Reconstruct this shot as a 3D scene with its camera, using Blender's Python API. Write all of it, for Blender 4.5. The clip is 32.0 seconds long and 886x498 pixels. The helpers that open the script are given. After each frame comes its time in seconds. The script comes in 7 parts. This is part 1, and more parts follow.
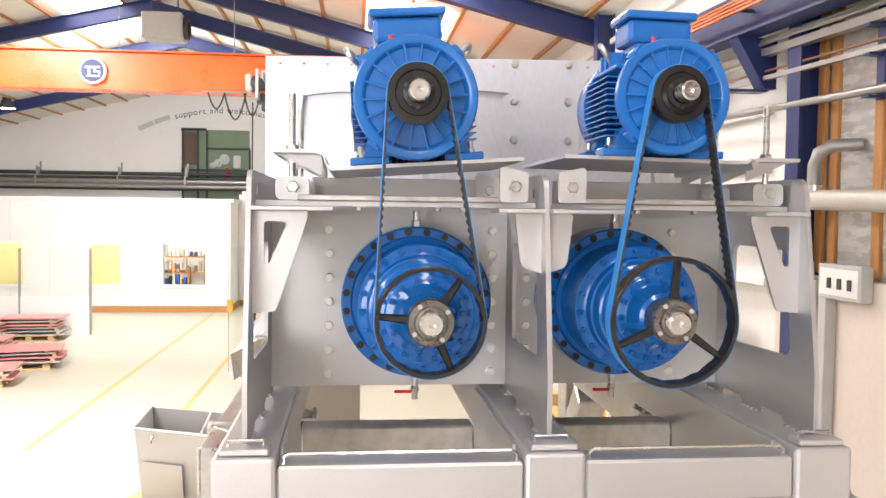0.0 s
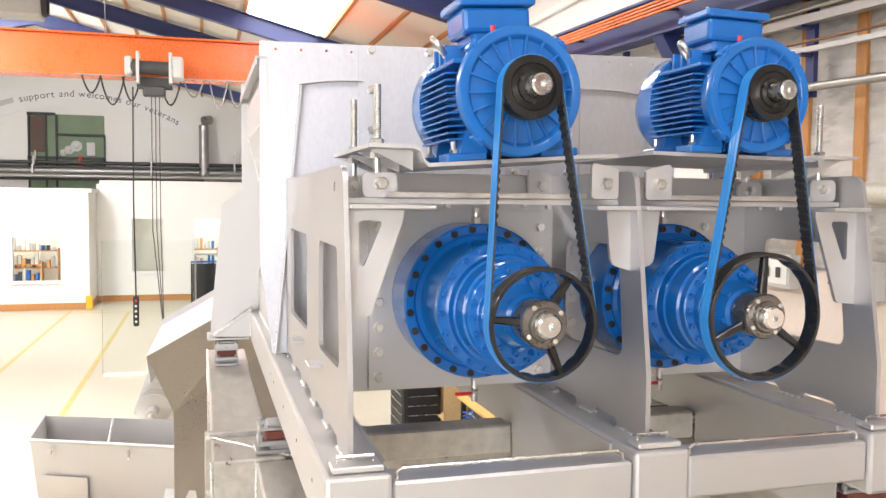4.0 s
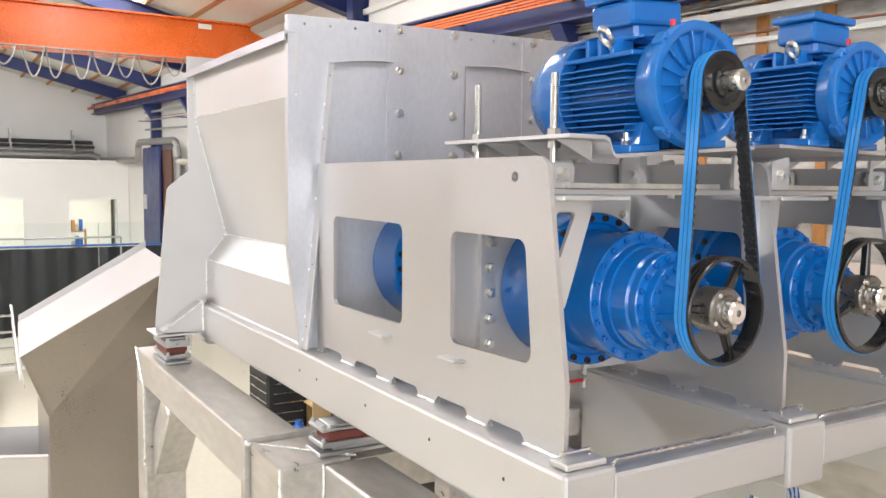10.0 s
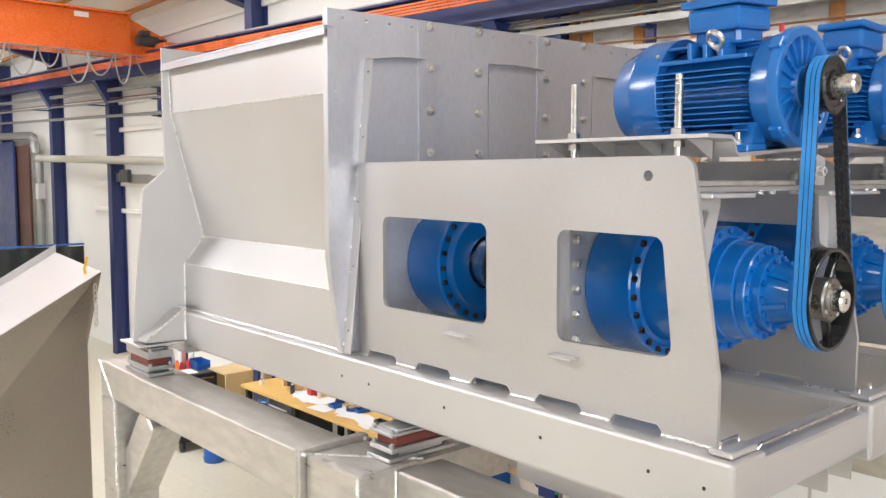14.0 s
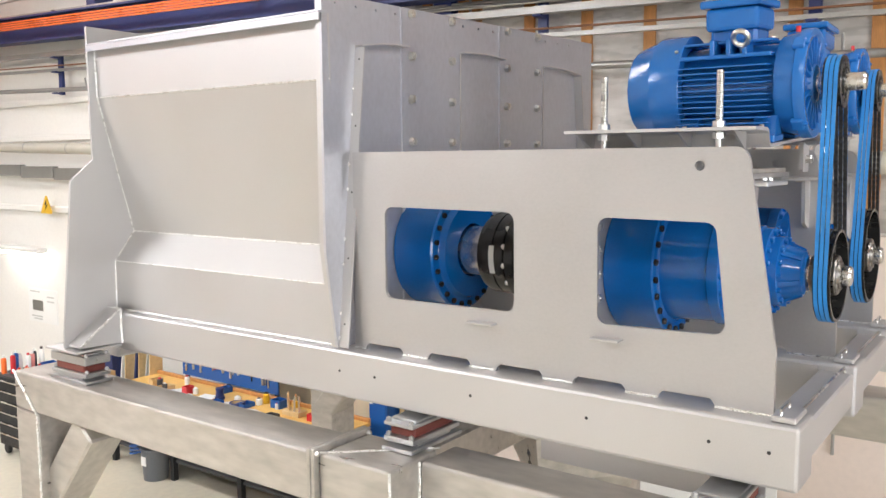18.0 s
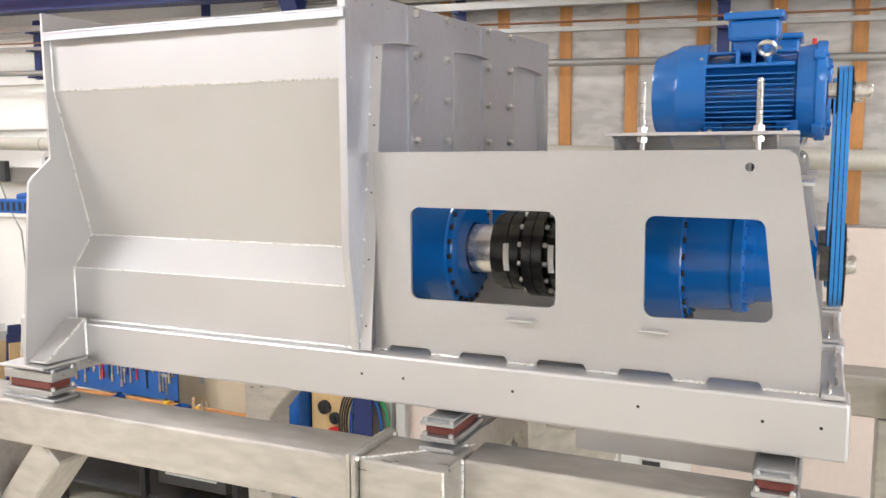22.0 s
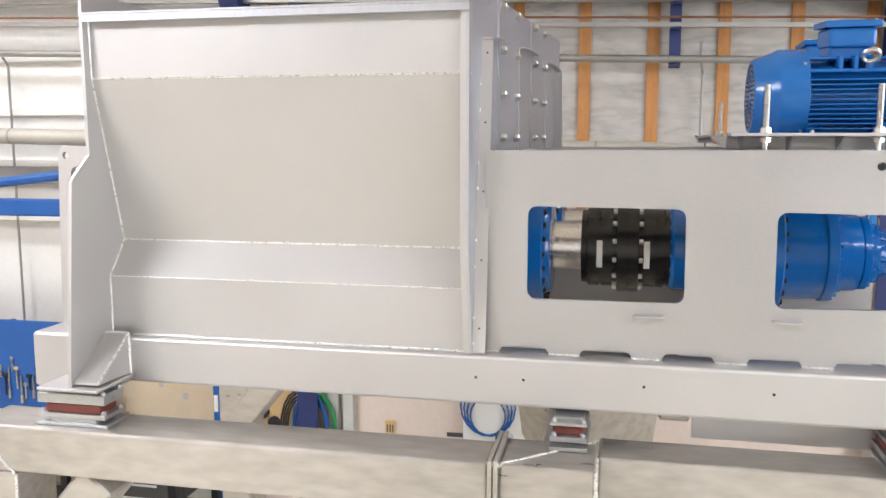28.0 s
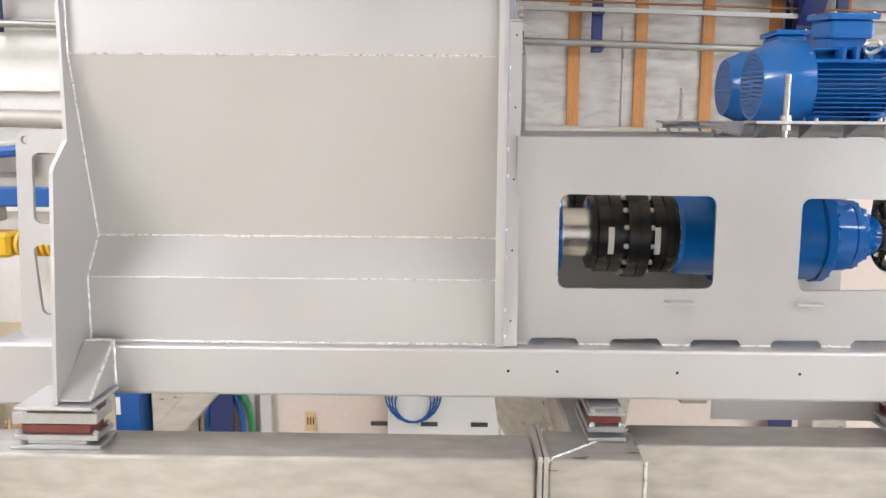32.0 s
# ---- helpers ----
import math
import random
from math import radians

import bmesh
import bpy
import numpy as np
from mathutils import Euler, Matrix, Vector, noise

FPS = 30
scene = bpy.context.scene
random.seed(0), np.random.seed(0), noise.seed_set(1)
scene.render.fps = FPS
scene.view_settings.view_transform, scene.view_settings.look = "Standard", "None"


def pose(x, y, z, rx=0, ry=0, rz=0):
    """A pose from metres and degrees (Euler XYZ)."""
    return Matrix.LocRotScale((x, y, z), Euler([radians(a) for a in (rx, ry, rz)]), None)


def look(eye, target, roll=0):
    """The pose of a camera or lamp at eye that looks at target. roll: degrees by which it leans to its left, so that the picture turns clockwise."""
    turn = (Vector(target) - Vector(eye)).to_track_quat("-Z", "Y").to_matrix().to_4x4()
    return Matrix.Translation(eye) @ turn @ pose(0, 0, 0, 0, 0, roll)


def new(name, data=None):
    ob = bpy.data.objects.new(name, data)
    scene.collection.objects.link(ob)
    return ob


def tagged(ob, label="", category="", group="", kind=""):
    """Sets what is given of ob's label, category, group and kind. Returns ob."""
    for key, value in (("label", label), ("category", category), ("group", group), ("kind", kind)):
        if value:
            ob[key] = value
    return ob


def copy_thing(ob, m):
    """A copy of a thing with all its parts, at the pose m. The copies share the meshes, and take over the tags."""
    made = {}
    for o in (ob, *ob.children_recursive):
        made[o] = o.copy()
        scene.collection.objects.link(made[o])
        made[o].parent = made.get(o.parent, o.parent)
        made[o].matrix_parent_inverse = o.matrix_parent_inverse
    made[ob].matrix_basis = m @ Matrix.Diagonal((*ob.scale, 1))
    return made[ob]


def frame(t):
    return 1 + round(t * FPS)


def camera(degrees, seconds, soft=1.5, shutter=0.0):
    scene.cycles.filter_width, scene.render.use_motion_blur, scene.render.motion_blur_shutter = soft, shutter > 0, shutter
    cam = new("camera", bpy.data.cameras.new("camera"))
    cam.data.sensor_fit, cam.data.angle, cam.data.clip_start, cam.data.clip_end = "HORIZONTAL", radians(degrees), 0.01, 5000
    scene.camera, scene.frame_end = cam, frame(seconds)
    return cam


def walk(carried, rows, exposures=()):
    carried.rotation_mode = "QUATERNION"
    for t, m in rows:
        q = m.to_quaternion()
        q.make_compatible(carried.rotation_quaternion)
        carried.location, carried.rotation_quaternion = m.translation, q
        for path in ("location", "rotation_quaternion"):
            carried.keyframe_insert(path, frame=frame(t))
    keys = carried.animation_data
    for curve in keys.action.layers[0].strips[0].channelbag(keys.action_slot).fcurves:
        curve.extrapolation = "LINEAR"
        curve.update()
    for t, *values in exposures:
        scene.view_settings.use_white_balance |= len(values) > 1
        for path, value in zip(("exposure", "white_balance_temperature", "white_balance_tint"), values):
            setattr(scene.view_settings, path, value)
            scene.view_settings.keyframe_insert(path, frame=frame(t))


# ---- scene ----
cam = camera(55.8, 32.0)
PATH = [
    (0, (-0.007, -0.026, 3.401), (0.203, 1.961, 3.311), 0.7),
    (1, (-0.178, 0.016, 3.402), (0.107, 1.994, 3.323), 0.6),
    (2, (-0.34, 0.074, 3.415), (0.01, 2.041, 3.323), 0.3),
    (2.5, (-0.432, 0.106, 3.415), (-0.022, 2.061, 3.319), 0.5),
    (4.5, (-0.802, 0.236, 3.425), (-0.206, 2.142, 3.308), 0.3),
    (5, (-0.903, 0.262, 3.428), (-0.264, 2.154, 3.314), 0.1),
    (6, (-1.105, 0.329, 3.428), (-0.41, 2.201, 3.312), 0.4),
    (7, (-1.277, 0.426, 3.429), (-0.491, 2.261, 3.305), 0.6),
    (8, (-1.454, 0.518, 3.432), (-0.587, 2.315, 3.297), 0.8),
    (9, (-1.609, 0.627, 3.432), (-0.649, 2.376, 3.289), 0.8),
    (10, (-1.751, 0.725, 3.444), (-0.717, 2.43, 3.285), 0.7),
    (11, (-1.919, 0.824, 3.45), (-0.82, 2.487, 3.292), 0.3),
    (12, (-2.075, 0.972, 3.452), (-0.92, 2.597, 3.293), -0.0),
    (13, (-2.247, 1.098, 3.453), (-1.028, 2.675, 3.288), 0.0),
    (14, (-2.408, 1.23, 3.457), (-1.089, 2.723, 3.286), 0.1),
    (14.5, (-2.485, 1.296, 3.458), (-1.114, 2.741, 3.287), -0.1),
    (16.5, (-2.785, 1.624, 3.469), (-1.241, 2.879, 3.262), 0.2),
    (17, (-2.82, 1.68, 3.473), (-1.264, 2.918, 3.258), -0.1),
    (18, (-2.926, 1.796, 3.483), (-1.312, 2.958, 3.272), -0.3),
    (19, (-3.037, 1.937, 3.481), (-1.377, 3.035, 3.28), -0.3),
    (20, (-3.134, 2.09, 3.491), (-1.424, 3.105, 3.281), -0.3),
    (21, (-3.249, 2.276, 3.512), (-1.492, 3.205, 3.284), -0.2),
    (22, (-3.329, 2.449, 3.521), (-1.52, 3.27, 3.288), -0.3),
    (23, (-3.41, 2.632, 3.529), (-1.567, 3.371, 3.295), -0.2),
    (24, (-3.473, 2.823, 3.538), (-1.601, 3.484, 3.293), -0.1),
    (25, (-3.535, 3.02, 3.545), (-1.644, 3.62, 3.298), -0.1),
    (25.5, (-3.559, 3.119, 3.544), (-1.659, 3.692, 3.294), -0.1),
    (27.5, (-3.624, 3.507, 3.553), (-1.687, 3.939, 3.299), -0.0),
    (28, (-3.627, 3.595, 3.556), (-1.687, 4.008, 3.298), 0.0),
    (29, (-3.621, 3.791, 3.563), (-1.661, 4.082, 3.29), 0.1),
    (30, (-3.594, 3.971, 3.567), (-1.624, 4.147, 3.275), 0.1),
    (31, (-3.578, 4.184, 3.58), (-1.602, 4.244, 3.276), 0.4),
    (32, (-3.561, 4.357, 3.578), (-1.585, 4.386, 3.273), 0.4),
]
walk(cam, [(t, look(eye, target, roll)) for t, eye, target, roll in PATH],
     [(0, 0.25, 6400, 15), (6, 0.22, 6300, 12), (10, 0.12, 6150, 11), (14, -0.02, 6150, 11), (18, -0.06, 6170, 12), (25, -0.02, 6080, 12), (32, -0.08, 5980, 13)])

# ---------------------------------------------------------------- light
world = bpy.data.worlds.new("sky")
scene.world = world
world.use_nodes = True
wn = world.node_tree
sky = wn.nodes.new("ShaderNodeTexSky")
sky.sky_type = "NISHITA"
sky.sun_disc = False
sky.sun_elevation, sky.sun_rotation = radians(48), radians(230)
wn.links.new(sky.outputs[0], wn.nodes["Background"].inputs[0])
wn.nodes["Background"].inputs[1].default_value = 0.12


def area(name, eye, target, sx, sy, watts, tint=(1.0, 0.97, 0.93)):
    lamp = bpy.data.lights.new(name, "AREA")
    lamp.shape, lamp.size, lamp.size_y, lamp.energy, lamp.color = "RECTANGLE", sx, sy, watts, tint
    ob = new(name, lamp)
    ob.matrix_world = look(eye, target)
    return ob


# daylight of the roof lights and of a gate inferred in the west wall;
# the last two skylight lamps are added where no roof light is built
for sx_, sy_, w_ in ((-6.2, 21.5, 640), (0.9, 21.0, 320), (-6.2, 10.5, 1000), (0.9, 10.0, 300), (-6.2, -1.0, 340), (0.9, -1.5, 320)):
    area("skylight_lamp", (sx_, sy_, 7.0), (sx_, sy_ + (13.0 if sy_ > 20 else 0.0), 0), 1.3, 4.5, w_, (1.0, 0.985, 0.97))
area("gate_lamp", (-13.6, 4.0, 3.2), (0, 5.0, 2.2), 9.0, 4.5, 30, (0.94, 0.97, 1.0))
# unseen fill lamp behind the camera, added to brighten the machine's front faces
area("south_fill_lamp", (-4.0, -6.4, 3.6), (0.2, 3.0, 3.7), 9.0, 3.6, 820, (0.97, 0.985, 1.0))

# ---------------------------------------------------------------- materials


def principled(name, base, rough=0.5, metal=0.0):
    m = bpy.data.materials.new(name)
    m.use_nodes = True
    b = m.node_tree.nodes["Principled BSDF"]
    b.inputs["Base Color"].default_value = (*base, 1)
    b.inputs["Roughness"].default_value = rough
    b.inputs["Metallic"].default_value = metal
    return m, m.node_tree, b


def surface(name, base, rough=0.5, metal=0.0, vary=0.12, scale=3.0, fine=60.0, bump=0.0, stretch=(1, 1, 1), spread=0.12, second=None, blotch=0.0):
    """Base colour broken up at two scales, with roughness and relief that follow the finer one."""
    m, t, b = principled(name, base, rough, metal)
    n, l = t.nodes, t.links
    pos = n.new("ShaderNodeTexCoord")
    mp = n.new("ShaderNodeMapping")
    mp.inputs["Scale"].default_value = stretch
    l.new(pos.outputs["Object"], mp.inputs[0])
    big, small = n.new("ShaderNodeTexNoise"), n.new("ShaderNodeTexNoise")
    for node, s, d in ((big, scale, 3.0), (small, fine, 2.0)):
        node.inputs["Scale"].default_value, node.inputs["Detail"].default_value = s, d
        l.new(mp.outputs[0], node.inputs["Vector"])
    mix = n.new("ShaderNodeMath")
    mix.operation = "ADD"
    l.new(big.outputs[0], mix.inputs[0])
    l.new(small.outputs[0], mix.inputs[1])
    ramp = n.new("ShaderNodeMapRange")
    ramp.inputs[1].default_value, ramp.inputs[2].default_value = 0.6, 1.4
    l.new(mix.outputs[0], ramp.inputs[0])
    col = n.new("ShaderNodeMix")
    col.data_type = "RGBA"
    other = second or tuple(min(1, c * (1 + vary)) for c in base)
    col.inputs[6].default_value = (*[c * (1 - vary) for c in base], 1)
    col.inputs[7].default_value = (*other, 1)
    l.new(ramp.outputs[0], col.inputs[0])
    l.new(col.outputs[2], b.inputs["Base Color"])
    rr = n.new("ShaderNodeMapRange")
    rr.inputs[3].default_value, rr.inputs[4].default_value = max(0.02, rough - spread), min(1, rough + spread)
    l.new(ramp.outputs[0], rr.inputs[0])
    l.new(rr.outputs[0], b.inputs["Roughness"])
    if bump:
        bp = n.new("ShaderNodeBump")
        bp.inputs["Strength"].default_value, bp.inputs["Distance"].default_value = bump, 0.002
        l.new(small.outputs[0], bp.inputs["Height"])
        l.new(bp.outputs[0], b.inputs["Normal"])
    return m


STEEL = surface("blasted_stainless", (0.565, 0.555, 0.55), 0.50, 0.75, 0.06, 2.0, 220, 0.08, spread=0.09)
STEEL_PLATE = surface("rolled_stainless_plate", (0.49, 0.48, 0.478), 0.46, 0.75, 0.06, 2.2, 90, 0.06, (1, 0.8, 1.4), 0.10)
STEEL_WALL = surface("blasted_stainless_wall", (0.52, 0.525, 0.56), 0.46, 0.8, 0.10, 2.4, 60, 0.08, (1, 1, 0.5), 0.1)
MILL = surface("mill_finish_stainless", (0.50, 0.475, 0.44), 0.40, 0.65, 0.26, 2.8, 22, 0.10, (1, 0.3, 1), 0.15)
# stainless with the shade of the chute's sides put into its base colour
CHUTE_SHADE = surface("shaded_warm_stainless", (0.40, 0.365, 0.325), 0.36, 0.85, 0.08, 1.6, 60, 0.06, spread=0.1)
BRIGHT = surface("bright_steel", (0.72, 0.71, 0.69), 0.24, 1.0, 0.1, 20, 300, 0.0)
ZINC = surface("zinc_plated", (0.66, 0.65, 0.62), 0.30, 1.0, 0.06, 12, 60, 0.0, spread=0.05)
WELD = surface("weld_bead", (0.82, 0.82, 0.80), 0.30, 0.8, 0.15, 60, 400, 0.6)
BLUE = surface("blue_gear_enamel", (0.004, 0.118, 0.42), 0.11, 0.0, 0.08, 6, 90, 0.0, spread=0.05)
MOTOR_BLUE = surface("blue_motor_enamel", (0.014, 0.130, 0.42), 0.22, 0.0, 0.06, 5, 30, 0.0, spread=0.06)
NAVY = surface("navy_steel_paint", (0.018, 0.030, 0.125), 0.42, 0.0, 0.15, 3, 60, 0.05)
BLACK = surface("black_rubber", (0.018, 0.018, 0.019), 0.55, 0.0, 0.2, 20, 200, 0.1)
PLATED = surface("dull_zinc_plate", (0.47, 0.475, 0.48), 0.38, 0.85, 0.10, 14, 70, 0.02)
OXIDE = surface("black_oxide_steel", (0.020, 0.0195, 0.019), 0.20, 0.2, 0.15, 8, 60, 0.0, spread=0.08)
HUB = surface("tarnished_hub_steel", (0.20, 0.185, 0.17), 0.32, 0.9, 0.25, 14, 90, 0.0)
BELT_BLUE = surface("blue_belt_backing", (0.03, 0.24, 0.62), 0.42, 0.0, 0.1, 12, 150, 0.05)
RUBBER_RED = surface("red_brown_rubber", (0.15, 0.035, 0.025), 0.6, 0.0, 0.2, 12, 120, 0.1)
ORANGE = surface("orange_crane_paint", (0.80, 0.16, 0.025), 0.30, 0.0, 0.08, 1.5, 40, 0.03)
WALL = surface("cream_wall_paint", (0.80, 0.785, 0.745), 0.7, 0.0, 0.04, 0.7, 25, 0.05)
WHITE = surface("white_panel", (0.80, 0.79, 0.75), 0.6, 0.0, 0.04, 1.0, 30, 0.03)
FLOOR = surface("painted_concrete", (0.57, 0.535, 0.43), 0.38, 0.0, 0.12, 0.5, 14, 0.06, spread=0.12)
WOOD = surface("pine_batten", (0.50, 0.235, 0.075), 0.6, 0.0, 0.25, 4.0, 30, 0.15, (6, 6, 0.6))
PALE_WOOD = surface("pale_plywood", (0.62, 0.44, 0.22), 0.55, 0.0, 0.14, 3.0, 30, 0.1, (1, 5, 1))
CEIL = surface("white_roof_board", (0.82, 0.79, 0.72), 0.75, 0.0, 0.05, 0.8, 20, 0.03)
FOIL = surface("plastic_vapour_sheet", (0.50, 0.48, 0.45), 0.30, 0.0, 0.25, 1.6, 7, 0.6, (1, 0.7, 2.4), 0.15)
PIPE = surface("galvanised_pipe", (0.36, 0.355, 0.335), 0.42, 0.7, 0.12, 6, 80, 0.05)
DARK = surface("dark_grey_plastic", (0.05, 0.05, 0.052), 0.5, 0.0, 0.2, 10, 100, 0.05)
RED = surface("red_enamel", (0.55, 0.02, 0.025), 0.35, 0.0, 0.1, 10, 100, 0.0)
YELLOW = surface("yellow_enamel", (0.75, 0.45, 0.02), 0.4, 0.0, 0.1, 10, 100, 0.0)
TOOL_BLUE = surface("blue_tool_panel", (0.015, 0.10, 0.36), 0.45, 0.0, 0.12, 4, 60, 0.03)
PAPER = surface("white_paper", (0.80, 0.80, 0.78), 0.8, 0.0, 0.03, 5, 60, 0.0)
GREY = surface("light_grey_enamel", (0.52, 0.52, 0.50), 0.45, 0.0, 0.06, 3, 60, 0.03)
GREEN = surface("green_plastic", (0.03, 0.25, 0.08), 0.4, 0.0, 0.1, 9, 90, 0.0)
PINK = surface("pink_protective_film", (0.75, 0.28, 0.26), 0.45, 0.0, 0.15, 2, 30, 0.05)
CURTAIN = surface("black_welding_curtain", (0.012, 0.012, 0.014), 0.4, 0.0, 0.3, 2, 30, 0.05)

GLASS, _t, _b = principled("clear_glass", (0.92, 0.96, 0.95), 0.03)
_b.inputs["Transmission Weight"].default_value = 1.0
_b.inputs["IOR"].default_value = 1.05
LIT, _t, _b = principled("lamp_tube", (1, 1, 1), 0.5)
_b.inputs["Emission Color"].default_value = (1.0, 0.93, 0.80, 1)
_b.inputs["Emission Strength"].default_value = 22.0
DAY, _t, _b = principled("daylight_sheet", (1, 1, 1), 0.5)
_b.inputs["Emission Color"].default_value = (1.0, 0.98, 0.95, 1)
_b.inputs["Emission Strength"].default_value = 8.0

# ---------------------------------------------------------------- building helpers
BASE = {}


def thing(name, at, label, category, group="", kind=""):
    ob = new(name)
    ob.location = at
    ob.empty_display_size = 0.05
    BASE[ob.name] = Vector(at)
    return tagged(ob, label, category, group, kind)


def part(name, bm, mat, parent=None, label="", smooth=False):
    """Links a bmesh in world metres as one mesh object, under a thing or a part if one is given."""
    bmesh.ops.recalc_face_normals(bm, faces=bm.faces)
    me = bpy.data.meshes.new(name)
    bm.to_mesh(me)
    bm.free()
    me.materials.append(mat)
    if smooth:
        me.polygons.foreach_set("use_smooth", [True] * len(me.polygons))
        me.set_sharp_from_angle(angle=radians(38))
    ob = new(name, me)
    if parent is not None:
        ob.parent = parent
        at = BASE.get(parent.name)
        if at is not None:
            ob.matrix_parent_inverse = Matrix.Translation(-at)
    if label:
        ob["label"] = label
    return ob


def setting(name, bm, mat, label, category="structure", smooth=False):
    return tagged(part(name, bm, mat, None, "", smooth), label, category, "", "structure")


def box(bm, x0, x1, y0, y1, z0, z1, bevel=0.0, m=None, segs=1):
    made = bmesh.ops.create_cube(bm, size=1.0)["verts"]
    bmesh.ops.scale(bm, vec=(abs(x1 - x0), abs(y1 - y0), abs(z1 - z0)), verts=made)
    bmesh.ops.translate(bm, vec=((x0 + x1) / 2, (y0 + y1) / 2, (z0 + z1) / 2), verts=made)
    if bevel:
        edges = list({e for v in made for e in v.link_edges})
        out = bmesh.ops.bevel(bm, geom=edges, offset=bevel, segments=segs, affect="EDGES", profile=0.5)
        made = list({v for f in out["faces"] for v in f.verts} | {v for v in made if v.is_valid})
    if m is not None:
        bmesh.ops.transform(bm, matrix=m, verts=made)
    return bm


def fresh_box(*a, **k):
    return box(bmesh.new(), *a, **k)


def frame_of(a, b):
    d = Vector(b) - Vector(a)
    return Matrix.Translation(a) @ d.to_track_quat("Z", "Y").to_matrix().to_4x4(), d.length


def lathe(bm, a, b, profile, segs=32):
    """Turns (distance along a-b, radius) pairs round the line a-b."""
    m, _ = frame_of(a, b)
    rings = []
    for d, r in profile:
        if r < 1e-5:
            rings.append([bm.verts.new(m @ Vector((0, 0, d)))])
        else:
            rings.append([bm.verts.new(m @ Vector((r * math.cos(2 * math.pi * i / segs), r * math.sin(2 * math.pi * i / segs), d))) for i in range(segs)])
    for p, q in zip(rings, rings[1:]):
        for i in range(segs):
            j = (i + 1) % segs
            if len(p) == 1 and len(q) == 1:
                continue
            if len(p) == 1:
                bm.faces.new((p[0], q[i], q[j]))
            elif len(q) == 1:
                bm.faces.new((p[i], q[0], p[j]))
            else:
                bm.faces.new((p[i], q[i], q[j], p[j]))
    return bm


def rod(bm, a, b, r, segs=16, chamfer=0.0):
    d = (Vector(b) - Vector(a)).length
    c = min(chamfer, d * 0.3, r * 0.5)
    pr = [(0, 0), (0, r - c), (c, r), (d - c, r), (d, r - c), (d, 0)] if c else [(0, 0), (0, r), (d, r), (d, 0)]
    return lathe(bm, a, b, pr, segs)


def tube(bm, a, b, r, inner, segs=24):
    d = (Vector(b) - Vector(a)).length
    return lathe(bm, a, b, [(0, inner), (0, r), (d, r), (d, inner), (0, inner)], segs)


def pipe_run(bm, pts, r, segs=10):
    """A round bar or hose along a line of points."""
    rings = []
    pts = [Vector(p) for p in pts]
    up = Vector((0.13, 0.21, 0.97))
    for i, p in enumerate(pts):
        d = (pts[min(i + 1, len(pts) - 1)] - pts[max(i - 1, 0)]).normalized()
        u = d.cross(up)
        if u.length < 1e-4:
            u = d.cross(Vector((1, 0, 0)))
        u.normalize()
        w = d.cross(u)
        rings.append([bm.verts.new(p + r * (math.cos(2 * math.pi * k / segs) * u + math.sin(2 * math.pi * k / segs) * w)) for k in range(segs)])
    for p, q in zip(rings, rings[1:]):
        for k in range(segs):
            bm.faces.new((p[k], p[(k + 1) % segs], q[(k + 1) % segs], q[k]))
    bm.faces.new(rings[0])
    bm.faces.new(rings[-1][::-1])
    return bm


def rounded(pts, r, n=4):
    """Rounds the corners of a polygon of 2D points; r is one radius or one for each corner."""
    out = []
    k = len(pts)
    for i, p in enumerate(pts):
        ri = r[i] if isinstance(r, (list, tuple)) else r
        a, b, c = Vector(pts[i - 1]), Vector(p), Vector(pts[(i + 1) % k])
        if ri <= 0:
            out.append(tuple(b))
            continue
        u, w = (a - b).normalized(), (c - b).normalized()
        half = u.angle(w) / 2
        d = min(ri / math.tan(half), (a - b).length * 0.49, (c - b).length * 0.49)
        ri = d * math.tan(half)
        mid = b + (u + w).normalized() * ri / math.sin(half)
        s, e = b + u * d - mid, b + w * d - mid
        ang = s.angle_signed(e)
        for j in range(n + 1):
            q = s.copy()
            q.rotate(Matrix.Rotation(-ang * j / n, 2))
            out.append(tuple(mid + q))
    return out


def disc2(cx, cy, r, n=14):
    return [(cx + r * math.cos(2 * math.pi * i / n), cy + r * math.sin(2 * math.pi * i / n)) for i in range(n)]


def plate(bm, axis, at, thick, outline, holes=()):
    """A plate of that outline (two coordinates in the order left after axis is taken out of xyz) from at to at + thick, with holes through it."""
    def lift(p, h):
        return {"x": (h, p[0], p[1]), "y": (p[0], h, p[1]), "z": (p[0], p[1], h)}[axis]

    loops = [list(outline)] + [list(h) for h in holes]
    tmp = bmesh.new()
    edges = []
    for lp in loops:
        vs = [tmp.verts.new((p[0], p[1], 0)) for p in lp]
        edges += [tmp.edges.new((vs[i], vs[(i + 1) % len(vs)])) for i in range(len(vs))]
    bmesh.ops.triangle_fill(tmp, edges=edges, use_beauty=True, use_dissolve=False)
    tmp.verts.index_update()
    flat = [(v.co.x, v.co.y) for v in tmp.verts]
    tris = [[v.index for v in f.verts] for f in tmp.faces]
    tmp.free()
    low = [bm.verts.new(lift(p, at)) for p in flat]
    high = [bm.verts.new(lift(p, at + thick)) for p in flat]
    for t in tris:
        bm.faces.new([low[i] for i in t])
        bm.faces.new([high[i] for i in reversed(t)])
    k = 0
    for lp in loops:
        n = len(lp)
        for i in range(n):
            a, b = k + i, k + (i + 1) % n
            bm.faces.new((low[a], low[b], high[b], high[a]))
        k += n
    return bm


def rect(a0, a1, b0, b1, r=0.0, n=4):
    p = [(a0, b0), (a1, b0), (a1, b1), (a0, b1)]
    return rounded(p, r, n) if r else p


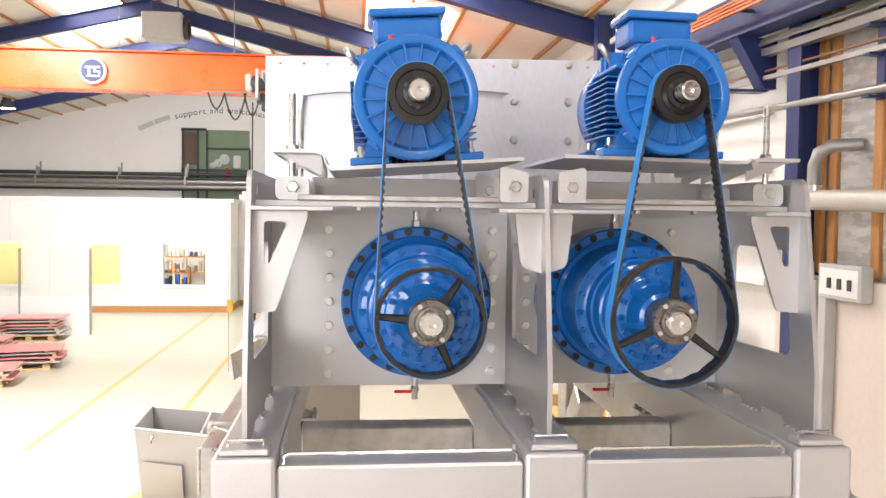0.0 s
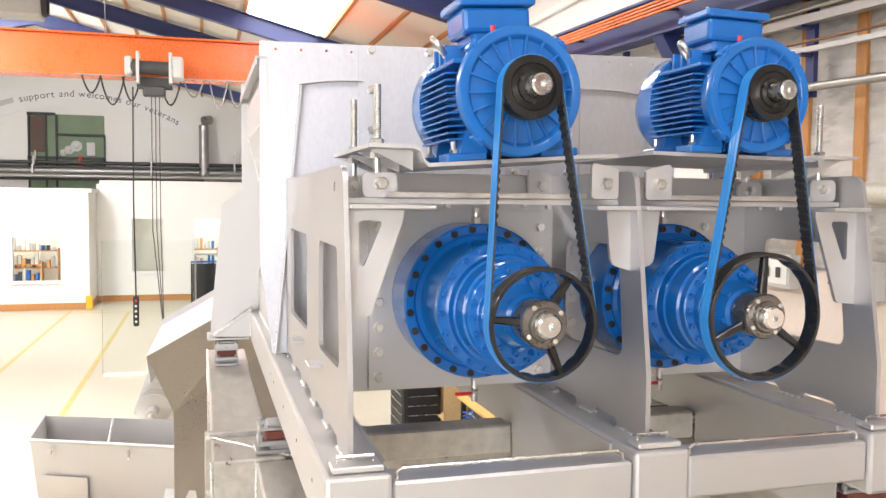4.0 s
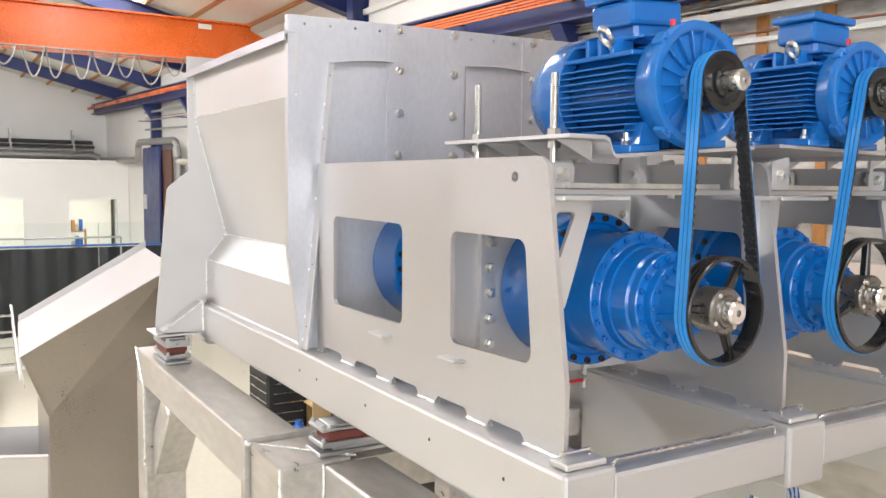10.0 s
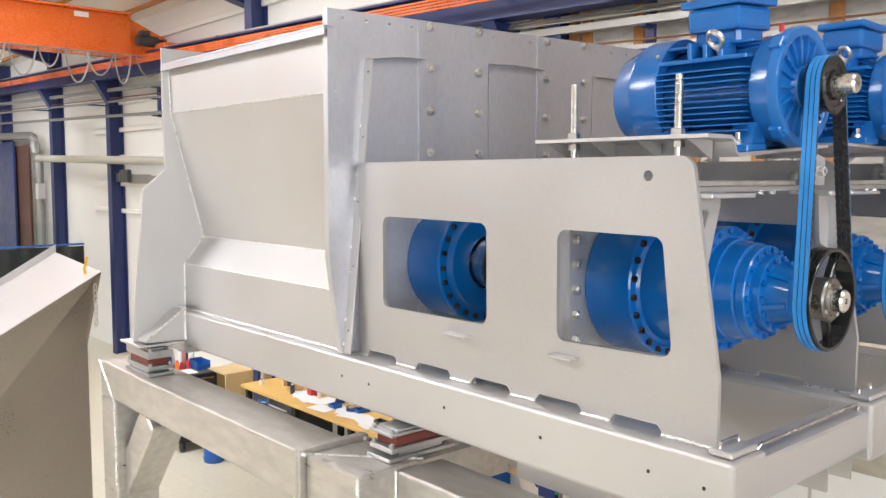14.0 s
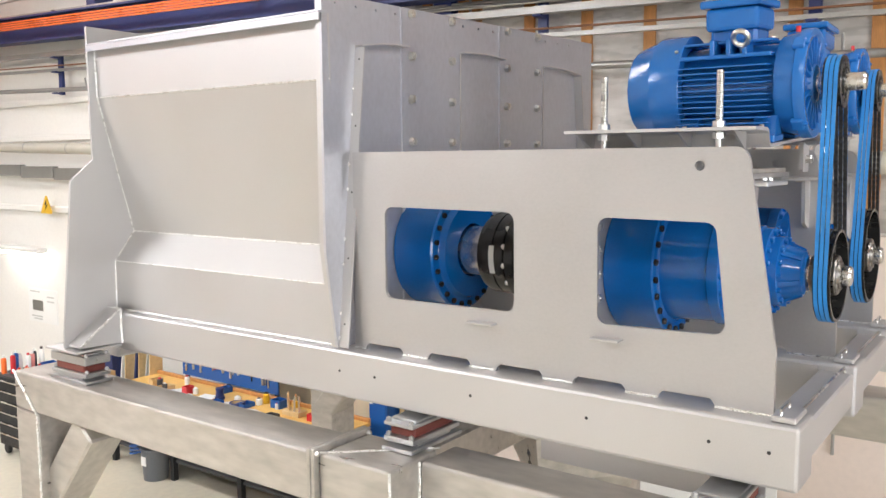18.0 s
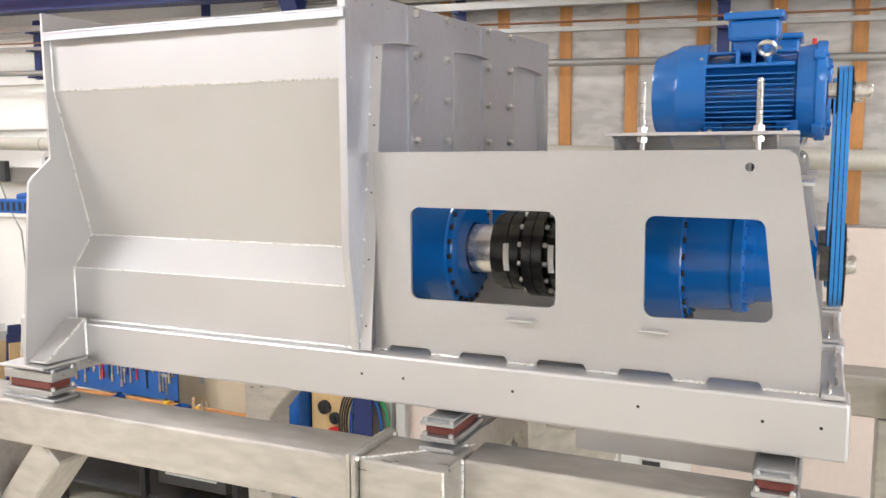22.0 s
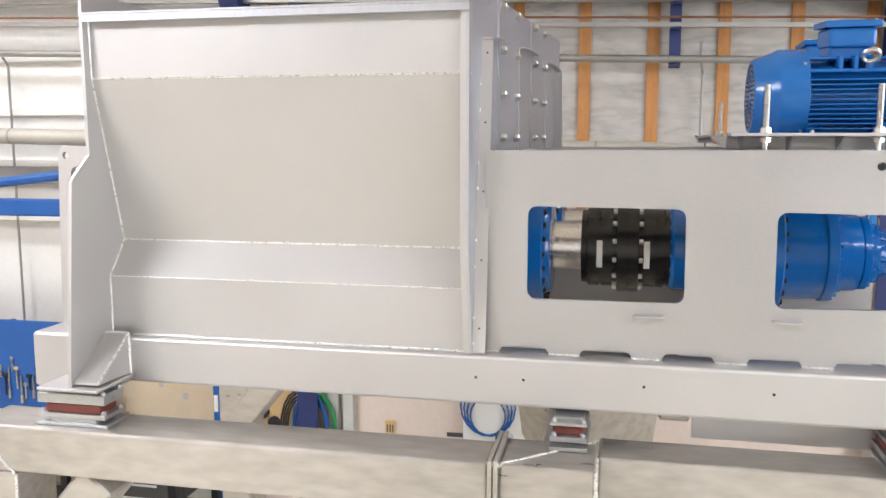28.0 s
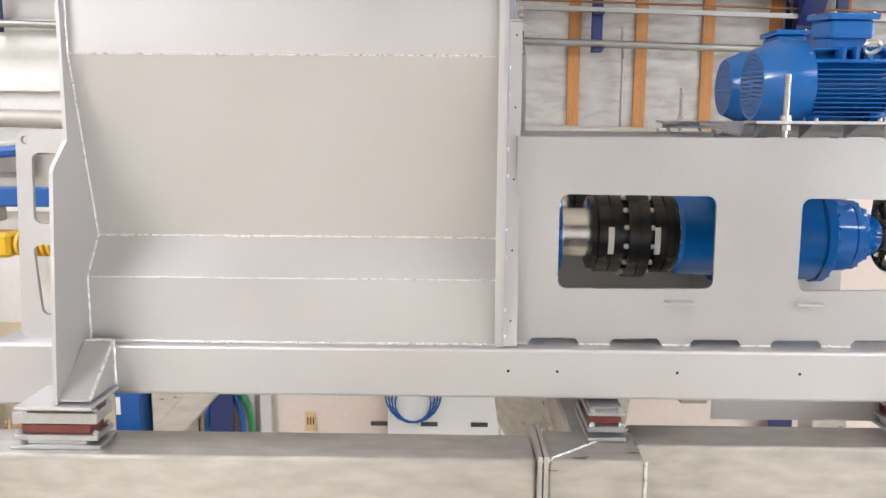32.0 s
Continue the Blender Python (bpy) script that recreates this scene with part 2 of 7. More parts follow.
def hexagon(bm, at, way, across, height):
    m, _ = frame_of(at, Vector(at) + Vector(way))
    r = across / math.sqrt(3)
    low = [bm.verts.new(m @ Vector((r * math.cos(math.pi * i / 3), r * math.sin(math.pi * i / 3), 0))) for i in range(6)]
    mid = [bm.verts.new(m @ Vector((r * math.cos(math.pi * i / 3), r * math.sin(math.pi * i / 3), height * 0.85))) for i in range(6)]
    top = [bm.verts.new(m @ Vector((0.86 * r * math.cos(math.pi * i / 3), 0.86 * r * math.sin(math.pi * i / 3), height))) for i in range(6)]
    for p, q in ((low, mid), (mid, top)):
        for i in range(6):
            bm.faces.new((p[i], p[(i + 1) % 6], q[(i + 1) % 6], q[i]))
    bm.faces.new(top)
    bm.faces.new(low[::-1])
    return bm


def hex_bolt(bm, at, way, across=0.024):
    """Washer and hexagon head on a face at that point."""
    at, way = Vector(at), Vector(way).normalized()
    rod(bm, at, at + way * 0.003, across * 0.62, 14)
    hexagon(bm, at + way * 0.003, way, across, across * 0.55)
    rod(bm, at + way * (0.003 + across * 0.55), at + way * (0.003 + across * 0.72), across * 0.26, 8)
    return bm


def socket_bolt(bm, at, way, r=0.011, h=0.012):
    at, way = Vector(at), Vector(way).normalized()
    return lathe(bm, at, at + way, [(0, r), (h * 0.85, r), (h, r * 0.88), (h, r * 0.5), (h * 0.45, r * 0.46), (h * 0.45, 0)], 12)


MESHES = {}


def shared(name, key, make, mat, parent, m, label=""):
    """A part that shares its mesh with all others of the same key, moved by m."""
    if key not in MESHES:
        bm = bmesh.new()
        make(bm)
        bmesh.ops.recalc_face_normals(bm, faces=bm.faces)
        me = bpy.data.meshes.new(name)
        bm.to_mesh(me)
        bm.free()
        me.materials.append(mat)
        MESHES[key] = me
    ob = new(name, MESHES[key])
    ob.parent = parent
    at = BASE.get(parent.name)
    if at is not None:
        ob.matrix_parent_inverse = Matrix.Translation(-at)
    ob.matrix_basis = m
    if label:
        ob["label"] = label
    return ob


def weld(bm, a, b, r=0.006):
    """An uneven bead along a seam."""
    a, b = Vector(a), Vector(b)
    n = max(3, int((b - a).length / 0.02))
    pts = [a.lerp(b, i / n) + Vector((random.uniform(-1, 1), random.uniform(-1, 1), random.uniform(-1, 1))) * r * 0.22 for i in range(n + 1)]
    return pipe_run(bm, pts, r, 6)


def seam(parent, a, b, r=0.006):
    return part("weld_seam", weld(bmesh.new(), a, b, r), WELD, parent)

# ---------------------------------------------------------------- the hall
WX, LX, Y0, Y1, EAVE, RIDGE_X, RIDGE_Z = 3.75, -14.3, -7.0, 34.0, 6.3, -5.0, 8.5
setting("floor", fresh_box(LX - 0.3, WX + 0.3, Y0 - 0.3, Y1 + 0.3, -0.25, 0.0), FLOOR, "worn pale yellowish painted concrete hall floor", "floor")
setting("wall_east", fresh_box(WX, WX + 0.25, Y0, Y1, 0, EAVE), WALL, "cream painted hall wall behind pipes and battens", "wall")
setting("wall_west", fresh_box(LX - 0.25, LX, Y0, Y1, 0, EAVE), WALL, "cream painted hall wall", "wall")


def gable(name, y, t):
    bm = bmesh.new()
    plate(bm, "y", y, t, [(LX, 0), (WX, 0), (WX, EAVE), (RIDGE_X, RIDGE_Z), (LX, EAVE)])
    setting(name, bm, WALL, "cream painted gable wall of the hall", "wall")


gable("wall_north", Y1, 0.25)
gable("wall_south", Y0 - 0.25, 0.25)


def roof_z(x):
    return RIDGE_Z - (RIDGE_Z - EAVE) * ((x - RIDGE_X) / (WX - RIDGE_X) if x > RIDGE_X else (RIDGE_X - x) / (RIDGE_X - LX))


bm = bmesh.new()
for xa, xb in ((LX - 0.25, RIDGE_X), (RIDGE_X, WX + 0.25)):
    za, zb = roof_z(xa), roof_z(xb)
    v = [bm.verts.new(p) for p in ((xa, Y0, za), (xb, Y0, zb), (xb, Y1, zb), (xa, Y1, za), (xa, Y0, za + 0.2), (xb, Y0, zb + 0.2), (xb, Y1, zb + 0.2), (xa, Y1, za + 0.2))]
    for f in ((0, 1, 2, 3), (4, 5, 6, 7), (0, 1, 5, 4), (2, 3, 7, 6), (0, 3, 7, 4), (1, 2, 6, 5)):
        bm.faces.new([v[i] for i in f])
# wooden battens under the boards run the length of the hall
setting("ceiling", bm, CEIL, "white boarded pitched roof underside", "ceiling")
bm = bmesh.new()
x = LX + 0.5
while x < WX:
    if abs(x - RIDGE_X) > 0.2:
        z = roof_z(x)
        box(bm, x - 0.035, x + 0.035, Y0, Y1, z - 0.06, z - 0.004)
    x += 0.82
setting("ceiling_batten", bm, WOOD, "long pine battens under the roof boards", "batten")

# portal frames of navy steel
def sloped_bar(bm, a, b, hw, z0, z1):
    v = [bm.verts.new((p[0], p[1] + dy, p[2] + dz)) for p in (a, b) for dy in (-hw, hw) for dz in (z0, z1)]
    for f in ((0, 1, 3, 2), (4, 5, 7, 6), (0, 1, 5, 4), (2, 3, 7, 6), (0, 2, 6, 4), (1, 3, 7, 5)):
        bm.faces.new([v[k] for k in f])
    return bm


for i, y in enumerate((-4.0, 1.5, 7.0, 12.4, 17.6, 21.1, 25.2, 29.6)):
    bm = bmesh.new()
    for xa, xb in ((LX + 0.1, RIDGE_X), (RIDGE_X, WX - 0.1)):
        a, b = (xa, y, roof_z(xa) - 0.07), (xb, y, roof_z(xb) - 0.07)
        sloped_bar(bm, a, b, 0.008, -0.33, 0)
        sloped_bar(bm, a, b, 0.10, -0.02, 0.0)
        sloped_bar(bm, a, b, 0.10, -0.35, -0.331)
    setting("rafter", bm, NAVY, "navy blue painted steel roof rafter", "rafter")
    for xs in (LX + 0.14, WX - 0.14)[:1 if y > 29 else 2]:
        yc = {12.4: 12.05, 7.0: 6.4}.get(y, y) if xs > 0 else y
        bm = bmesh.new()
        box(bm, xs - 0.012, xs + 0.012, yc - 0.01, yc + 0.01, 0, EAVE)
        box(bm, xs - 0.13, xs - 0.115, yc - 0.1, yc + 0.1, 0, EAVE)
        box(bm, xs + 0.115, xs + 0.13, yc - 0.1, yc + 0.1, 0, EAVE)
        box(bm, xs - 0.12, xs + 0.12, yc - 0.006, yc + 0.006, 0, EAVE)
        setting("column", bm, NAVY, "navy blue painted steel column", "column")

# roof lights: bright translucent sheets in the roof
for xa, xb, ya, yb in ((-6.9, -5.6, 19.0, 24.2), (0.2, 1.6, 14.4, 19.2), (-6.9, -5.6, 8.0, 13.0), (0.2, 1.6, 8.0, 12.0)):
    bm = bmesh.new()
    v = [bm.verts.new(p) for p in ((xa, ya, roof_z(xa) - 0.065), (xb, ya, roof_z(xb) - 0.065), (xb, yb, roof_z(xb) - 0.065), (xa, yb, roof_z(xa) - 0.065))]
    bm.faces.new(v)
    setting("roof_light", bm, DAY, "bright translucent roof light", "skylight")

# ---------------------------------------------------------------- the mixer: welded frame
CX = 0.577                       # middle of the machine
GX, GZ = (0.214, 0.948), 3.078   # gear shafts
DRIVE_2 = Vector((0.0, 0.010, 0.0))   # how the second motor and its belts stand off the line of the first
SIDE, BEAM = -0.33, -0.405       # outer faces of side plate and beam
HY, EY = 4.130, 5.80             # hopper front wall and end wall
RSIDE = 1.44                     # outer face of the far side plate


def mirrored(x):
    return 2 * CX - x


def both(s):
    return (lambda x: x) if s < 0 else mirrored


mixer = thing("industrial_mixer", (CX, 4.0, 2.5), "large bead-blasted stainless steel twin-shaft mixer with open drive bays", "machine")

W1 = rounded([(3.346, 2.930), (3.954, 2.926), (3.954, 3.298), (3.350, 3.294)], 0.035)
W2 = rounded([(2.580, 2.934), (3.018, 2.924), (3.021, 3.289), (2.622, 3.285)], 0.035)
SLOTS = [(2.608, 2.796), (2.908, 3.108), (3.225, 3.424), (3.538, 3.741), (3.864, 4.064)]


def side_plate(name, x, t, windows):
    edge = [(2.43, 2.70)]
    for a, b in SLOTS:
        edge += [(a, 2.70), (a + 0.004, 2.714), (a + 0.018, 2.729), (b - 0.018, 2.729), (b - 0.004, 2.714), (b, 2.70)]
    edge += [(4.122, 2.70), (4.122, 3.517)] + rounded([(2.43, 2.9), (4.0, 3.520), (2.53, 3.520), (2.43, 2.90)], [0, 0, 0.05, 0], 6)[2:-1] + [(2.43, 2.90)]
    bm = bmesh.new()
    plate(bm, "x", x, t, edge, windows + [disc2(2.676, 3.462, 0.016)])
    ob = part(name, bm, STEEL_PLATE, mixer)
    for a, b in zip([2.43] + [q for _, q in SLOTS], [p for p, _ in SLOTS] + [4.122]):
        seam(ob, (x + t + 0.002, a, 2.703), (x + t + 0.002, b, 2.703), 0.005)
        seam(ob, (x - 0.002, a, 2.703), (x - 0.002, b, 2.703), 0.005)
    return ob


near_plate = side_plate("side_plate", SIDE, 0.015, [W1, W2])
side_plate("side_plate", RSIDE - 0.015, 0.015, [W1, W2])
side_plate("middle_plate", CX - 0.002, 0.016, [W1, W2])
for ya, yb in ((3.42, 3.535), (2.922, 3.027)):
    bm = fresh_box(SIDE - 0.045, SIDE, ya, yb, 2.874, 2.882, 0.002)
    part("hook_tab", bm, STEEL, near_plate)

# longitudinal box beams with welded pads at their drive ends
RB = 1.50
for xa, xb in ((BEAM, BEAM + 0.18), (CX - 0.085, CX + 0.095), (RB - 0.18, RB)):
    bm_ = part("beam", fresh_box(xa, xb, 2.335, 5.79, 2.50, 2.70, bevel=0.012, segs=2), STEEL, mixer)
    part("pad", fresh_box(xa + 0.02, xb - 0.02, 2.352, 2.425, 2.702, 2.720, bevel=0.004), STEEL, bm_)
    bm = bmesh.new()
    xm = (xa + xb) / 2
    pipe_run(bm, [(xm - 0.05, 2.40, 2.716), (xm - 0.05, 2.40, 2.735), (xm + 0.05, 2.40, 2.735), (xm + 0.05, 2.40, 2.716)], 0.005, 8)
    part("handle_loop", bm, BRIGHT, bm_)
    if xa == BEAM:
        for y in (4.146, 3.955, 3.489, 3.016, 2.60, 2.42):
            part("drilled_hole", rod(bmesh.new(), (BEAM - 0.0012, y, 2.612), (BEAM + 0.01, y, 2.612), 0.006, 10), BLACK, bm_)
for xa, xb in ((BEAM + 0.18, CX - 0.085), (CX + 0.095, RB - 0.18)):
    part("cross_beam", fresh_box(xa + 0.002, xb - 0.002, 2.345, 2.47, 2.545, 2.672, bevel=0.008), STEEL, mixer)
    part("cross_beam", fresh_box(xa + 0.012, xb - 0.012, 3.30, 3.42, 2.42, 2.535, bevel=0.008), MILL, mixer)
    bm = bmesh.new()
    pipe_run(bm, [(xa + 0.02, 2.375, 2.672), (xa + 0.02, 2.375, 2.69), (xa + 0.035, 2.375, 2.70), (xb - 0.035, 2.375, 2.70), (xb - 0.02, 2.375, 2.69), (xb - 0.02, 2.375, 2.672)], 0.0055, 8)
    part("stop_rod", bm, BRIGHT, mixer)
    part("tray_lip", fresh_box(xa + 0.002, xb - 0.002, 2.472, 2.50, 2.60, 2.606), STEEL, mixer)
for xa in (BEAM + 0.181, RB - 0.192):
    part("tray_wall", fresh_box(xa, xa + 0.01, 2.472, 3.29, 2.36, 2.69), STEEL, mixer)
for xa in (CX - 0.098, CX + 0.097):
    part("tray_wall", fresh_box(xa, xa + 0.01, 2.472, 3.29, 2.36, 2.69), STEEL, mixer)

# hopper front wall: plate with bolted panels, folded lips and end flanges; it stands a few degrees off square
TOP = 4.150


def askew(bm):
    for v in bm.verts:
        v.co.y -= 0.0907 * v.co.x
    return bm


def wall_box(xa, xb, ya, yb, za, zb, bevel=0.0):
    return askew(fresh_box(xa, xb, ya, yb, za, zb, bevel))


bm = bmesh.new()
front = [(-0.447, TOP), (-0.447, 3.12), (-0.392, 2.704), (mirrored(-0.392), 2.704), (mirrored(-0.447), 3.12), (mirrored(-0.447), TOP)]
holes = [disc2(-0.375 + 0.1155 * i, TOP - 0.035, 0.0065, 8) for i in range(17) if i not in (4, 6, 10, 12)]
plate(bm, "y", HY, 0.012, front, holes)
wall_f = part("front_wall", askew(bm), STEEL_WALL, mixer)
for s_ in (-1, 1):   # folded return along both edges
    fx = both(s_)
    bm = bmesh.new()
    v = [bm.verts.new((fx(x + d), y, z)) for x, z in ((-0.447, TOP), (-0.447, 3.12), (-0.392, 2.704)) for d in (0, 0.008) for y in (HY + 0.0121, HY + 0.034)]
    for k in (0, 4):
        for f in ((0, 1, 5, 4), (2, 3, 7, 6), (0, 2, 6, 4), (1, 3, 7, 5)):
            bm.faces.new([v[k + i] for i in f])
    bm.faces.new([v[i] for i in (0, 1, 3, 2)])
    bm.faces.new([v[i] for i in (8, 9, 11, 10)])
    part("edge_return", askew(bm), STEEL, wall_f)
for xa, xb, cols in ((0.004, 0.392, (0.062, 0.335)), (0.712, 1.086, (0.766, 1.030))):
    bm = bmesh.new()
    plate(bm, "y", HY - 0.0075, 0.007, rect(xa, xb, 2.73, TOP - 0.002))
    panel = part("bolted_panel", askew(bm), STEEL_WALL, wall_f)
    for x in cols:
        for z in (4.125, 3.943, 3.754, 3.567):
            shared("bolt", "hexbolt", lambda b: hex_bolt(b, (0, 0, 0), (0, -1, 0), 0.033), ZINC, wall_f, Matrix.Translation((x, HY - 0.0076 - 0.0907 * x, z)))


def sloped_rib(xt, xb_, zt, s):
    """Flange that stands out from the wall and leans outwards to the beam."""
    bm = bmesh.new()
    v = []
    for x, z in ((xt, zt), (xb_, 2.706)):
        for dx in (0.0, 0.006 * s):
            for y in (HY - 0.048 if z > 3 else HY - 0.052, HY - 0.0005):
                v.append(bm.verts.new((x + dx, y, z)))
    for f in ((0, 1, 3, 2), (4, 5, 7, 6), (0, 1, 5, 4), (2, 3, 7, 6), (0, 2, 6, 4), (1, 3, 7, 5)):
        bm.faces.new([v[k] for k in f])
    rb = part("rib", askew(bm), STEEL, wall_f)
    for i in range(5):
        t_ = 0.04 + i * 0.22
        x, z = xt + (xb_ - xt) * t_, zt + (2.706 - zt) * t_
        part("rivet", askew(rod(bmesh.new(), (x - 0.0012 * s, HY - 0.026, z), (x + 0.001 * s, HY - 0.026, z), 0.004, 8)), OXIDE, rb)
    for i in range(12):   # stitch welds where the flange meets the wall
        t_ = 0.05 + i * 0.083
        x, z = xt + (xb_ - xt) * t_ - 0.003 * s, zt + (2.706 - zt) * t_
        if i % 3:
            part("stitch_weld", askew(rod(bmesh.new(), (x, HY - 0.003, z), (x - 0.0006 * s, HY - 0.003, z - 0.012), 0.004, 8)), WELD, rb)


sloped_rib(-0.266, -0.386, 3.950, 1)
sloped_rib(mirrored(-0.266), mirrored(-0.386), 3.950, -1)
for xa, za, xb, zb in ((-0.268, 3.953, 0.022, 3.976), (0.398, 3.985, 0.732, 3.980), (1.09, 3.976, mirrored(-0.268), 3.953)):
    bm = bmesh.new()
    rows_ = []
    for i in range(7):   # the lips bow up a little in the middle
        t_ = i / 6
        x, z = xa + (xb - xa) * t_, za + (zb - za) * t_ + 0.008 * math.sin(math.pi * t_)
        rows_.append([bm.verts.new((x, y, z + dz)) for y in (HY - 0.042, HY - 0.0080 if 0.0 < x else HY - 0.0005) for dz in (0, 0.005)])
    for p, q in zip(rows_, rows_[1:]):
        for i, j in ((0, 1), (1, 3), (3, 2), (2, 0)):
            bm.faces.new((p[i], p[j], q[j], q[i]))
    bm.faces.new([rows_[0][i] for i in (0, 1, 3, 2)])
    bm.faces.new([rows_[-1][i] for i in (0, 1, 3, 2)])
    lip = part("lip", askew(bm), STEEL, wall_f)
    if xa > -0.2:
        part("lip_leg", wall_box(xa, xa + 0.004, HY - 0.014, HY - 0.0080, 3.4, za), STEEL, lip)


def hopper_side(s):
    fx = both(s)
    prof = [(-0.418, 4.070), (-0.412, 3.812), (-0.232, 3.111), (-0.352, 2.961), (-0.354, 2.7005)]
    for i, (p, q) in enumerate(zip(prof, prof[1:])):
        bm = bmesh.new()
        v = []
        for y in (HY + 0.0365, EY - 0.0005):
            for (x, z) in (p, q):
                v.append(bm.verts.new((fx(x), y, z)))
                v.append(bm.verts.new((fx(x + 0.01), y, z)))
        for f in ((0, 2, 6, 4), (1, 3, 7, 5), (0, 1, 5, 4), (2, 3, 7, 6), (0, 1, 3, 2), (4, 5, 7, 6)):
            bm.faces.new([v[k] for k in f])
        part(("rim_panel", "sloping_panel", "shoulder_panel", "skirt_panel")[i], bm, STEEL, mixer)
    for (x, z), r in zip(prof[1:4], (0.0035, 0.0045, 0.003)):
        seam(mixer, (fx(x - 0.001), HY + 0.036, z), (fx(x - 0.001), EY, z), r)
    seam(mixer, (fx(-0.357), HY + 0.04, 2.704), (fx(-0.357), EY - 0.1, 2.704), 0.005)
    for (xa, za), (xb, zb) in zip(prof, prof[1:]):
        seam(mixer, (fx(xa - 0.002), EY - 0.002, za), (fx(xb - 0.002), EY - 0.002, zb), 0.0035)
    bm = bmesh.new()
    box(bm, *sorted((fx(-0.466), fx(-0.405))), HY + 0.037, EY - 0.001, 4.068, 4.08, 0.003)
    box(bm, *sorted((fx(-0.466), fx(-0.458))), HY + 0.037, EY - 0.001, 4.040, 4.0685)
    part("rim", bm, STEEL_WALL, mixer)
    # foot bracket at the end of the beam
    bm = bmesh.new()
    plate(bm, "y", 5.690, 0.012, [(fx(-0.407), 2.712), (fx(-0.43), 2.712), (fx(-0.64), 2.548), (fx(-0.407), 2.54)])
    plate(bm, "y", 5.788, 0.010, [(fx(-0.407), 2.712), (fx(-0.43), 2.712), (fx(-0.64), 2.548), (fx(-0.407), 2.54)])
    v = [bm.verts.new((fx(x), y, z + d)) for x, z in ((-0.40, 2.714), (-0.64, 2.548)) for y in (5.685, 5.799) for d in (0, 0.01)]
    for f in ((0, 1, 3, 2), (4, 5, 7, 6), (0, 1, 5, 4), (2, 3, 7, 6), (0, 2, 6, 4), (1, 3, 7, 5)):
        bm.faces.new([v[k] for k in f])
    foot = part("foot_bracket", bm, STEEL, mixer)
    seam(foot, (fx(-0.408), 5.687, 2.54), (fx(-0.408), 5.687, 2.712), 0.006)
    seam(foot, (fx(-0.41), 5.687, 2.722), (fx(-0.64), 5.687, 2.557), 0.006)
    seam(foot, (fx(-0.407), 5.687, 2.718), (fx(-0.407), 5.80, 2.718), 0.006)
    part("foot_plate", fresh_box(*sorted((fx(-0.68), fx(-0.42))), 5.67, 5.95, 2.527, 2.539, 0.002), STEEL, foot)


hopper_side(-1)
hopper_side(1)
bm = bmesh.new()
endw = [(-0.458, 4.168), (-0.455, 3.494), (-0.568, 3.402), (-0.582, 3.382), (-0.655, 2.62), (-0.658, 2.541)]
endw += [(mirrored(x), z) for x, z in reversed(endw)]
plate(bm, "y", EY, 0.014, endw)
part("end_wall", bm, STEEL, mixer)
# end frame beyond the end wall, with its lifting-eye plate
for x in (-0.25, mirrored(-0.25)):
    bm = bmesh.new()
    plate(bm, "x", x, 0.02, rounded([(5.816, 2.687), (6.13, 2.687), (6.10, 3.53), (5.816, 3.53)], [0, 0.03, 0.05, 0]), [rounded([(5.93, 3.155), (6.05, 3.155), (6.04, 3.438), (5.93, 3.438)], 0.03), rounded([(5.93, 2.78), (6.04, 2.78), (6.06, 3.069), (5.93, 3.069)], 0.03), disc2(6.065, 3.488, 0.016)])
    part("end_bracket", bm, STEEL, mixer)
    part("end_beam", fresh_box(x - 0.10, x + 0.12, 5.82, 6.22, 2.43, 2.686, 0.012), STEEL, mixer)

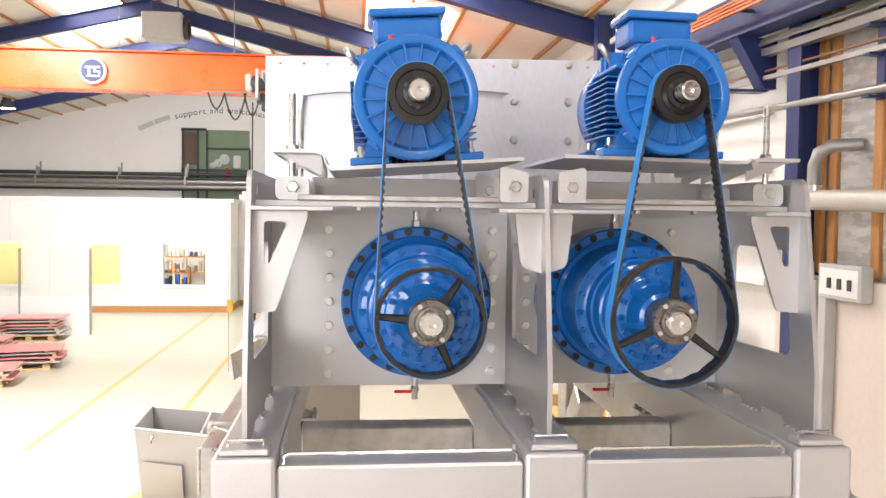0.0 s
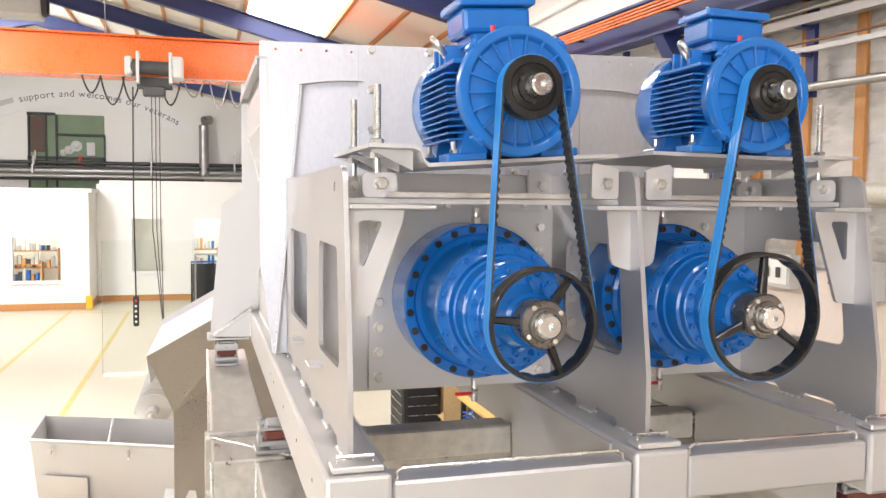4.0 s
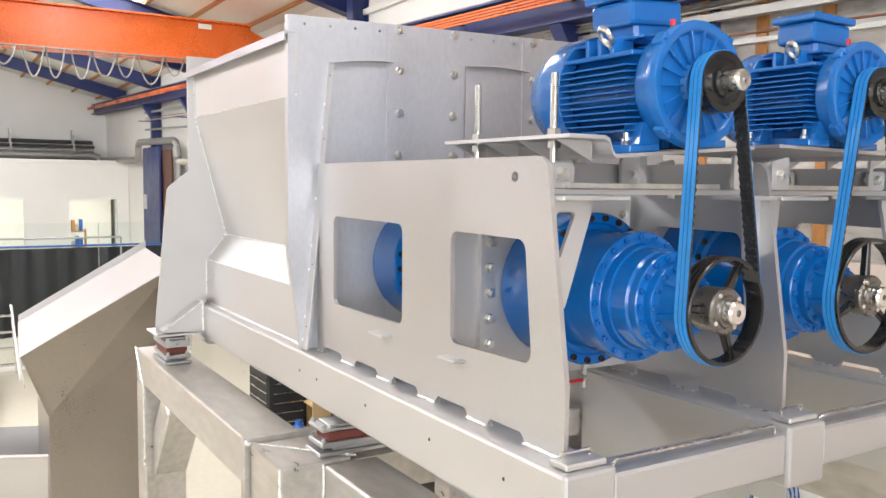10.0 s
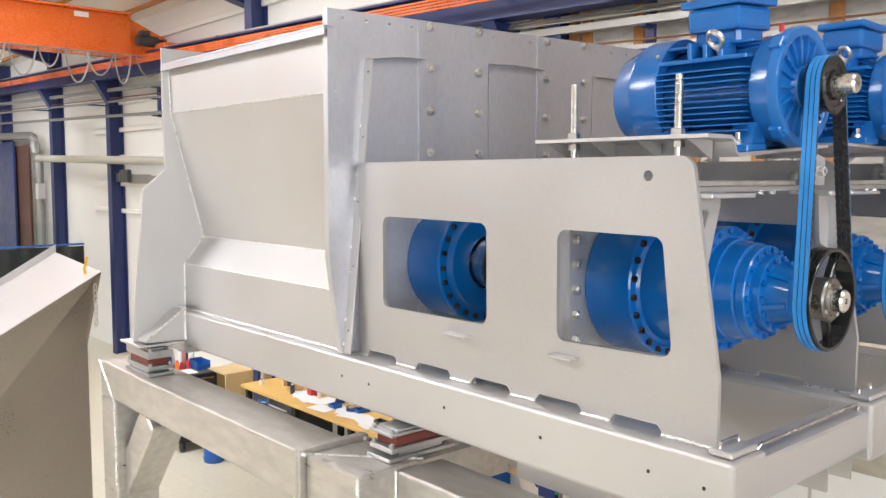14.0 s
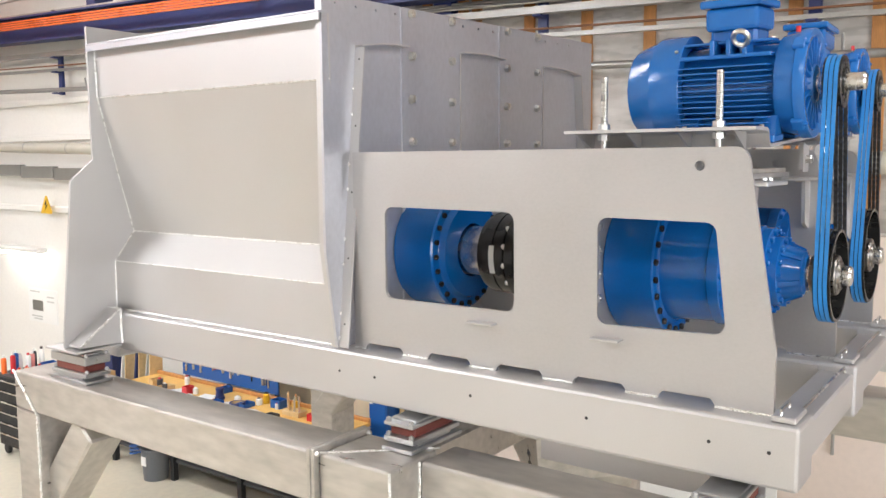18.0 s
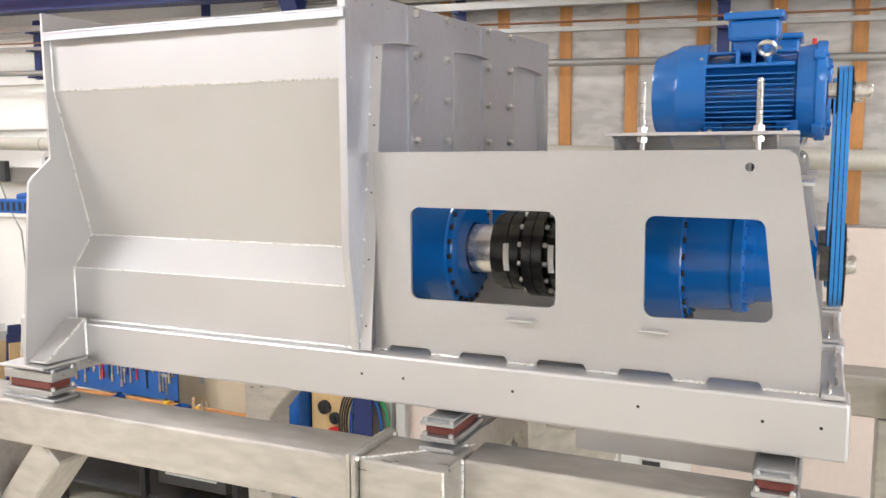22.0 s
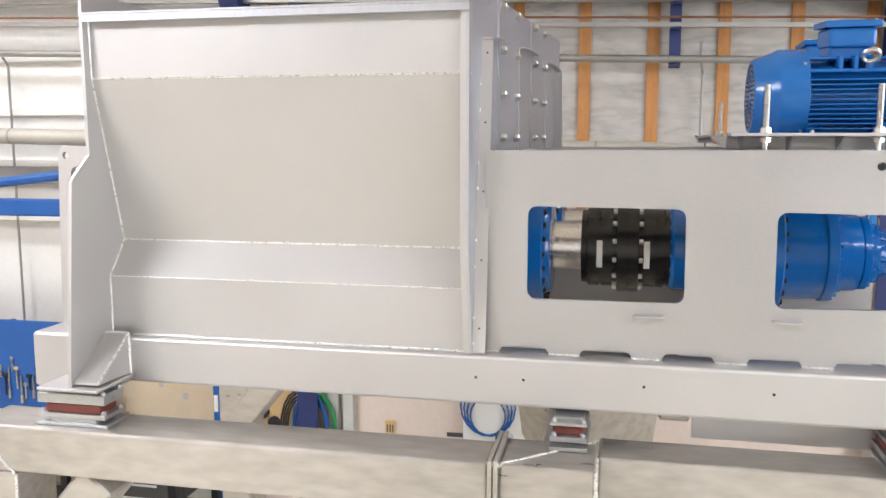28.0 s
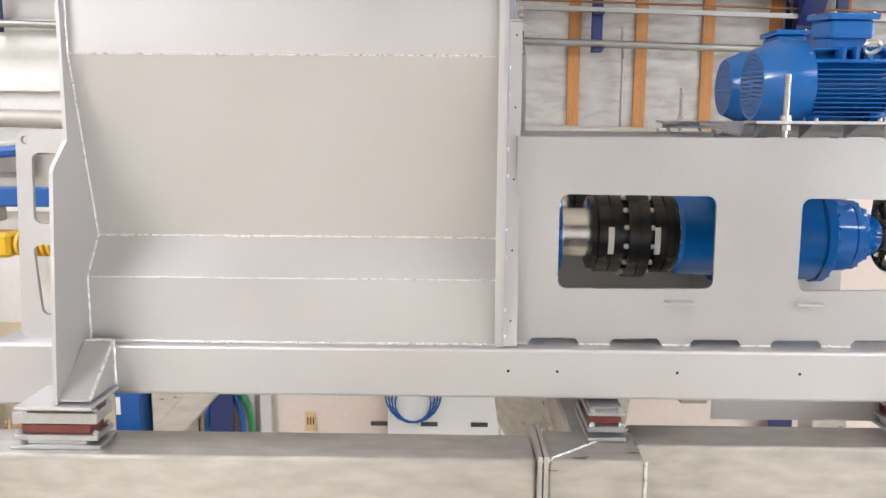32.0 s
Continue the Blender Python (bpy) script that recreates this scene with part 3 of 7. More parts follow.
# ---------------------------------------------------------------- stand under the mixer
stand = thing("support_frame", (CX, 4.0, 0.0), "heavy mill-finish stainless box-section stand under the mixer", "stand")
for s in (-1, 1):
    fx = both(s)
    B = lambda xa, xb, *r, **k: fresh_box(*sorted((fx(xa), fx(xb))), *r, **k)
    lb = part("stand_beam", B(-0.675, -0.42, 4.055, 6.30, 2.155, 2.36, bevel=0.014, segs=3), MILL, stand)
    part("corner_block", B(-0.675, -0.38, 3.66, 4.012, 2.13, 2.362, bevel=0.01, segs=2), MILL, stand)
    part("stand_beam", B(-0.50, -0.27, 1.9, 3.655, 2.13, 2.352, bevel=0.014, segs=3), MILL, stand)
    part("stand_leg", B(-0.675, -0.42, 6.08, 6.30, 0.0, 2.154, bevel=0.012, segs=2), MILL, stand)
    part("stand_leg", B(-0.62, -0.38, 3.70, 3.98, 0.0, 2.128, bevel=0.012, segs=2), MILL, stand)
    part("stand_leg", B(-0.49, -0.28, 1.92, 2.14, 0.0, 2.128, bevel=0.012, segs=2), MILL, stand)
    for y in (4.022, 4.044):
        fl = part("joint_flange", B(-0.702, -0.365, y - 0.009, y + 0.009, 2.09, 2.385, bevel=0.004, segs=2), MILL, stand)
        for z in (2.115, 2.365):
            for x in (-0.685, -0.382):
                hexm = Matrix.Translation((fx(x), y - 0.009, z))
                shared("bolt", "joint_bolt", lambda b: hex_bolt(b, (0, 0, 0), (0, -1, 0), 0.019), ZINC, fl, hexm)
    seam(stand, (fx(-0.677), 6.30, 2.362), (fx(-0.677), 6.085, 2.15), 0.007)
    seam(stand, (fx(-0.677), 6.08, 2.15), (fx(-0.677), 6.08, 1.65), 0.006)
    seam(stand, (fx(-0.677), 3.658, 2.13), (fx(-0.677), 3.658, 2.36), 0.006)
    seam(stand, (fx(-0.675), 4.012, 2.364), (fx(-0.36), 3.66, 2.364), 0.005)
    seam(stand, (fx(-0.50), 3.657, 2.14), (fx(-0.50), 3.657, 2.35), 0.006)
    seam(stand, (fx(-0.60), 5.62, 2.152), (fx(-0.60), 5.88, 2.152), 0.009)
    bm = bmesh.new()
    box(bm, -0.105, 0.105, -0.09, 0.09, 0, 0.72, 0.012)
    bmesh.ops.transform(bm, matrix=Matrix.Translation((fx(-0.52), 6.20, 1.57)) @ Euler((radians(40), 0, 0)).to_matrix().to_4x4(), verts=bm.verts)
    part("brace", bm, MILL, stand)
for y in (1.95, 3.75):
    part("stand_tie", fresh_box(-0.38 if y > 3 else -0.27, mirrored(-0.38 if y > 3 else -0.27), y, y + 0.14, 2.15, 2.33, 0.012), MILL, stand)

# ---------------------------------------------------------------- rubber mounts


def rubber_mount(x, y, z0, along, rise, first=None):
    m = Matrix.Translation((x, y, z0)) @ Euler((0, 0, radians(90 if along == "y" else 0))).to_matrix().to_4x4()
    if first is not None:
        return copy_thing(first, m)
    g = thing("rubber_mount", (x, y, z0), "brown rubber vibration mount clamped between zinc-plated steel plates", "vibration mount", "mixer mounts")
    BASE[g.name] = Vector((0, 0, 0))
    g.matrix_basis = m
    part("base_plate", fresh_box(-0.17, 0.17, -0.075, 0.075, 0.001, 0.017, 0.003), PLATED, g)
    part("spacer", fresh_box(-0.11, 0.11, -0.06, 0.06, 0.0171, 0.034, 0.002), PLATED, g)
    part("clamp_plate", fresh_box(-0.158, 0.158, -0.072, 0.072, 0.0341, 0.055, 0.003), PLATED, g)
    part("rubber_block", fresh_box(-0.13, 0.13, -0.060, 0.060, 0.0551, 0.098, 0.006), RUBBER_RED, g, "red-brown rubber")
    part("clamp_plate", fresh_box(-0.158, 0.158, -0.072, 0.072, 0.0981, rise - 0.024, 0.003), PLATED, g)
    part("top_shim", fresh_box(-0.12, 0.12, -0.060, 0.060, rise - 0.0239, rise - 0.014, 0.002), PLATED, g)
    for dx in (-0.145, 0.145):
        for dy in (-0.055, 0.055):
            part("bolt", hex_bolt(bmesh.new(), (dx, dy, 0.0551), (0, 0, 1), 0.019), PLATED, g)
            part("bolt", hex_bolt(bmesh.new(), (dx, dy, rise - 0.0239), (0, 0, 1), 0.019), PLATED, g)
    return g


MOUNT = rubber_mount(-0.560, 5.83, 2.36, "y", 0.166)
rubber_mount(mirrored(-0.560), 5.83, 2.36, "y", 0.166, MOUNT)
MOUNT2 = rubber_mount(-0.33, 3.77, 2.363, "x", 0.136)
rubber_mount(mirrored(-0.33), 3.77, 2.363, "x", 0.136, MOUNT2)
rubber_mount(-0.36, 2.55, 2.353, "x", 0.136, MOUNT2)
rubber_mount(mirrored(-0.36), 2.55, 2.353, "x", 0.136, MOUNT2)

# ---------------------------------------------------------------- planetary gearboxes


def ring_of(n, r, start=0.0):
    return [(r * math.cos(start + 2 * math.pi * i / n), r * math.sin(start + 2 * math.pi * i / n)) for i in range(n)]


def gearbox(gx, first=None):
    at = (gx, 3.13, GZ)
    if first is not None:
        return copy_thing(first, Matrix.Translation(at))
    g = thing("planetary_gearbox", at, "glossy blue enamelled planetary gearbox with bolted flanges", "gearbox", "drive gearboxes")
    A = lambda y: (gx, y, GZ)
    y0 = 3.1295
    bm = bmesh.new()
    lathe(bm, A(y0), A(y0 - 1), [(0, 0), (0, 0.262), (0.006, 0.268), (0.19, 0.268), (0.197, 0.262), (0.197, 0.235), (0.19, 0.228), (0.19, 0.0)], 64)
    drum = part("drum", bm, BLUE, g, "", True)
    bm = bmesh.new()
    lathe(bm, A(2.9395), A(1), [(0, 0), (0, 0.226), (0.010, 0.212), (0.05, 0.208), (0.178, 0.205), (0.181, 0.211), (0.184, 0.214), (0.221, 0.214), (0.2245, 0.210), (0.2245, 0.186), (0.230, 0.178), (0.262, 0.174), (0.264, 0.167), (0.324, 0.163), (0.331, 0.152), (0.334, 0.157), (0.361, 0.157), (0.3645, 0.153), (0.3645, 0.131), (0.367, 0.127), (0.397, 0.127), (0.400, 0.123), (0.400, 0.106), (0.405, 0.099), (0.45, 0.086), (0.468, 0.078), (0.474, 0.066), (0.480, 0.064), (0.480, 0.0)], 64)
    body = part("housing", bm, BLUE, g, "", True)
    for a in range(6):  # stiffening ribs on the nose
        c, s_ = math.cos(a * math.pi / 3 + 0.3), math.sin(a * math.pi / 3 + 0.3)
        bm = bmesh.new()
        v = []
        for (yy, ra, rb_) in ((2.538, 0.09, 0.114), (2.475, 0.07, 0.086)):
            for r in (ra, rb_):
                for w in (-0.008, 0.008):
                    v.append(bm.verts.new((gx + r * c - w * s_, yy, GZ + r * s_ + w * c)))
        for f in ((0, 1, 3, 2), (4, 5, 7, 6), (0, 1, 5, 4), (2, 3, 7, 6), (0, 2, 6, 4), (1, 3, 7, 5)):
            bm.faces.new([v[k] for k in f])
        part("nose_rib", bm, BLUE, body)
    for dx, dz in ring_of(24, 0.25, 0.13):
        shared("bolt", "gbolt_black", lambda b: socket_bolt(b, (0, 0, 0), (0, -1, 0), 0.0125, 0.012), OXIDE, drum, Matrix.Translation((gx + dx, y0 - 0.196, GZ + dz)), "black socket bolt")
    for n, r, y in ((20, 0.199, 2.715), (18, 0.1425, 2.575), (14, 0.1155, 2.5395)):
        for dx, dz in ring_of(n, r, 0.05):
            shared("bolt", "gbolt_blue", lambda b: socket_bolt(b, (0, 0, 0), (0, -1, 0), 0.0100, 0.012), BLUE, body, Matrix.Translation((gx + dx, y, GZ + dz)))
    bm = bmesh.new()
    hexagon(bm, (gx, 2.985, GZ + 0.262), (0, 0, 1), 0.034, 0.03)
    rod(bm, (gx, 2.985, GZ + 0.292), (gx, 2.985, GZ + 0.306), 0.012, 14)
    hexagon(bm, (gx, 2.985, GZ + 0.306), (0, 0, 1), 0.024, 0.016)
    part("breather", bm, ZINC, g, "zinc-plated breather plug")
    bm = bmesh.new()
    hexagon(bm, (gx, 2.985, GZ - 0.262), (0, 0, -1), 0.028, 0.024)
    rod(bm, (gx, 2.985, GZ - 0.286), (gx, 2.985, GZ - 0.36), 0.011, 14)
    hexagon(bm, (gx, 2.985, GZ - 0.315), (0, 0, -1), 0.026, 0.018)
    valve = part("drain_valve", bm, ZINC, g, "zinc-plated drain valve")
    part("lever", fresh_box(gx - 0.075, gx - 0.012, 2.965, 2.978, GZ - 0.335, GZ - 0.324, 0.003), RED, valve, "red valve lever")
    bm = bmesh.new()
    lathe(bm, A(2.55), A(1), [(0, 0), (0, 0.036), (0.222, 0.036), (0.229, 0.030), (0.229, 0.010), (0.212, 0.008), (0.212, 0.0)], 28)
    part("shaft", bm, BRIGHT, g, "bright machined shaft end with a centre hole", True)
    # casing behind the mounting plate
    bm = bmesh.new()
    lathe(bm, A(3.166), A(9), [(0, 0), (0, 0.215), (0.03, 0.215), (0.035, 0.195), (0.20, 0.185), (0.215, 0.17), (0.215, 0.0)], 48)
    part("rear_casing", bm, BLUE, g, "", True)
    return g


GEAR = gearbox(GX[0])
gear_2 = gearbox(GX[1], GEAR)
for ch in gear_2.children:   # the second drive stands a little further forward
    if ch.name.startswith("shaft"):
        ch.location += DRIVE_2
for gx, xa, xb, c1, c2 in ((GX[0], SIDE + 0.015, CX - 0.002, -0.315, 0.300), (GX[1], CX + 0.014, RSIDE - 0.015, -0.300, 0.272)):
    bm = bmesh.new()
    plate(bm, "y", 3.1515, 0.013, rect(xa, xb, 2.735, 3.41), [disc2(gx, GZ, 0.225, 24)])
    part("bulkhead", bm, STEEL, mixer)
    bm = bmesh.new()
    plate(bm, "y", 3.13, 0.021, rect(gx + c1 - 0.035, gx + c2 + 0.035, 2.748, 3.385), [disc2(gx, GZ, 0.23, 24)])
    gp = part("gear_plate", bm, STEEL, mixer)
    for cx_ in (c1, c2):
        for k in range(7):
            shared("bolt", "hexbolt24", lambda b: hex_bolt(b, (0, 0, 0), (0, -1, 0), 0.030), ZINC, gp, Matrix.Translation((gx + cx_, 3.13, 2.79 + 0.0897 * k)))


def coupling(gx, first=None):
    at = (gx, 3.60, GZ)
    if first is not None:
        return copy_thing(first, Matrix.Translation(at))
    g = thing("shaft_coupling", at, "black flanged shaft coupling on a bright steel shaft", "coupling", "shaft couplings")
    A = lambda y: (gx, y, GZ)
    bm = bmesh.new()
    lathe(bm, A(3.382), A(9), [(0, 0), (0, 0.170), (0.018, 0.170), (0.019, 0.158), (0.023, 0.158), (0.024, 0.178), (0.055, 0.178), (0.056, 0.170), (0.061, 0.170), (0.062, 0.178), (0.108, 0.178),
                               (0.110, 0.160), (0.130, 0.160), (0.131, 0.198), (0.134, 0.201), (0.176, 0.201), (0.177, 0.197), (0.180, 0.197), (0.181, 0.201), (0.222, 0.201), (0.225, 0.198), (0.226, 0.160),
                               (0.243, 0.160), (0.245, 0.178), (0.293, 0.178), (0.294, 0.170), (0.299, 0.170), (0.300, 0.178), (0.350, 0.178), (0.355, 0.165), (0.378, 0.164), (0.38, 0.158), (0.38, 0.0)], 64)
    hub = part("coupling_body", bm, OXIDE, g, "", True)
    for y, way in ((3.513, -1), (3.6085, 1)):
        for dx, dz in ring_of(14, 0.182, 0.2):
            shared("bolt", "coupling_bolt" + str(way), lambda b: socket_bolt(b, (0, 0, 0), (0, way, 0), 0.011, 0.017), ZINC, hub, Matrix.Translation((gx + dx, y, GZ + dz)))
    for dx, dz in ring_of(16, 0.163, 0.1):
        shared("bolt", "coupling_end_bolt", lambda b: socket_bolt(b, (0, 0, 0), (0, -1, 0), 0.008, 0.012), ZINC, hub, Matrix.Translation((gx + dx, 3.3815, GZ + dz)))
    for y in (3.468, 3.668):
        bm = bmesh.new()
        rows_ = []
        for i in range(9):
            a = radians(-24 + 39 * i / 8)
            rows_.append([bm.verts.new((gx - r * math.cos(a), yy, GZ + r * math.sin(a))) for r, yy in ((0.1783, y), (0.1797, y), (0.1797, y + 0.025), (0.1783, y + 0.025))])
        for p, q in zip(rows_, rows_[1:]):
            for j in range(4):
                bm.faces.new((p[j], p[(j + 1) % 4], q[(j + 1) % 4], q[j]))
        bm.faces.new(rows_[0])
        bm.faces.new(rows_[-1])
        part("label_strip", bm, PAPER, hub, "white paper sticker")
    part("shaft", rod(bmesh.new(), A(3.762), A(3.93), 0.11, 40), BRIGHT, g, "bright turned shaft", True)
    return g


COUP = coupling(GX[0])
coupling(GX[1], COUP)


def bearing_housing(gx, first=None):
    at = (gx, 4.0, GZ)
    if first is not None:
        return copy_thing(first, Matrix.Translation(at))
    g = thing("bearing_housing", at, "blue enamelled bearing housing bolted to the hopper wall", "bearing", "bearing housings")
    A = lambda y: (gx, y, GZ)
    bm = bmesh.new()
    lathe(bm, A(HY - 0.0005), A(0), [(0, 0.12), (0, 0.272), (0.20, 0.272), (0.208, 0.264), (0.208, 0.225), (0.215, 0.218), (0.235, 0.21), (0.24, 0.125), (0.24, 0.12), (0.0, 0.12)], 64)
    body = part("housing", bm, BLUE, g, "", True)
    for dx, dz in ring_of(24, 0.246, 0.05):
        shared("bolt", "gbolt_black", None, OXIDE, body, Matrix.Translation((gx + dx, HY - 0.208, GZ + dz)), "black socket bolt")
    return g


HOUSE = bearing_housing(GX[0])
bearing_housing(GX[1], HOUSE)

# ---------------------------------------------------------------- electric motors


def motor(mx, mz, tilt, first=None):
    m = Matrix.Translation((mx, 0, mz)) @ Euler((0, radians(tilt), 0)).to_matrix().to_4x4()
    if first is not None:
        return copy_thing(first, m)
    g = thing("electric_motor", (0, 0, 0), "blue finned three-phase electric motor with a terminal box", "motor", "drive motors")
    g.matrix_basis = m
    A = lambda y: (0, y, 0)
    bm = bmesh.new()
    lathe(bm, A(2.545), A(3.6), [(0, 0), (0, 0.142), (0.33, 0.142), (0.33, 0.0)], 48)
    frame_ = part("frame", bm, MOTOR_BLUE, g, "", True)
    for s in (-1, 1):   # fins along both flanks
        for k in range(11):
            z = -0.122 + 0.0192 * k
            r0 = math.sqrt(max(0.0, 0.141 ** 2 - z * z))
            part("fin", fresh_box(*sorted((s * (r0 - 0.004), s * 0.190)), 2.565, 2.872, z - 0.0022, z + 0.0022), MOTOR_BLUE, frame_)
        bm = bmesh.new()
        for k in range(3):
            box(bm, *sorted((s * 0.080, s * 0.165)), 2.64 + 0.055 * k, 2.655 + 0.055 * k, 0.105, 0.162, 0.002)
        box(bm, *sorted((s * 0.11, s * 0.165)), 2.56, 2.875, 0.098, 0.112, 0.003)
        box(bm, *sorted((s * 0.06, s * 0.12)), 2.56, 2.875, 0.148, 0.158, 0.003)
        part("lug", bm, MOTOR_BLUE, frame_)
        # feet
        bm = bmesh.new()
        for ya, yb in ((2.535, 2.635), (2.80, 2.89)):
            box(bm, *sorted((s * 0.085, s * 0.205)), ya, yb, -0.188, -0.164, 0.004)
            v = [bm.verts.new((s * x, y, z)) for x, z in ((0.08, -0.1665), (0.165, -0.1665), (0.145, -0.10), (0.10, -0.10)) for y in (ya + 0.008, yb - 0.018)]
            for f in ((0, 2, 4, 6), (1, 3, 5, 7), (0, 1, 3, 2), (2, 3, 5, 4), (4, 5, 7, 6), (6, 7, 1, 0)):
                bm.faces.new([v[i] for i in f])
        box(bm, *sorted((s * 0.085, s * 0.12)), 2.64, 2.80, -0.186, -0.15, 0.003)
        foot = part("foot", bm, MOTOR_BLUE, g)
        for y in (2.585, 2.85):
            bm = hex_bolt(bmesh.new(), (s * 0.172, y, -0.1655), (0, 0, 1), 0.022)
            rod(bm, (s * 0.172, y, -0.150), (s * 0.172, y, -0.128), 0.008, 10)
            part("bolt", bm, ZINC, foot)
        # eye bolt
        c = Vector((s * 0.150, 2.655, 0.125))
        w = Vector((s * 0.62, 0, 0.78))
        bm = bmesh.new()
        rod(bm, c - w * 0.01, c + w * 0.018, 0.012, 12)
        u = Vector((0.3, 0.94, 0)).normalized()
        ctr = c + w * 0.045
        pipe_run(bm, [ctr + (math.cos(a * math.pi / 9) * u + math.sin(a * math.pi / 9) * w) * 0.029 for a in range(19)], 0.009, 8)
        part("eye_bolt", bm, ZINC, g, "zinc-plated lifting eye bolt", True)
    for k in range(9):
        x = -0.08 + 0.02 * k
        z0 = -math.sqrt(0.141 ** 2 - x * x)
        part("fin", fresh_box(x - 0.0022, x + 0.0022, 2.565, 2.872, -0.178, z0 + 0.004), MOTOR_BLUE, frame_)
    # ribbed drive-end shield
    bm = bmesh.new()
    lathe(bm, A(2.447), A(3.6), [(0, 0), (0, 0.050), (0.004, 0.062), (0.020, 0.070), (0.024, 0.148), (0.010, 0.156), (0.006, 0.162), (0.006, 0.182), (0.012, 0.186), (0.040, 0.186), (0.046, 0.176), (0.062, 0.174), (0.105, 0.166), (0.110, 0.150), (0.110, 0)], 64)
    shield = part("end_shield", bm, MOTOR_BLUE, g, "", True)
    for k in range(18):
        a = 2 * math.pi * k / 18
        mm = Euler((0, a, 0)).to_matrix().to_4x4()
        part("rib", box(bmesh.new(), 0.066, 0.158, 2.456, 2.476, -0.0035, 0.0035, 0.001, mm), MOTOR_BLUE, shield)
    for k in range(4):
        a = math.pi / 4 + k * math.pi / 2
        part("bolt", hex_bolt(box(bmesh.new(), 0.176, 0.196, 2.460, 2.50, -0.022, 0.022, 0.004, Euler((0, a, 0)).to_matrix().to_4x4()), (0.186 * math.cos(a), 2.460, -0.186 * math.sin(a)), (0, -1, 0), 0.014), MOTOR_BLUE, shield)
    bm = bmesh.new()
    lathe(bm, A(2.868), A(4), [(0, 0.15), (0, 0.192), (0.002, 0.194), (0.102, 0.194), (0.116, 0.189), (0.128, 0.181), (0.198, 0.155), (0.206, 0.148), (0.206, 0.0)], 56)
    cowl = part("fan_cowl", bm, MOTOR_BLUE, g, "smooth blue fan cowl with a slotted end", True)
    bm = bmesh.new()
    for r in (0.03, 0.05, 0.07, 0.09, 0.11, 0.13):
        n = max(8, int(r * 300))
        for dx, dz in ring_of(n, r):
            rod(bm, (dx, 3.0745, dz), (dx, 3.0765, dz), 0.0045, 6)
    part("vent_holes", bm, BLACK, cowl, "round vent holes")
    for a in (0.7, 2.4, 3.9, 5.5):
        c, s_ = math.cos(a), math.sin(a)
        part("screw", rod(bmesh.new(), (0.193 * c, 2.888, 0.193 * s_), (0.200 * c, 2.888, 0.200 * s_), 0.006, 10), ZINC, cowl)
    bm = bmesh.new()
    box(bm, -0.080, 0.080, 2.63, 2.79, 0.140, 0.205, 0.012)
    box(bm, -0.108, 0.108, 2.618, 2.80, 0.195, 0.272, 0.014, segs=2)
    tb = part("terminal_box", bm, MOTOR_BLUE, g)
    part("lid", fresh_box(-0.122, 0.122, 2.603, 2.816, 0.273, 0.300, 0.008, segs=2), MOTOR_BLUE, tb)
    for x in (-0.11, 0.11):
        for y in (2.63, 2.79):
            part("screw", rod(bmesh.new(), (x, y, 0.300), (x, y, 0.304), 0.005, 8), ZINC, tb)
    part("grease_cap", rod(bmesh.new(), (-0.06, 2.50, 0.172), (-0.06, 2.50, 0.192), 0.008, 10), RED, g, "red grease nipple cap")
    bm = bmesh.new()
    lathe(bm, A(2.46), A(1), [(0, 0), (0, 0.030), (0.158, 0.030), (0.164, 0.025), (0.164, 0.009), (0.148, 0.008), (0.148, 0.0)], 24)
    part("shaft", bm, BRIGHT, g, "bright machined shaft end", True)
    return g


MX, MZ = (0.170, 0.950), (3.737, 3.757)
MOT = motor(MX[0], MZ[0], -4.0)
MOT_2 = motor(MX[1], MZ[1], 1.0, MOT)   # one frame size smaller
MOT_2.scale = (0.95, 0.84, 0.95)
MOT_2.location += DRIVE_2 + Vector((0, 0.362, 0))

# ---------------------------------------------------------------- belt drives
BY0, BY1 = 2.368, 2.426


def belt_path(c1, r1, c2, r2, step):
    """Points and outward normals round two pulleys, clockwise from the left tangent, in the x-z plane."""
    c1, c2 = Vector(c1), Vector(c2)
    d = c2 - c1
    L = d.length
    u = d / L
    n = Vector((-u.y, u.x))
    k = (r1 - r2) / L
    q = math.sqrt(1 - k * k)
    na, nb = k * u + q * n, k * u - q * n
    out = []
    a1, b1, a2, b2 = c1 + na * r1, c1 + nb * r1, c2 + na * r2, c2 + nb * r2

    def seg(p, e, nn):
        m_ = max(1, int((e - p).length / step))
        for i in range(m_):
            out.append((p.lerp(e, i / m_), nn))

    def arc(c, r, n0, n1, far):
        s0 = math.atan2(n0.y, n0.x)
        s1 = math.atan2(n1.y, n1.x)
        sweep = (s1 - s0) % (2 * math.pi)
        mid = Vector((math.cos(s0 + sweep / 2), math.sin(s0 + sweep / 2)))
        if mid.dot(far) < 0:
            sweep -= 2 * math.pi
        m_ = max(8, int(abs(sweep) * r / step))
        for i in range(m_):
            a = s0 + sweep * i / m_
            nn = Vector((math.cos(a), math.sin(a)))
            out.append((c + nn * r, nn))

    seg(a1, a2, na)
    arc(c2, r2, na, nb, u)
    seg(b2, b1, nb)
    arc(c1, r1, nb, na, -u)
    return out


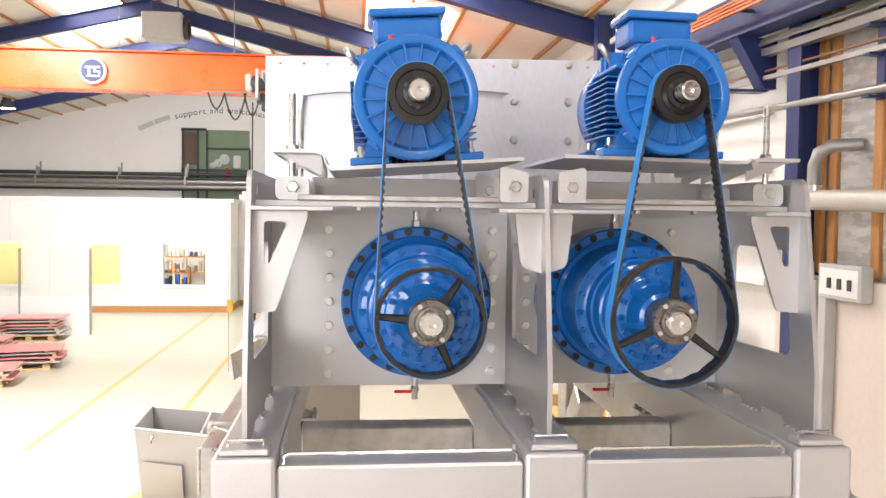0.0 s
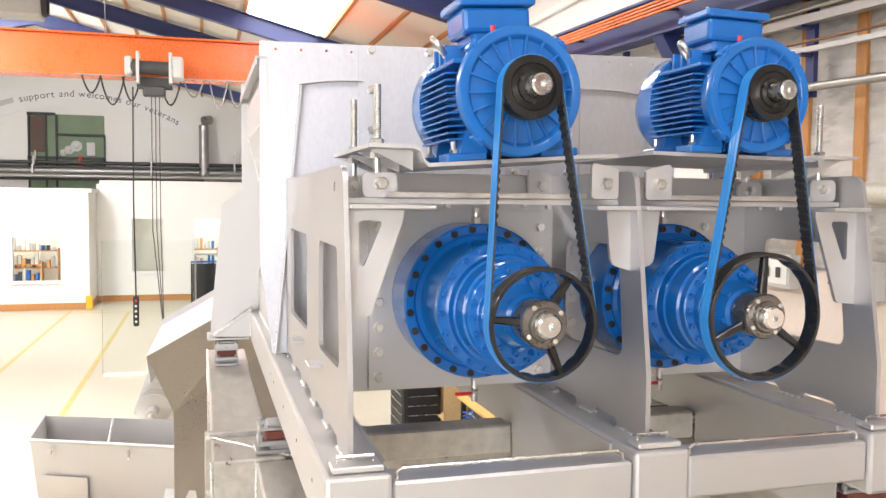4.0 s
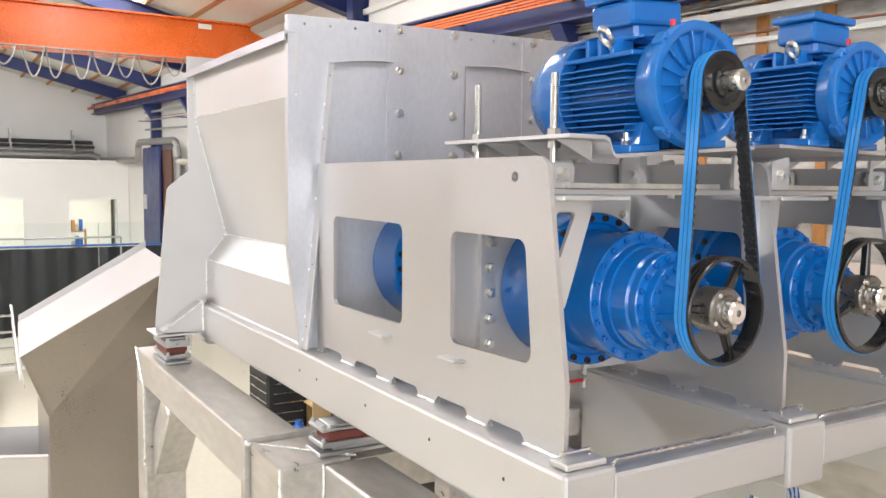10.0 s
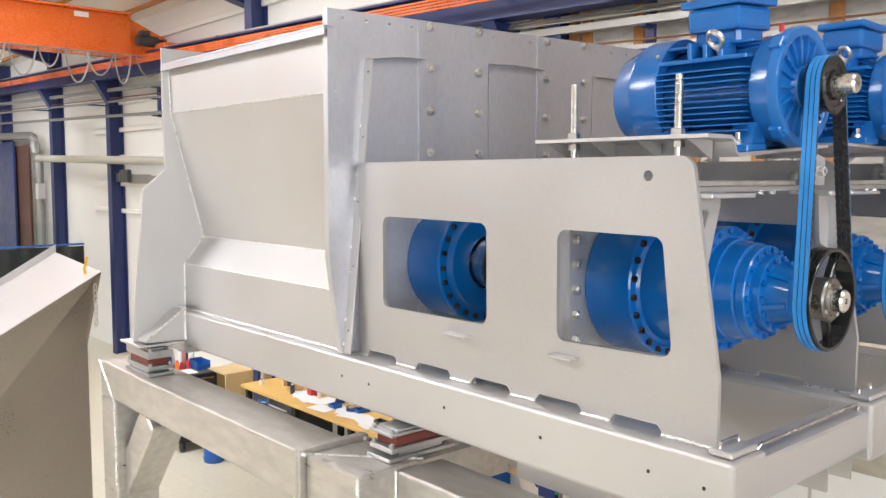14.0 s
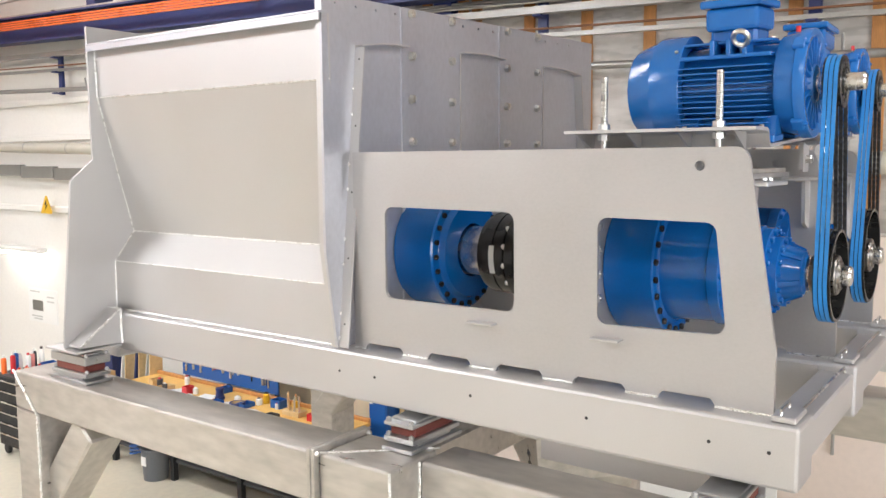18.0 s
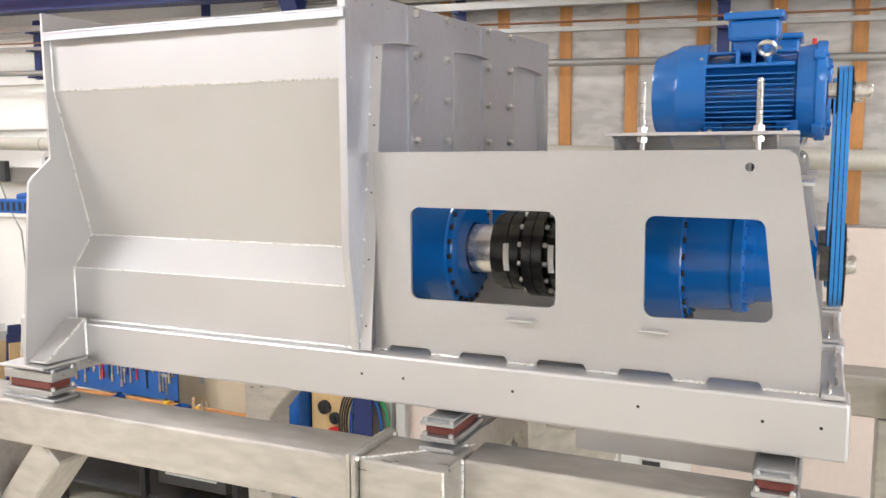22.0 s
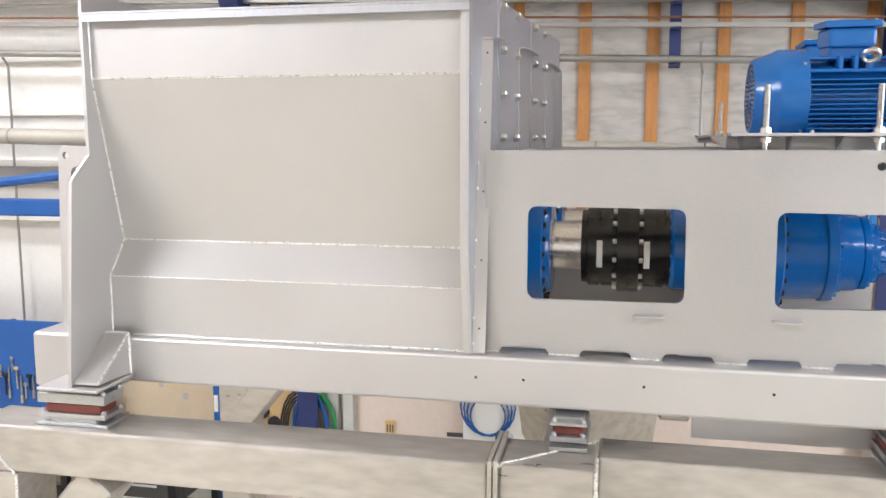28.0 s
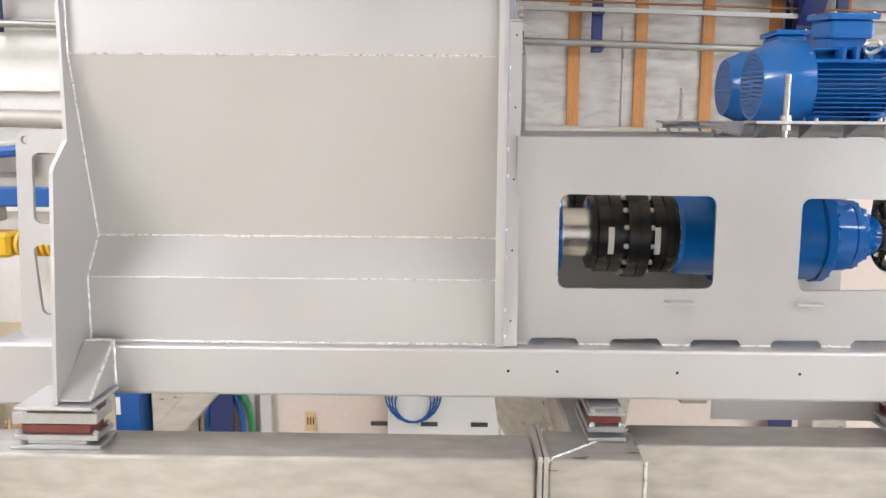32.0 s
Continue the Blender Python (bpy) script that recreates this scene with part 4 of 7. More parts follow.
def strip(bm, path, lo, hi, y0, y1):
    """A closed band between two offsets from the path; lo may alternate to make teeth."""
    rows = []
    for i, (p, n) in enumerate(path):
        a = p + n * (lo[i % len(lo)])
        b = p + n * hi
        rows.append([bm.verts.new((a.x, y0, a.y)), bm.verts.new((a.x, y1, a.y)), bm.verts.new((b.x, y1, b.y)), bm.verts.new((b.x, y0, b.y))])
    for r, s_ in zip(rows, rows[1:] + rows[:1]):
        for j in range(4):
            bm.faces.new((r[j], r[(j + 1) % 4], s_[(j + 1) % 4], s_[j]))
    return bm


def small_pulley(mx, mz, r, shift=Vector((0, 0, 0))):
    g = thing("motor_pulley", (mx, 2.40, mz - r), "black toothed motor pulley with a taper hub", "pulley", "small pulleys")
    A = lambda y: (mx, y, mz)
    bm = bmesh.new()
    lathe(bm, A(2.419), A(1), [(0, 0.031), (0, r + 0.004), (0.004, r + 0.004), (0.005, r - 0.002), (0.050, r - 0.002), (0.051, r + 0.004), (0.057, r + 0.004), (0.058, r - 0.016), (0.053, r - 0.020), (0.053, 0.046), (0.061, 0.044), (0.063, 0.031), (0.0, 0.031)], 48)
    part("rim", bm, OXIDE, g, "", True)
    for k in range(3):
        a = 0.5 + k * 2.094
        bm = rod(bmesh.new(), (mx + 0.041 * math.cos(a), 2.3545, mz + 0.041 * math.sin(a)), (mx + 0.041 * math.cos(a), 2.359, mz + 0.041 * math.sin(a)), 0.006, 10)
        part("grub_screw", bm, BLACK, g)
    g.location += shift


def big_pulley(gx, r, start, shift=Vector((0, 0, 0))):
    g = thing("drive_pulley", (gx, 2.40, GZ - r), "black three-spoke toothed drive pulley", "pulley", "large pulleys")
    A = lambda y: (gx, y, GZ)
    bm = bmesh.new()
    n = 120
    rings = []
    for i in range(n):   # thin cast rim whose inner edge is scalloped, with belt grooves outside
        a = 2 * math.pi * i / n
        wave = 0.5 + 0.5 * math.sin(a * 20)
        ri = r - 0.0115 - 0.0045 * min(1.0, 1.6 * wave) * (0.5 + 0.5 * math.sin(a * 3 + start) ** 2)
        c, s_ = math.cos(a), math.sin(a)
        prof = [(r - 0.0115, 2.361), (r - 0.002, 2.360), (r, 2.362)]
        for g_ in range(3):
            y = 2.3655 + 0.0152 * g_
            prof += [(r, y), (r - 0.006, y + 0.002), (r - 0.006, y + 0.0125), (r, y + 0.0145)]
        prof += [(r, 2.416), (r - 0.010, 2.418), (ri, 2.412), (ri, 2.39)]
        rings.append([bm.verts.new((gx + q * c, y, GZ + q * s_)) for q, y in prof])
    for p, q in zip(rings, rings[1:] + rings[:1]):
        k = len(p)
        for j in range(k):
            bm.faces.new((p[j], p[(j + 1) % k], q[(j + 1) % k], q[j]))
    rim = part("rim", bm, OXIDE, g, "", True)
    for k in range(3):
        a = start + k * 2 * math.pi / 3
        c, s_ = math.cos(a), math.sin(a)
        bm = bmesh.new()
        v = []
        for rr, w, y in ((0.045, 0.014, 2.395), (r - 0.011, 0.009, 2.402)):
            for t_ in (-w, w):
                for yy in (y - 0.012, y + 0.014):
                    v.append(bm.verts.new((gx + rr * c - t_ * s_, yy, GZ + rr * s_ + t_ * c)))
        for f in ((0, 1, 3, 2), (4, 5, 7, 6), (0, 1, 5, 4), (2, 3, 7, 6), (0, 2, 6, 4), (1, 3, 7, 5)):
            bm.faces.new([v[i] for i in f])
        bmesh.ops.bevel(bm, geom=list(bm.edges), offset=0.004, segments=1, affect="EDGES")
        part("spoke", bm, OXIDE, g)
    bm = bmesh.new()
    lathe(bm, A(2.448), A(1), [(0, 0.037), (0, 0.066), (0.03, 0.068), (0.055, 0.068), (0.080, 0.070), (0.086, 0.066), (0.0862, 0.050), (0.094, 0.046), (0.095, 0.037), (0.0, 0.037)], 40)
    hub = part("hub", bm, HUB, g, "tarnished steel taper hub", True)
    for k in range(4):
        a = 0.6 + k * math.pi / 2
        shared("bolt", "hubbolt", lambda b: socket_bolt(b, (0, 0, 0), (0, -1, 0), 0.007, 0.004), ZINC, hub, Matrix.Translation((gx + 0.058 * math.cos(a), 2.3625, GZ + 0.058 * math.sin(a))))
    g.location += shift


def belts(i, r1, r2, shift=Vector((0, 0, 0))):
    g = thing("timing_belt", (GX[i], 2.40, GZ), "blue-backed black timing belts over two pulleys", "belt", "drive belts")
    path = belt_path((MX[i], MZ[i]), r1, (GX[i], GZ), r2, 0.006)
    for k in range(3):
        y0 = BY0 + 0.001 + k * 0.0152
        bm = bmesh.new()
        strip(bm, path, [0.0096], 0.0115, y0, y0 + 0.0125)
        band = part("band", bm, BELT_BLUE, g)
        bm = bmesh.new()
        strip(bm, path, [0.0005, 0.0005, 0.0045, 0.0045], 0.0095, y0, y0 + 0.0125)
        part("teeth", bm, BLACK, band, "black rubber teeth")
        bm = bmesh.new()
        for j in range(3, 60, 9):   # printed marks on the belt backs
            p, n = path[(j + 2 * k) % len(path)]
            q, _ = path[(j + 2 * k + 4) % len(path)]
            v = [bm.verts.new((w.x, yy, w.y)) for w in (p + n * 0.0117, q + n * 0.0117) for yy in (y0 + 0.0025, y0 + 0.0095)]
            bm.faces.new((v[0], v[1], v[3], v[2]))
        part("printed_mark", bm, PAPER, band, "white printed marks")
    g.location += shift


small_pulley(MX[0], MZ[0], 0.083)
small_pulley(MX[1], MZ[1], 0.080, DRIVE_2)
big_pulley(GX[0], 0.162, 0.95)
big_pulley(GX[1], 0.196, 1.48, DRIVE_2)
belts(0, 0.079, 0.154)
belts(1, 0.076, 0.190, DRIVE_2)

# ---------------------------------------------------------------- motor bases: hinged plates on jack rods


def motor_base(i):
    s = -1 if i == 0 else 1
    fx = (lambda x: x) if i == 0 else (lambda x: 1.155 - x)
    tilt = 4.0 if i == 0 else 1.0
    g = thing("motor_bench", (fx(0.2), 2.85, 3.41), "hinged stainless motor bench plate on two threaded jack rods", "motor bench", "motor benches")
    bm = bmesh.new()
    zb = lambda x: MZ[i] - (0.189, 0.1796)[i] + (fx(x) - MX[i]) * math.tan(radians(4.0 if i == 0 else -1.0))
    prof = [(-0.255, 3.583), (-0.125, 3.583), (-0.105, 3.575), (-0.098, 3.555), (-0.092, zb(-0.09) + 0.012), (-0.08, zb(-0.08)), (0.40, zb(0.40)), (0.515, zb(0.51))]
    v = []
    for y0_, y1_ in ((2.53, 3.19),):
        for x, z in prof:
            v.append([bm.verts.new((fx(x), y, z - d)) for y in (y0_, y1_) for d in (0, 0.011)])
    for p, q in zip(v, v[1:]):
        for a, b in ((0, 1), (1, 3), (3, 2), (2, 0)):
            bm.faces.new((p[a], p[b], q[b], q[a]))
    bm.faces.new((v[0][0], v[0][1], v[0][3], v[0][2]))
    bm.faces.new((v[-1][0], v[-1][1], v[-1][3], v[-1][2]))
    base = part("base_plate", bm, STEEL, g)
    for y in (2.60, 2.78, 2.96, 3.14):   # webs under the outer flange
        bm = bmesh.new()
        plate(bm, "y", y, 0.008, [(fx(-0.245), 3.571), (fx(-0.11), 3.571), (fx(-0.11), 3.51)])
        part("web", bm, STEEL, base)
    for y in (2.66, 3.06):
        bm = bmesh.new()
        rod(bm, (fx(-0.205), y, 3.47), (fx(-0.205), y, 3.765), 0.0105, 14)
        for k in range(26):   # thread crests
            z = 3.61 + k * 0.0058
            lathe(bm, (fx(-0.205), y, z), (fx(-0.205), y, z + 1), [(0, 0.0105), (0.0025, 0.0122), (0.005, 0.0105)], 12)
        jr = part("jack_rod", bm, ZINC, g, "threaded zinc-plated rod", True)
        for z in (3.584, 3.548):
            bm = hexagon(bmesh.new(), (fx(-0.205), y, z), (0, 0, 1), 0.036, 0.021)
            part("nut", bm, ZINC, jr)
        part("washer", rod(bmesh.new(), (fx(-0.205), y, 3.5825), (fx(-0.205), y, 3.586), 0.024, 20), ZINC, jr)
        bm = bmesh.new()
        plate(bm, "y", y - 0.03, 0.014, rounded([(fx(-0.255), 3.432), (fx(-0.15), 3.432), (fx(-0.15), 3.505), (fx(-0.255), 3.505)], 0.018))
        plate(bm, "y", y + 0.016, 0.014, rounded([(fx(-0.255), 3.432), (fx(-0.15), 3.432), (fx(-0.15), 3.505), (fx(-0.255), 3.505)], 0.018))
        lug = part("clevis", bm, STEEL, g)
        bm = hex_bolt(bmesh.new(), (fx(-0.2), y - 0.03, 3.472), (0, -1, 0), 0.034)
        rod(bm, (fx(-0.2), y - 0.016, 3.472), (fx(-0.2), y + 0.05, 3.472), 0.012, 12)
        part("bolt", bm, ZINC, lug)
        # hinge side
        bm = bmesh.new()
        plate(bm, "y", y - 0.115 if y < 3 else y, 0.014, rounded([(fx(0.44), 3.432), (fx(0.53), 3.432), (fx(0.53), 3.525), (fx(0.44), 3.545)], 0.012))
        lug = part("hinge_lug", bm, STEEL, g)
        yy = y - 0.115 if y < 3 else y
        part("bolt", hex_bolt(bmesh.new(), (fx(0.487), yy, 3.48), (0, -1, 0), 0.032), ZINC, lug)
    # cross bars between the plates and the brackets that carry them
    xo, xi = (SIDE + 0.015, CX - 0.002) if i == 0 else (CX + 0.014, RSIDE - 0.015)
    for y in (2.66, 3.06):
        part("cross_bar", fresh_box(xo + 0.001, xi - 0.001, y - 0.035, y + 0.035, 3.412, 3.43, 0.002), STEEL, g)
    part("slide_bar", fresh_box(xo + 0.13, xi - 0.12, 2.61, 2.66, 3.431, 3.448, 0.002), MILL, g)
    part("rear_angle", fresh_box(xo + 0.15, xi - 0.05, 3.10, 3.112, 3.43, 3.52, 0.002), STEEL, g)
    part("front_shelf", fresh_box(xo + 0.002, xo + 0.245, 2.475, 2.62, 3.398, 3.4115, 0.003), STEEL, g)
    part("front_shelf", fresh_box(xi - 0.15, xi - 0.002, 2.475, 2.62, 3.398, 3.4115, 0.003), STEEL, g)
    for xx, d in ((xo, 1), (xi, -1)):
        bm = bmesh.new()
        if (i == 0 and d == 1) or (i == 1 and d == -1):
            edge = rounded([(xx, 3.396), (xx + d * 0.165, 3.396), (xx + d * 0.165, 3.375), (xx + d * 0.07, 3.09), (xx, 3.085)], [0, 0.004, 0.02, 0.02, 0])
            hole = rounded([(xx + d * 0.035, 3.365), (xx + d * 0.105, 3.365), (xx + d * 0.05, 3.235), (xx + d * 0.035, 3.235)], 0.01)
            plate(bm, "y", 2.545, 0.014, edge, [hole])
        else:
            edge = rounded([(xx, 3.396), (xx + d * 0.085, 3.396), (xx + d * 0.065, 3.23), (xx, 3.21)], [0, 0.004, 0.03, 0])
            plate(bm, "y", 2.545, 0.014, edge)
        part("gusset", bm, STEEL, g)
    for x in (xo + 0.22, xo + 0.32, xi - 0.24, xi - 0.32):
        part("nut", hexagon(bmesh.new(), (x, 2.635, 3.412), (0, 0, -1), 0.02, 0.012), ZINC, g)


motor_base(0)
motor_base(1)

# ---------------------------------------------------------------- crane
crane = thing("overhead_crane", (-5.0, 16.0, 5.35), "orange overhead travelling crane girder with a grey hoist", "crane")
bm = fresh_box(-13.4, 3.0, 15.82, 16.18, 5.42, 6.04, bevel=0.01)
girder = part("girder", bm, ORANGE, crane)
for z0, z1 in ((6.041, 6.07), (5.385, 5.419)):
    part("flange", fresh_box(-13.4, 3.0, 15.74, 16.26, z0, z1, 0.004), ORANGE, girder)
bm = bmesh.new()
plate(bm, "y", 15.86, 0.28, [(3.0, 5.42), (3.0, 5.99), (3.62, 5.72), (3.62, 5.42)])
part("girder_end", bm, ORANGE, crane)
part("end_carriage", fresh_box(3.28, 3.52, 15.2, 16.8, 5.35, 5.58, 0.02), ORANGE, crane)
bm = bmesh.new()
rod(bm, (3.0, 15.6, 5.62), (3.34, 15.6, 5.62), 0.09, 20)
box(bm, 3.05, 3.2, 15.52, 15.68, 5.70, 5.78, 0.01)
part("drive_motor", bm, DARK, crane, "dark travel drive motor")
part("end_stop", rod(bmesh.new(), (3.36, 15.60, 5.62), (3.48, 15.60, 5.62), 0.05, 16), BLACK, crane)
EMX, EMZ = -4.50, 5.70
part("emblem", rod(bmesh.new(), (EMX, 15.735, EMZ), (EMX, 15.82, EMZ), 0.225, 40), PAPER, crane, "round emblem with a pale ring")
part("emblem_disc", rod(bmesh.new(), (EMX, 15.729, EMZ), (EMX, 15.734, EMZ), 0.19, 40), NAVY, crane)
bm = bmesh.new()
for x0, x1, z0, z1 in ((-0.12, 0.02, 0.04, 0.075), (-0.07, -0.035, -0.08, 0.04), (0.02, 0.13, 0.04, 0.075), (0.02, 0.055, 0.0, 0.04), (0.02, 0.13, -0.03, 0.0), (0.10, 0.13, -0.065, -0.03), (-0.09, 0.13, -0.11, -0.08)):
    box(bm, EMX + x0, EMX + x1, 15.722, 15.7285, EMZ + z0, EMZ + z1)
part("emblem_bars", bm, PAPER, crane, "pale geometric bars")
part("tag", fresh_box(2.08, 2.30, 15.735, 15.742, 5.91, 5.99), PAPER, crane, "white paper tag")
crane.location += Vector((0, -0.75, 0.04))
hoist = thing("electric_hoist", (-2.0, 15.6, 5.4), "grey electric wire rope hoist hung under the crane girder", "hoist")
bm = bmesh.new()
lathe(bm, (-2.35, 15.5, 5.62), (0, 15.5, 5.62), [(0, 0), (0, 0.13), (0.02, 0.14), (0.16, 0.14), (0.17, 0.11), (0.62, 0.11), (0.63, 0.15), (0.80, 0.15), (0.82, 0.13), (0.82, 0)], 28)
part("drum", bm, DARK, hoist, "dark rope drum", True)
part("gear_case", fresh_box(-1.70, -1.52, 15.33, 15.67, 5.44, 5.80, 0.03), GREY, hoist)
part("motor_case", fresh_box(-2.42, -2.30, 15.36, 15.64, 5.48, 5.78, 0.03), GREY, hoist)
for x in (-2.22, -1.72):
    part("side_bracket", fresh_box(x - 0.025, x + 0.025, 15.34, 15.72, 5.36, 5.86, 0.008), GREY, hoist)
part("trolley", fresh_box(-2.25, -1.70, 15.60, 15.735, 5.30, 5.48, 0.01), DARK, hoist)
part("hook_block_box", fresh_box(-2.15, -1.80, 15.40, 15.60, 5.16, 5.32, 0.02), DARK, hoist)
for x in (-2.02, -1.96, -1.90):
    part("rope", pipe_run(bmesh.new(), [(x, 15.5, 5.2), (x + 0.05 * (x + 1.96), 15.52, 3.0), (-1.86, 15.55, 1.20)], 0.008, 6), DARK, hoist, "steel wire rope")
part("hook_block", fresh_box(-1.94, -1.78, 15.48, 15.62, 0.97, 1.21, 0.03), YELLOW, hoist, "worn yellow hook block")
part("pendant_cable", pipe_run(bmesh.new(), [(-2.30, 15.45, 5.3), (-2.31, 15.45, 3.5), (-2.29, 15.45, 1.92)], 0.013, 6), BLACK, hoist)
pd = part("pendant", fresh_box(-2.335, -2.245, 15.41, 15.49, 1.42, 1.92, 0.02), BLACK, hoist, "black pendant control")
for k in range(5):
    part("button", rod(bmesh.new(), (-2.29, 15.409, 1.50 + 0.085 * k), (-2.29, 15.40, 1.50 + 0.085 * k), 0.02, 12), RED if k == 4 else GREY, pd)
hoist.location += Vector((0.54, -0.80, -0.08))
fest = thing("festoon_cable", (0.3, 15.7, 5.1), "grey cable hanging in loops under the crane girder", "cable")
x = -2.9
while x < 2.8:
    w = random.uniform(0.26, 0.42)
    d = random.uniform(0.28, 0.5)
    pts = [(x + w * t_, 15.66 + 0.03 * math.sin(6 * t_), 5.37 - d * math.sin(math.pi * t_) ** 0.8) for t_ in [i / 10 for i in range(11)]]
    part("loop", pipe_run(bmesh.new(), pts, 0.014, 6), PIPE if x > -1.4 else BLACK, fest)
    x += w + random.uniform(-0.08, 0.10)
part("track", fresh_box(-3.0, 3.0, 15.63, 15.69, 5.372, 5.384), PIPE, fest)
fest.location += Vector((0.35, -0.75, 0.04))


def rising(bm):
    """The runway climbs gently towards the far end of the hall."""
    for v in bm.verts:
        v.co.z += 0.031 * (v.co.y - 7.0) + 0.04
    return bm


run = setting("runway_beam", rising(fresh_box(3.33, 3.345, Y0, Y1, 4.92, 5.22)), NAVY, "navy crane runway beam along the wall", "beam")
part("flange", rising(fresh_box(3.23, 3.45, Y0, Y1, 5.221, 5.245)), NAVY, run)
part("flange", rising(fresh_box(3.23, 3.45, Y0, Y1, 4.895, 4.919)), NAVY, run)
part("rail", rising(fresh_box(3.31, 3.37, Y0, Y1, 5.246, 5.285)), MILL, run)
for k in range(4):
    part("conductor", rising(fresh_box(3.10, 3.13, Y0, Y1, 5.04 + 0.03 * k, 5.058 + 0.03 * k)), ORANGE, run, "orange insulated conductor line")
for y in [-6.5 + 1.9 * k for k in range(20)]:
    part("conductor_arm", rising(fresh_box(3.131, 3.329, y, y + 0.05, 5.08, 5.10)), DARK, run)
for y in (-4.0, 1.5, 7.0, 17.6, 21.1, 25.2):
    bm = bmesh.new()
    plate(bm, "y", y - 0.09, 0.18, [(3.24, 4.885), (3.60, 4.885), (3.60, 4.45), (3.50, 4.45)])
    rb = setting("runway_bracket", rising(bm), NAVY, "navy bracket that carries the runway", "bracket")
    part("bracket_foot", rising(fresh_box(3.15, 3.52, y - 0.1, y + 0.1, 4.425, 4.445)), NAVY, rb)

# ---------------------------------------------------------------- east wall
for i in range(-17, 6):
    y = 3.365 + 0.562 * i
    bt = setting("wall_batten", fresh_box(WX - 0.05, WX - 0.012, y - 0.05, y + 0.05, 2.95, EAVE - 0.1, 0.003), WOOD, "upright pine wall batten", "batten")
for y in (6.55, 6.72, 6.30):
    setting("wall_batten", fresh_box(WX - 0.09, WX - 0.052, y - 0.05, y + 0.05, 2.95, EAVE - 0.1, 0.003), WOOD, "upright pine wall batten", "batten")
bm = bmesh.new()   # creased plastic sheet between the battens
ny, nz = 190, 44
grid = []
for j in range(nz + 1):
    row = []
    for i in range(ny + 1):
        y, z = -6.9 + 13.8 * i / ny, 2.95 + 3.2 * j / nz
        k = (y - 3.365) / 0.562
        bay = abs(k - round(k)) * 2
        sag = 0.020 * math.sin(math.pi * bay / 2) ** 0.7
        crease = 0.030 * noise.noise(Vector((y * 1.6, z * 3.2, 3.0))) + 0.014 * noise.noise(Vector((y * 5 + z * 2.0, z * 9, 8.0)))
        row.append(bm.verts.new((WX - 0.011 + 0.008 - 0.7 * sag + crease * (0.25 + bay * 0.75) * 0.9 - 0.012, y, z)))
    grid.append(row)
for j in range(nz):
    for i in range(ny):
        bm.faces.new((grid[j][i], grid[j][i + 1], grid[j + 1][i + 1], grid[j + 1][i]))
setting("insulation_sheet", bm, FOIL, "creased translucent sheeting over wall insulation", "sheeting", True)
setting("wall_panel", fresh_box(WX - 0.10, WX - 0.001, -6.9, 6.9, 0.0, 2.93, 0.004), surface("pinkish_wall_board", (0.72, 0.62, 0.55), 0.65, 0.0, 0.05, 0.9, 20, 0.03), "pale pinkish wall boards", "wall panel")
for k in range(7):
    z = 2.75 + 0.52 * k
    setting("wall_ledge", fresh_box(WX - 0.06, WX - 0.001, 7.2, 19.0, z, z + 0.09, 0.01), WALL, "cream horizontal wall ledge", "ledge")


def along(y, z, slope=0.028):
    return z + slope * (y - 5.0)


def wall_run(name, label, x, z, r, mat, ya=-6.5, yb=26.0, square=False, slope=0.028):
    bm = bmesh.new()
    if square:
        v = [bm.verts.new((x + dx, y, along(y, z, slope) + dz)) for y in (ya, yb) for dx in (-r, r) for dz in (-r * 0.7, r * 0.7)]
        for f in ((0, 1, 3, 2), (4, 5, 7, 6), (0, 1, 5, 4), (2, 3, 7, 6), (0, 2, 6, 4), (1, 3, 7, 5)):
            bm.faces.new([v[k] for k in f])
    else:
        rod(bm, (x, ya, along(ya, z, slope)), (x, yb, along(yb, z, slope)), r, 20)
    ob = tagged(part(name, bm, mat, None, "", not square), label, "pipe" if not square else "cable tray")
    return ob


t1 = wall_run("cable_tray", "galvanised steel cable tray along the wall", 3.50, 4.74, 0.044, PIPE, square=True)
t2 = wall_run("cable_tray", "galvanised steel cable tray with a rusty bar above", 3.50, 4.525, 0.026, PIPE, square=True)
t3 = wall_run("conduit_pipe", "grey steel conduit pipe along the wall", 3.50, 4.255, 0.031, PIPE)
t4 = wall_run("rusty_bar", "thin rusty steel bar above a cable tray", 3.50, 4.585, 0.010, surface("rusty_bar", (0.25, 0.12, 0.06), 0.6, 0.4, 0.2, 8, 60, 0.1))
bigp = wall_run("duct_pipe", "thick pale grey insulated duct pipe along the wall", 3.42, 3.50, 0.075, surface("pale_pipe_wrap", (0.52, 0.50, 0.43), 0.5, 0.2, 0.1, 3, 50, 0.05), ya=-6.5, yb=21.9, slope=0.022)
for y in [-5 + 1.1 * k for k in range(18)]:
    part("joint_ring", tube(bmesh.new(), (3.42, y, along(y, 3.5, 0.022)), (3.42, y + 0.02, along(y + 0.02, 3.5, 0.022)), 0.078, 0.07, 20), PIPE, bigp)
for y in (-3.2, -1.0, 1.2, 3.2, 5.4, 8.2, 10.6, 13.0, 15.4):
    hg = thing("tray_hanger", (3.56, y, 4.1), "navy steel hanger that carries the wall trays", "hanger", "tray hangers")
    part("post", fresh_box(3.56, 3.60, y - 0.045, y + 0.045, along(y, 4.19), 4.92 if y < 7 else 5.0, 0.003), NAVY, hg)
    for z in (4.698, 4.50, 4.212):
        part("arm", fresh_box(3.45, 3.56, y - 0.04, y + 0.04, along(y, z) - 0.012, along(y, z) + 0.006, 0.002), NAVY, hg)
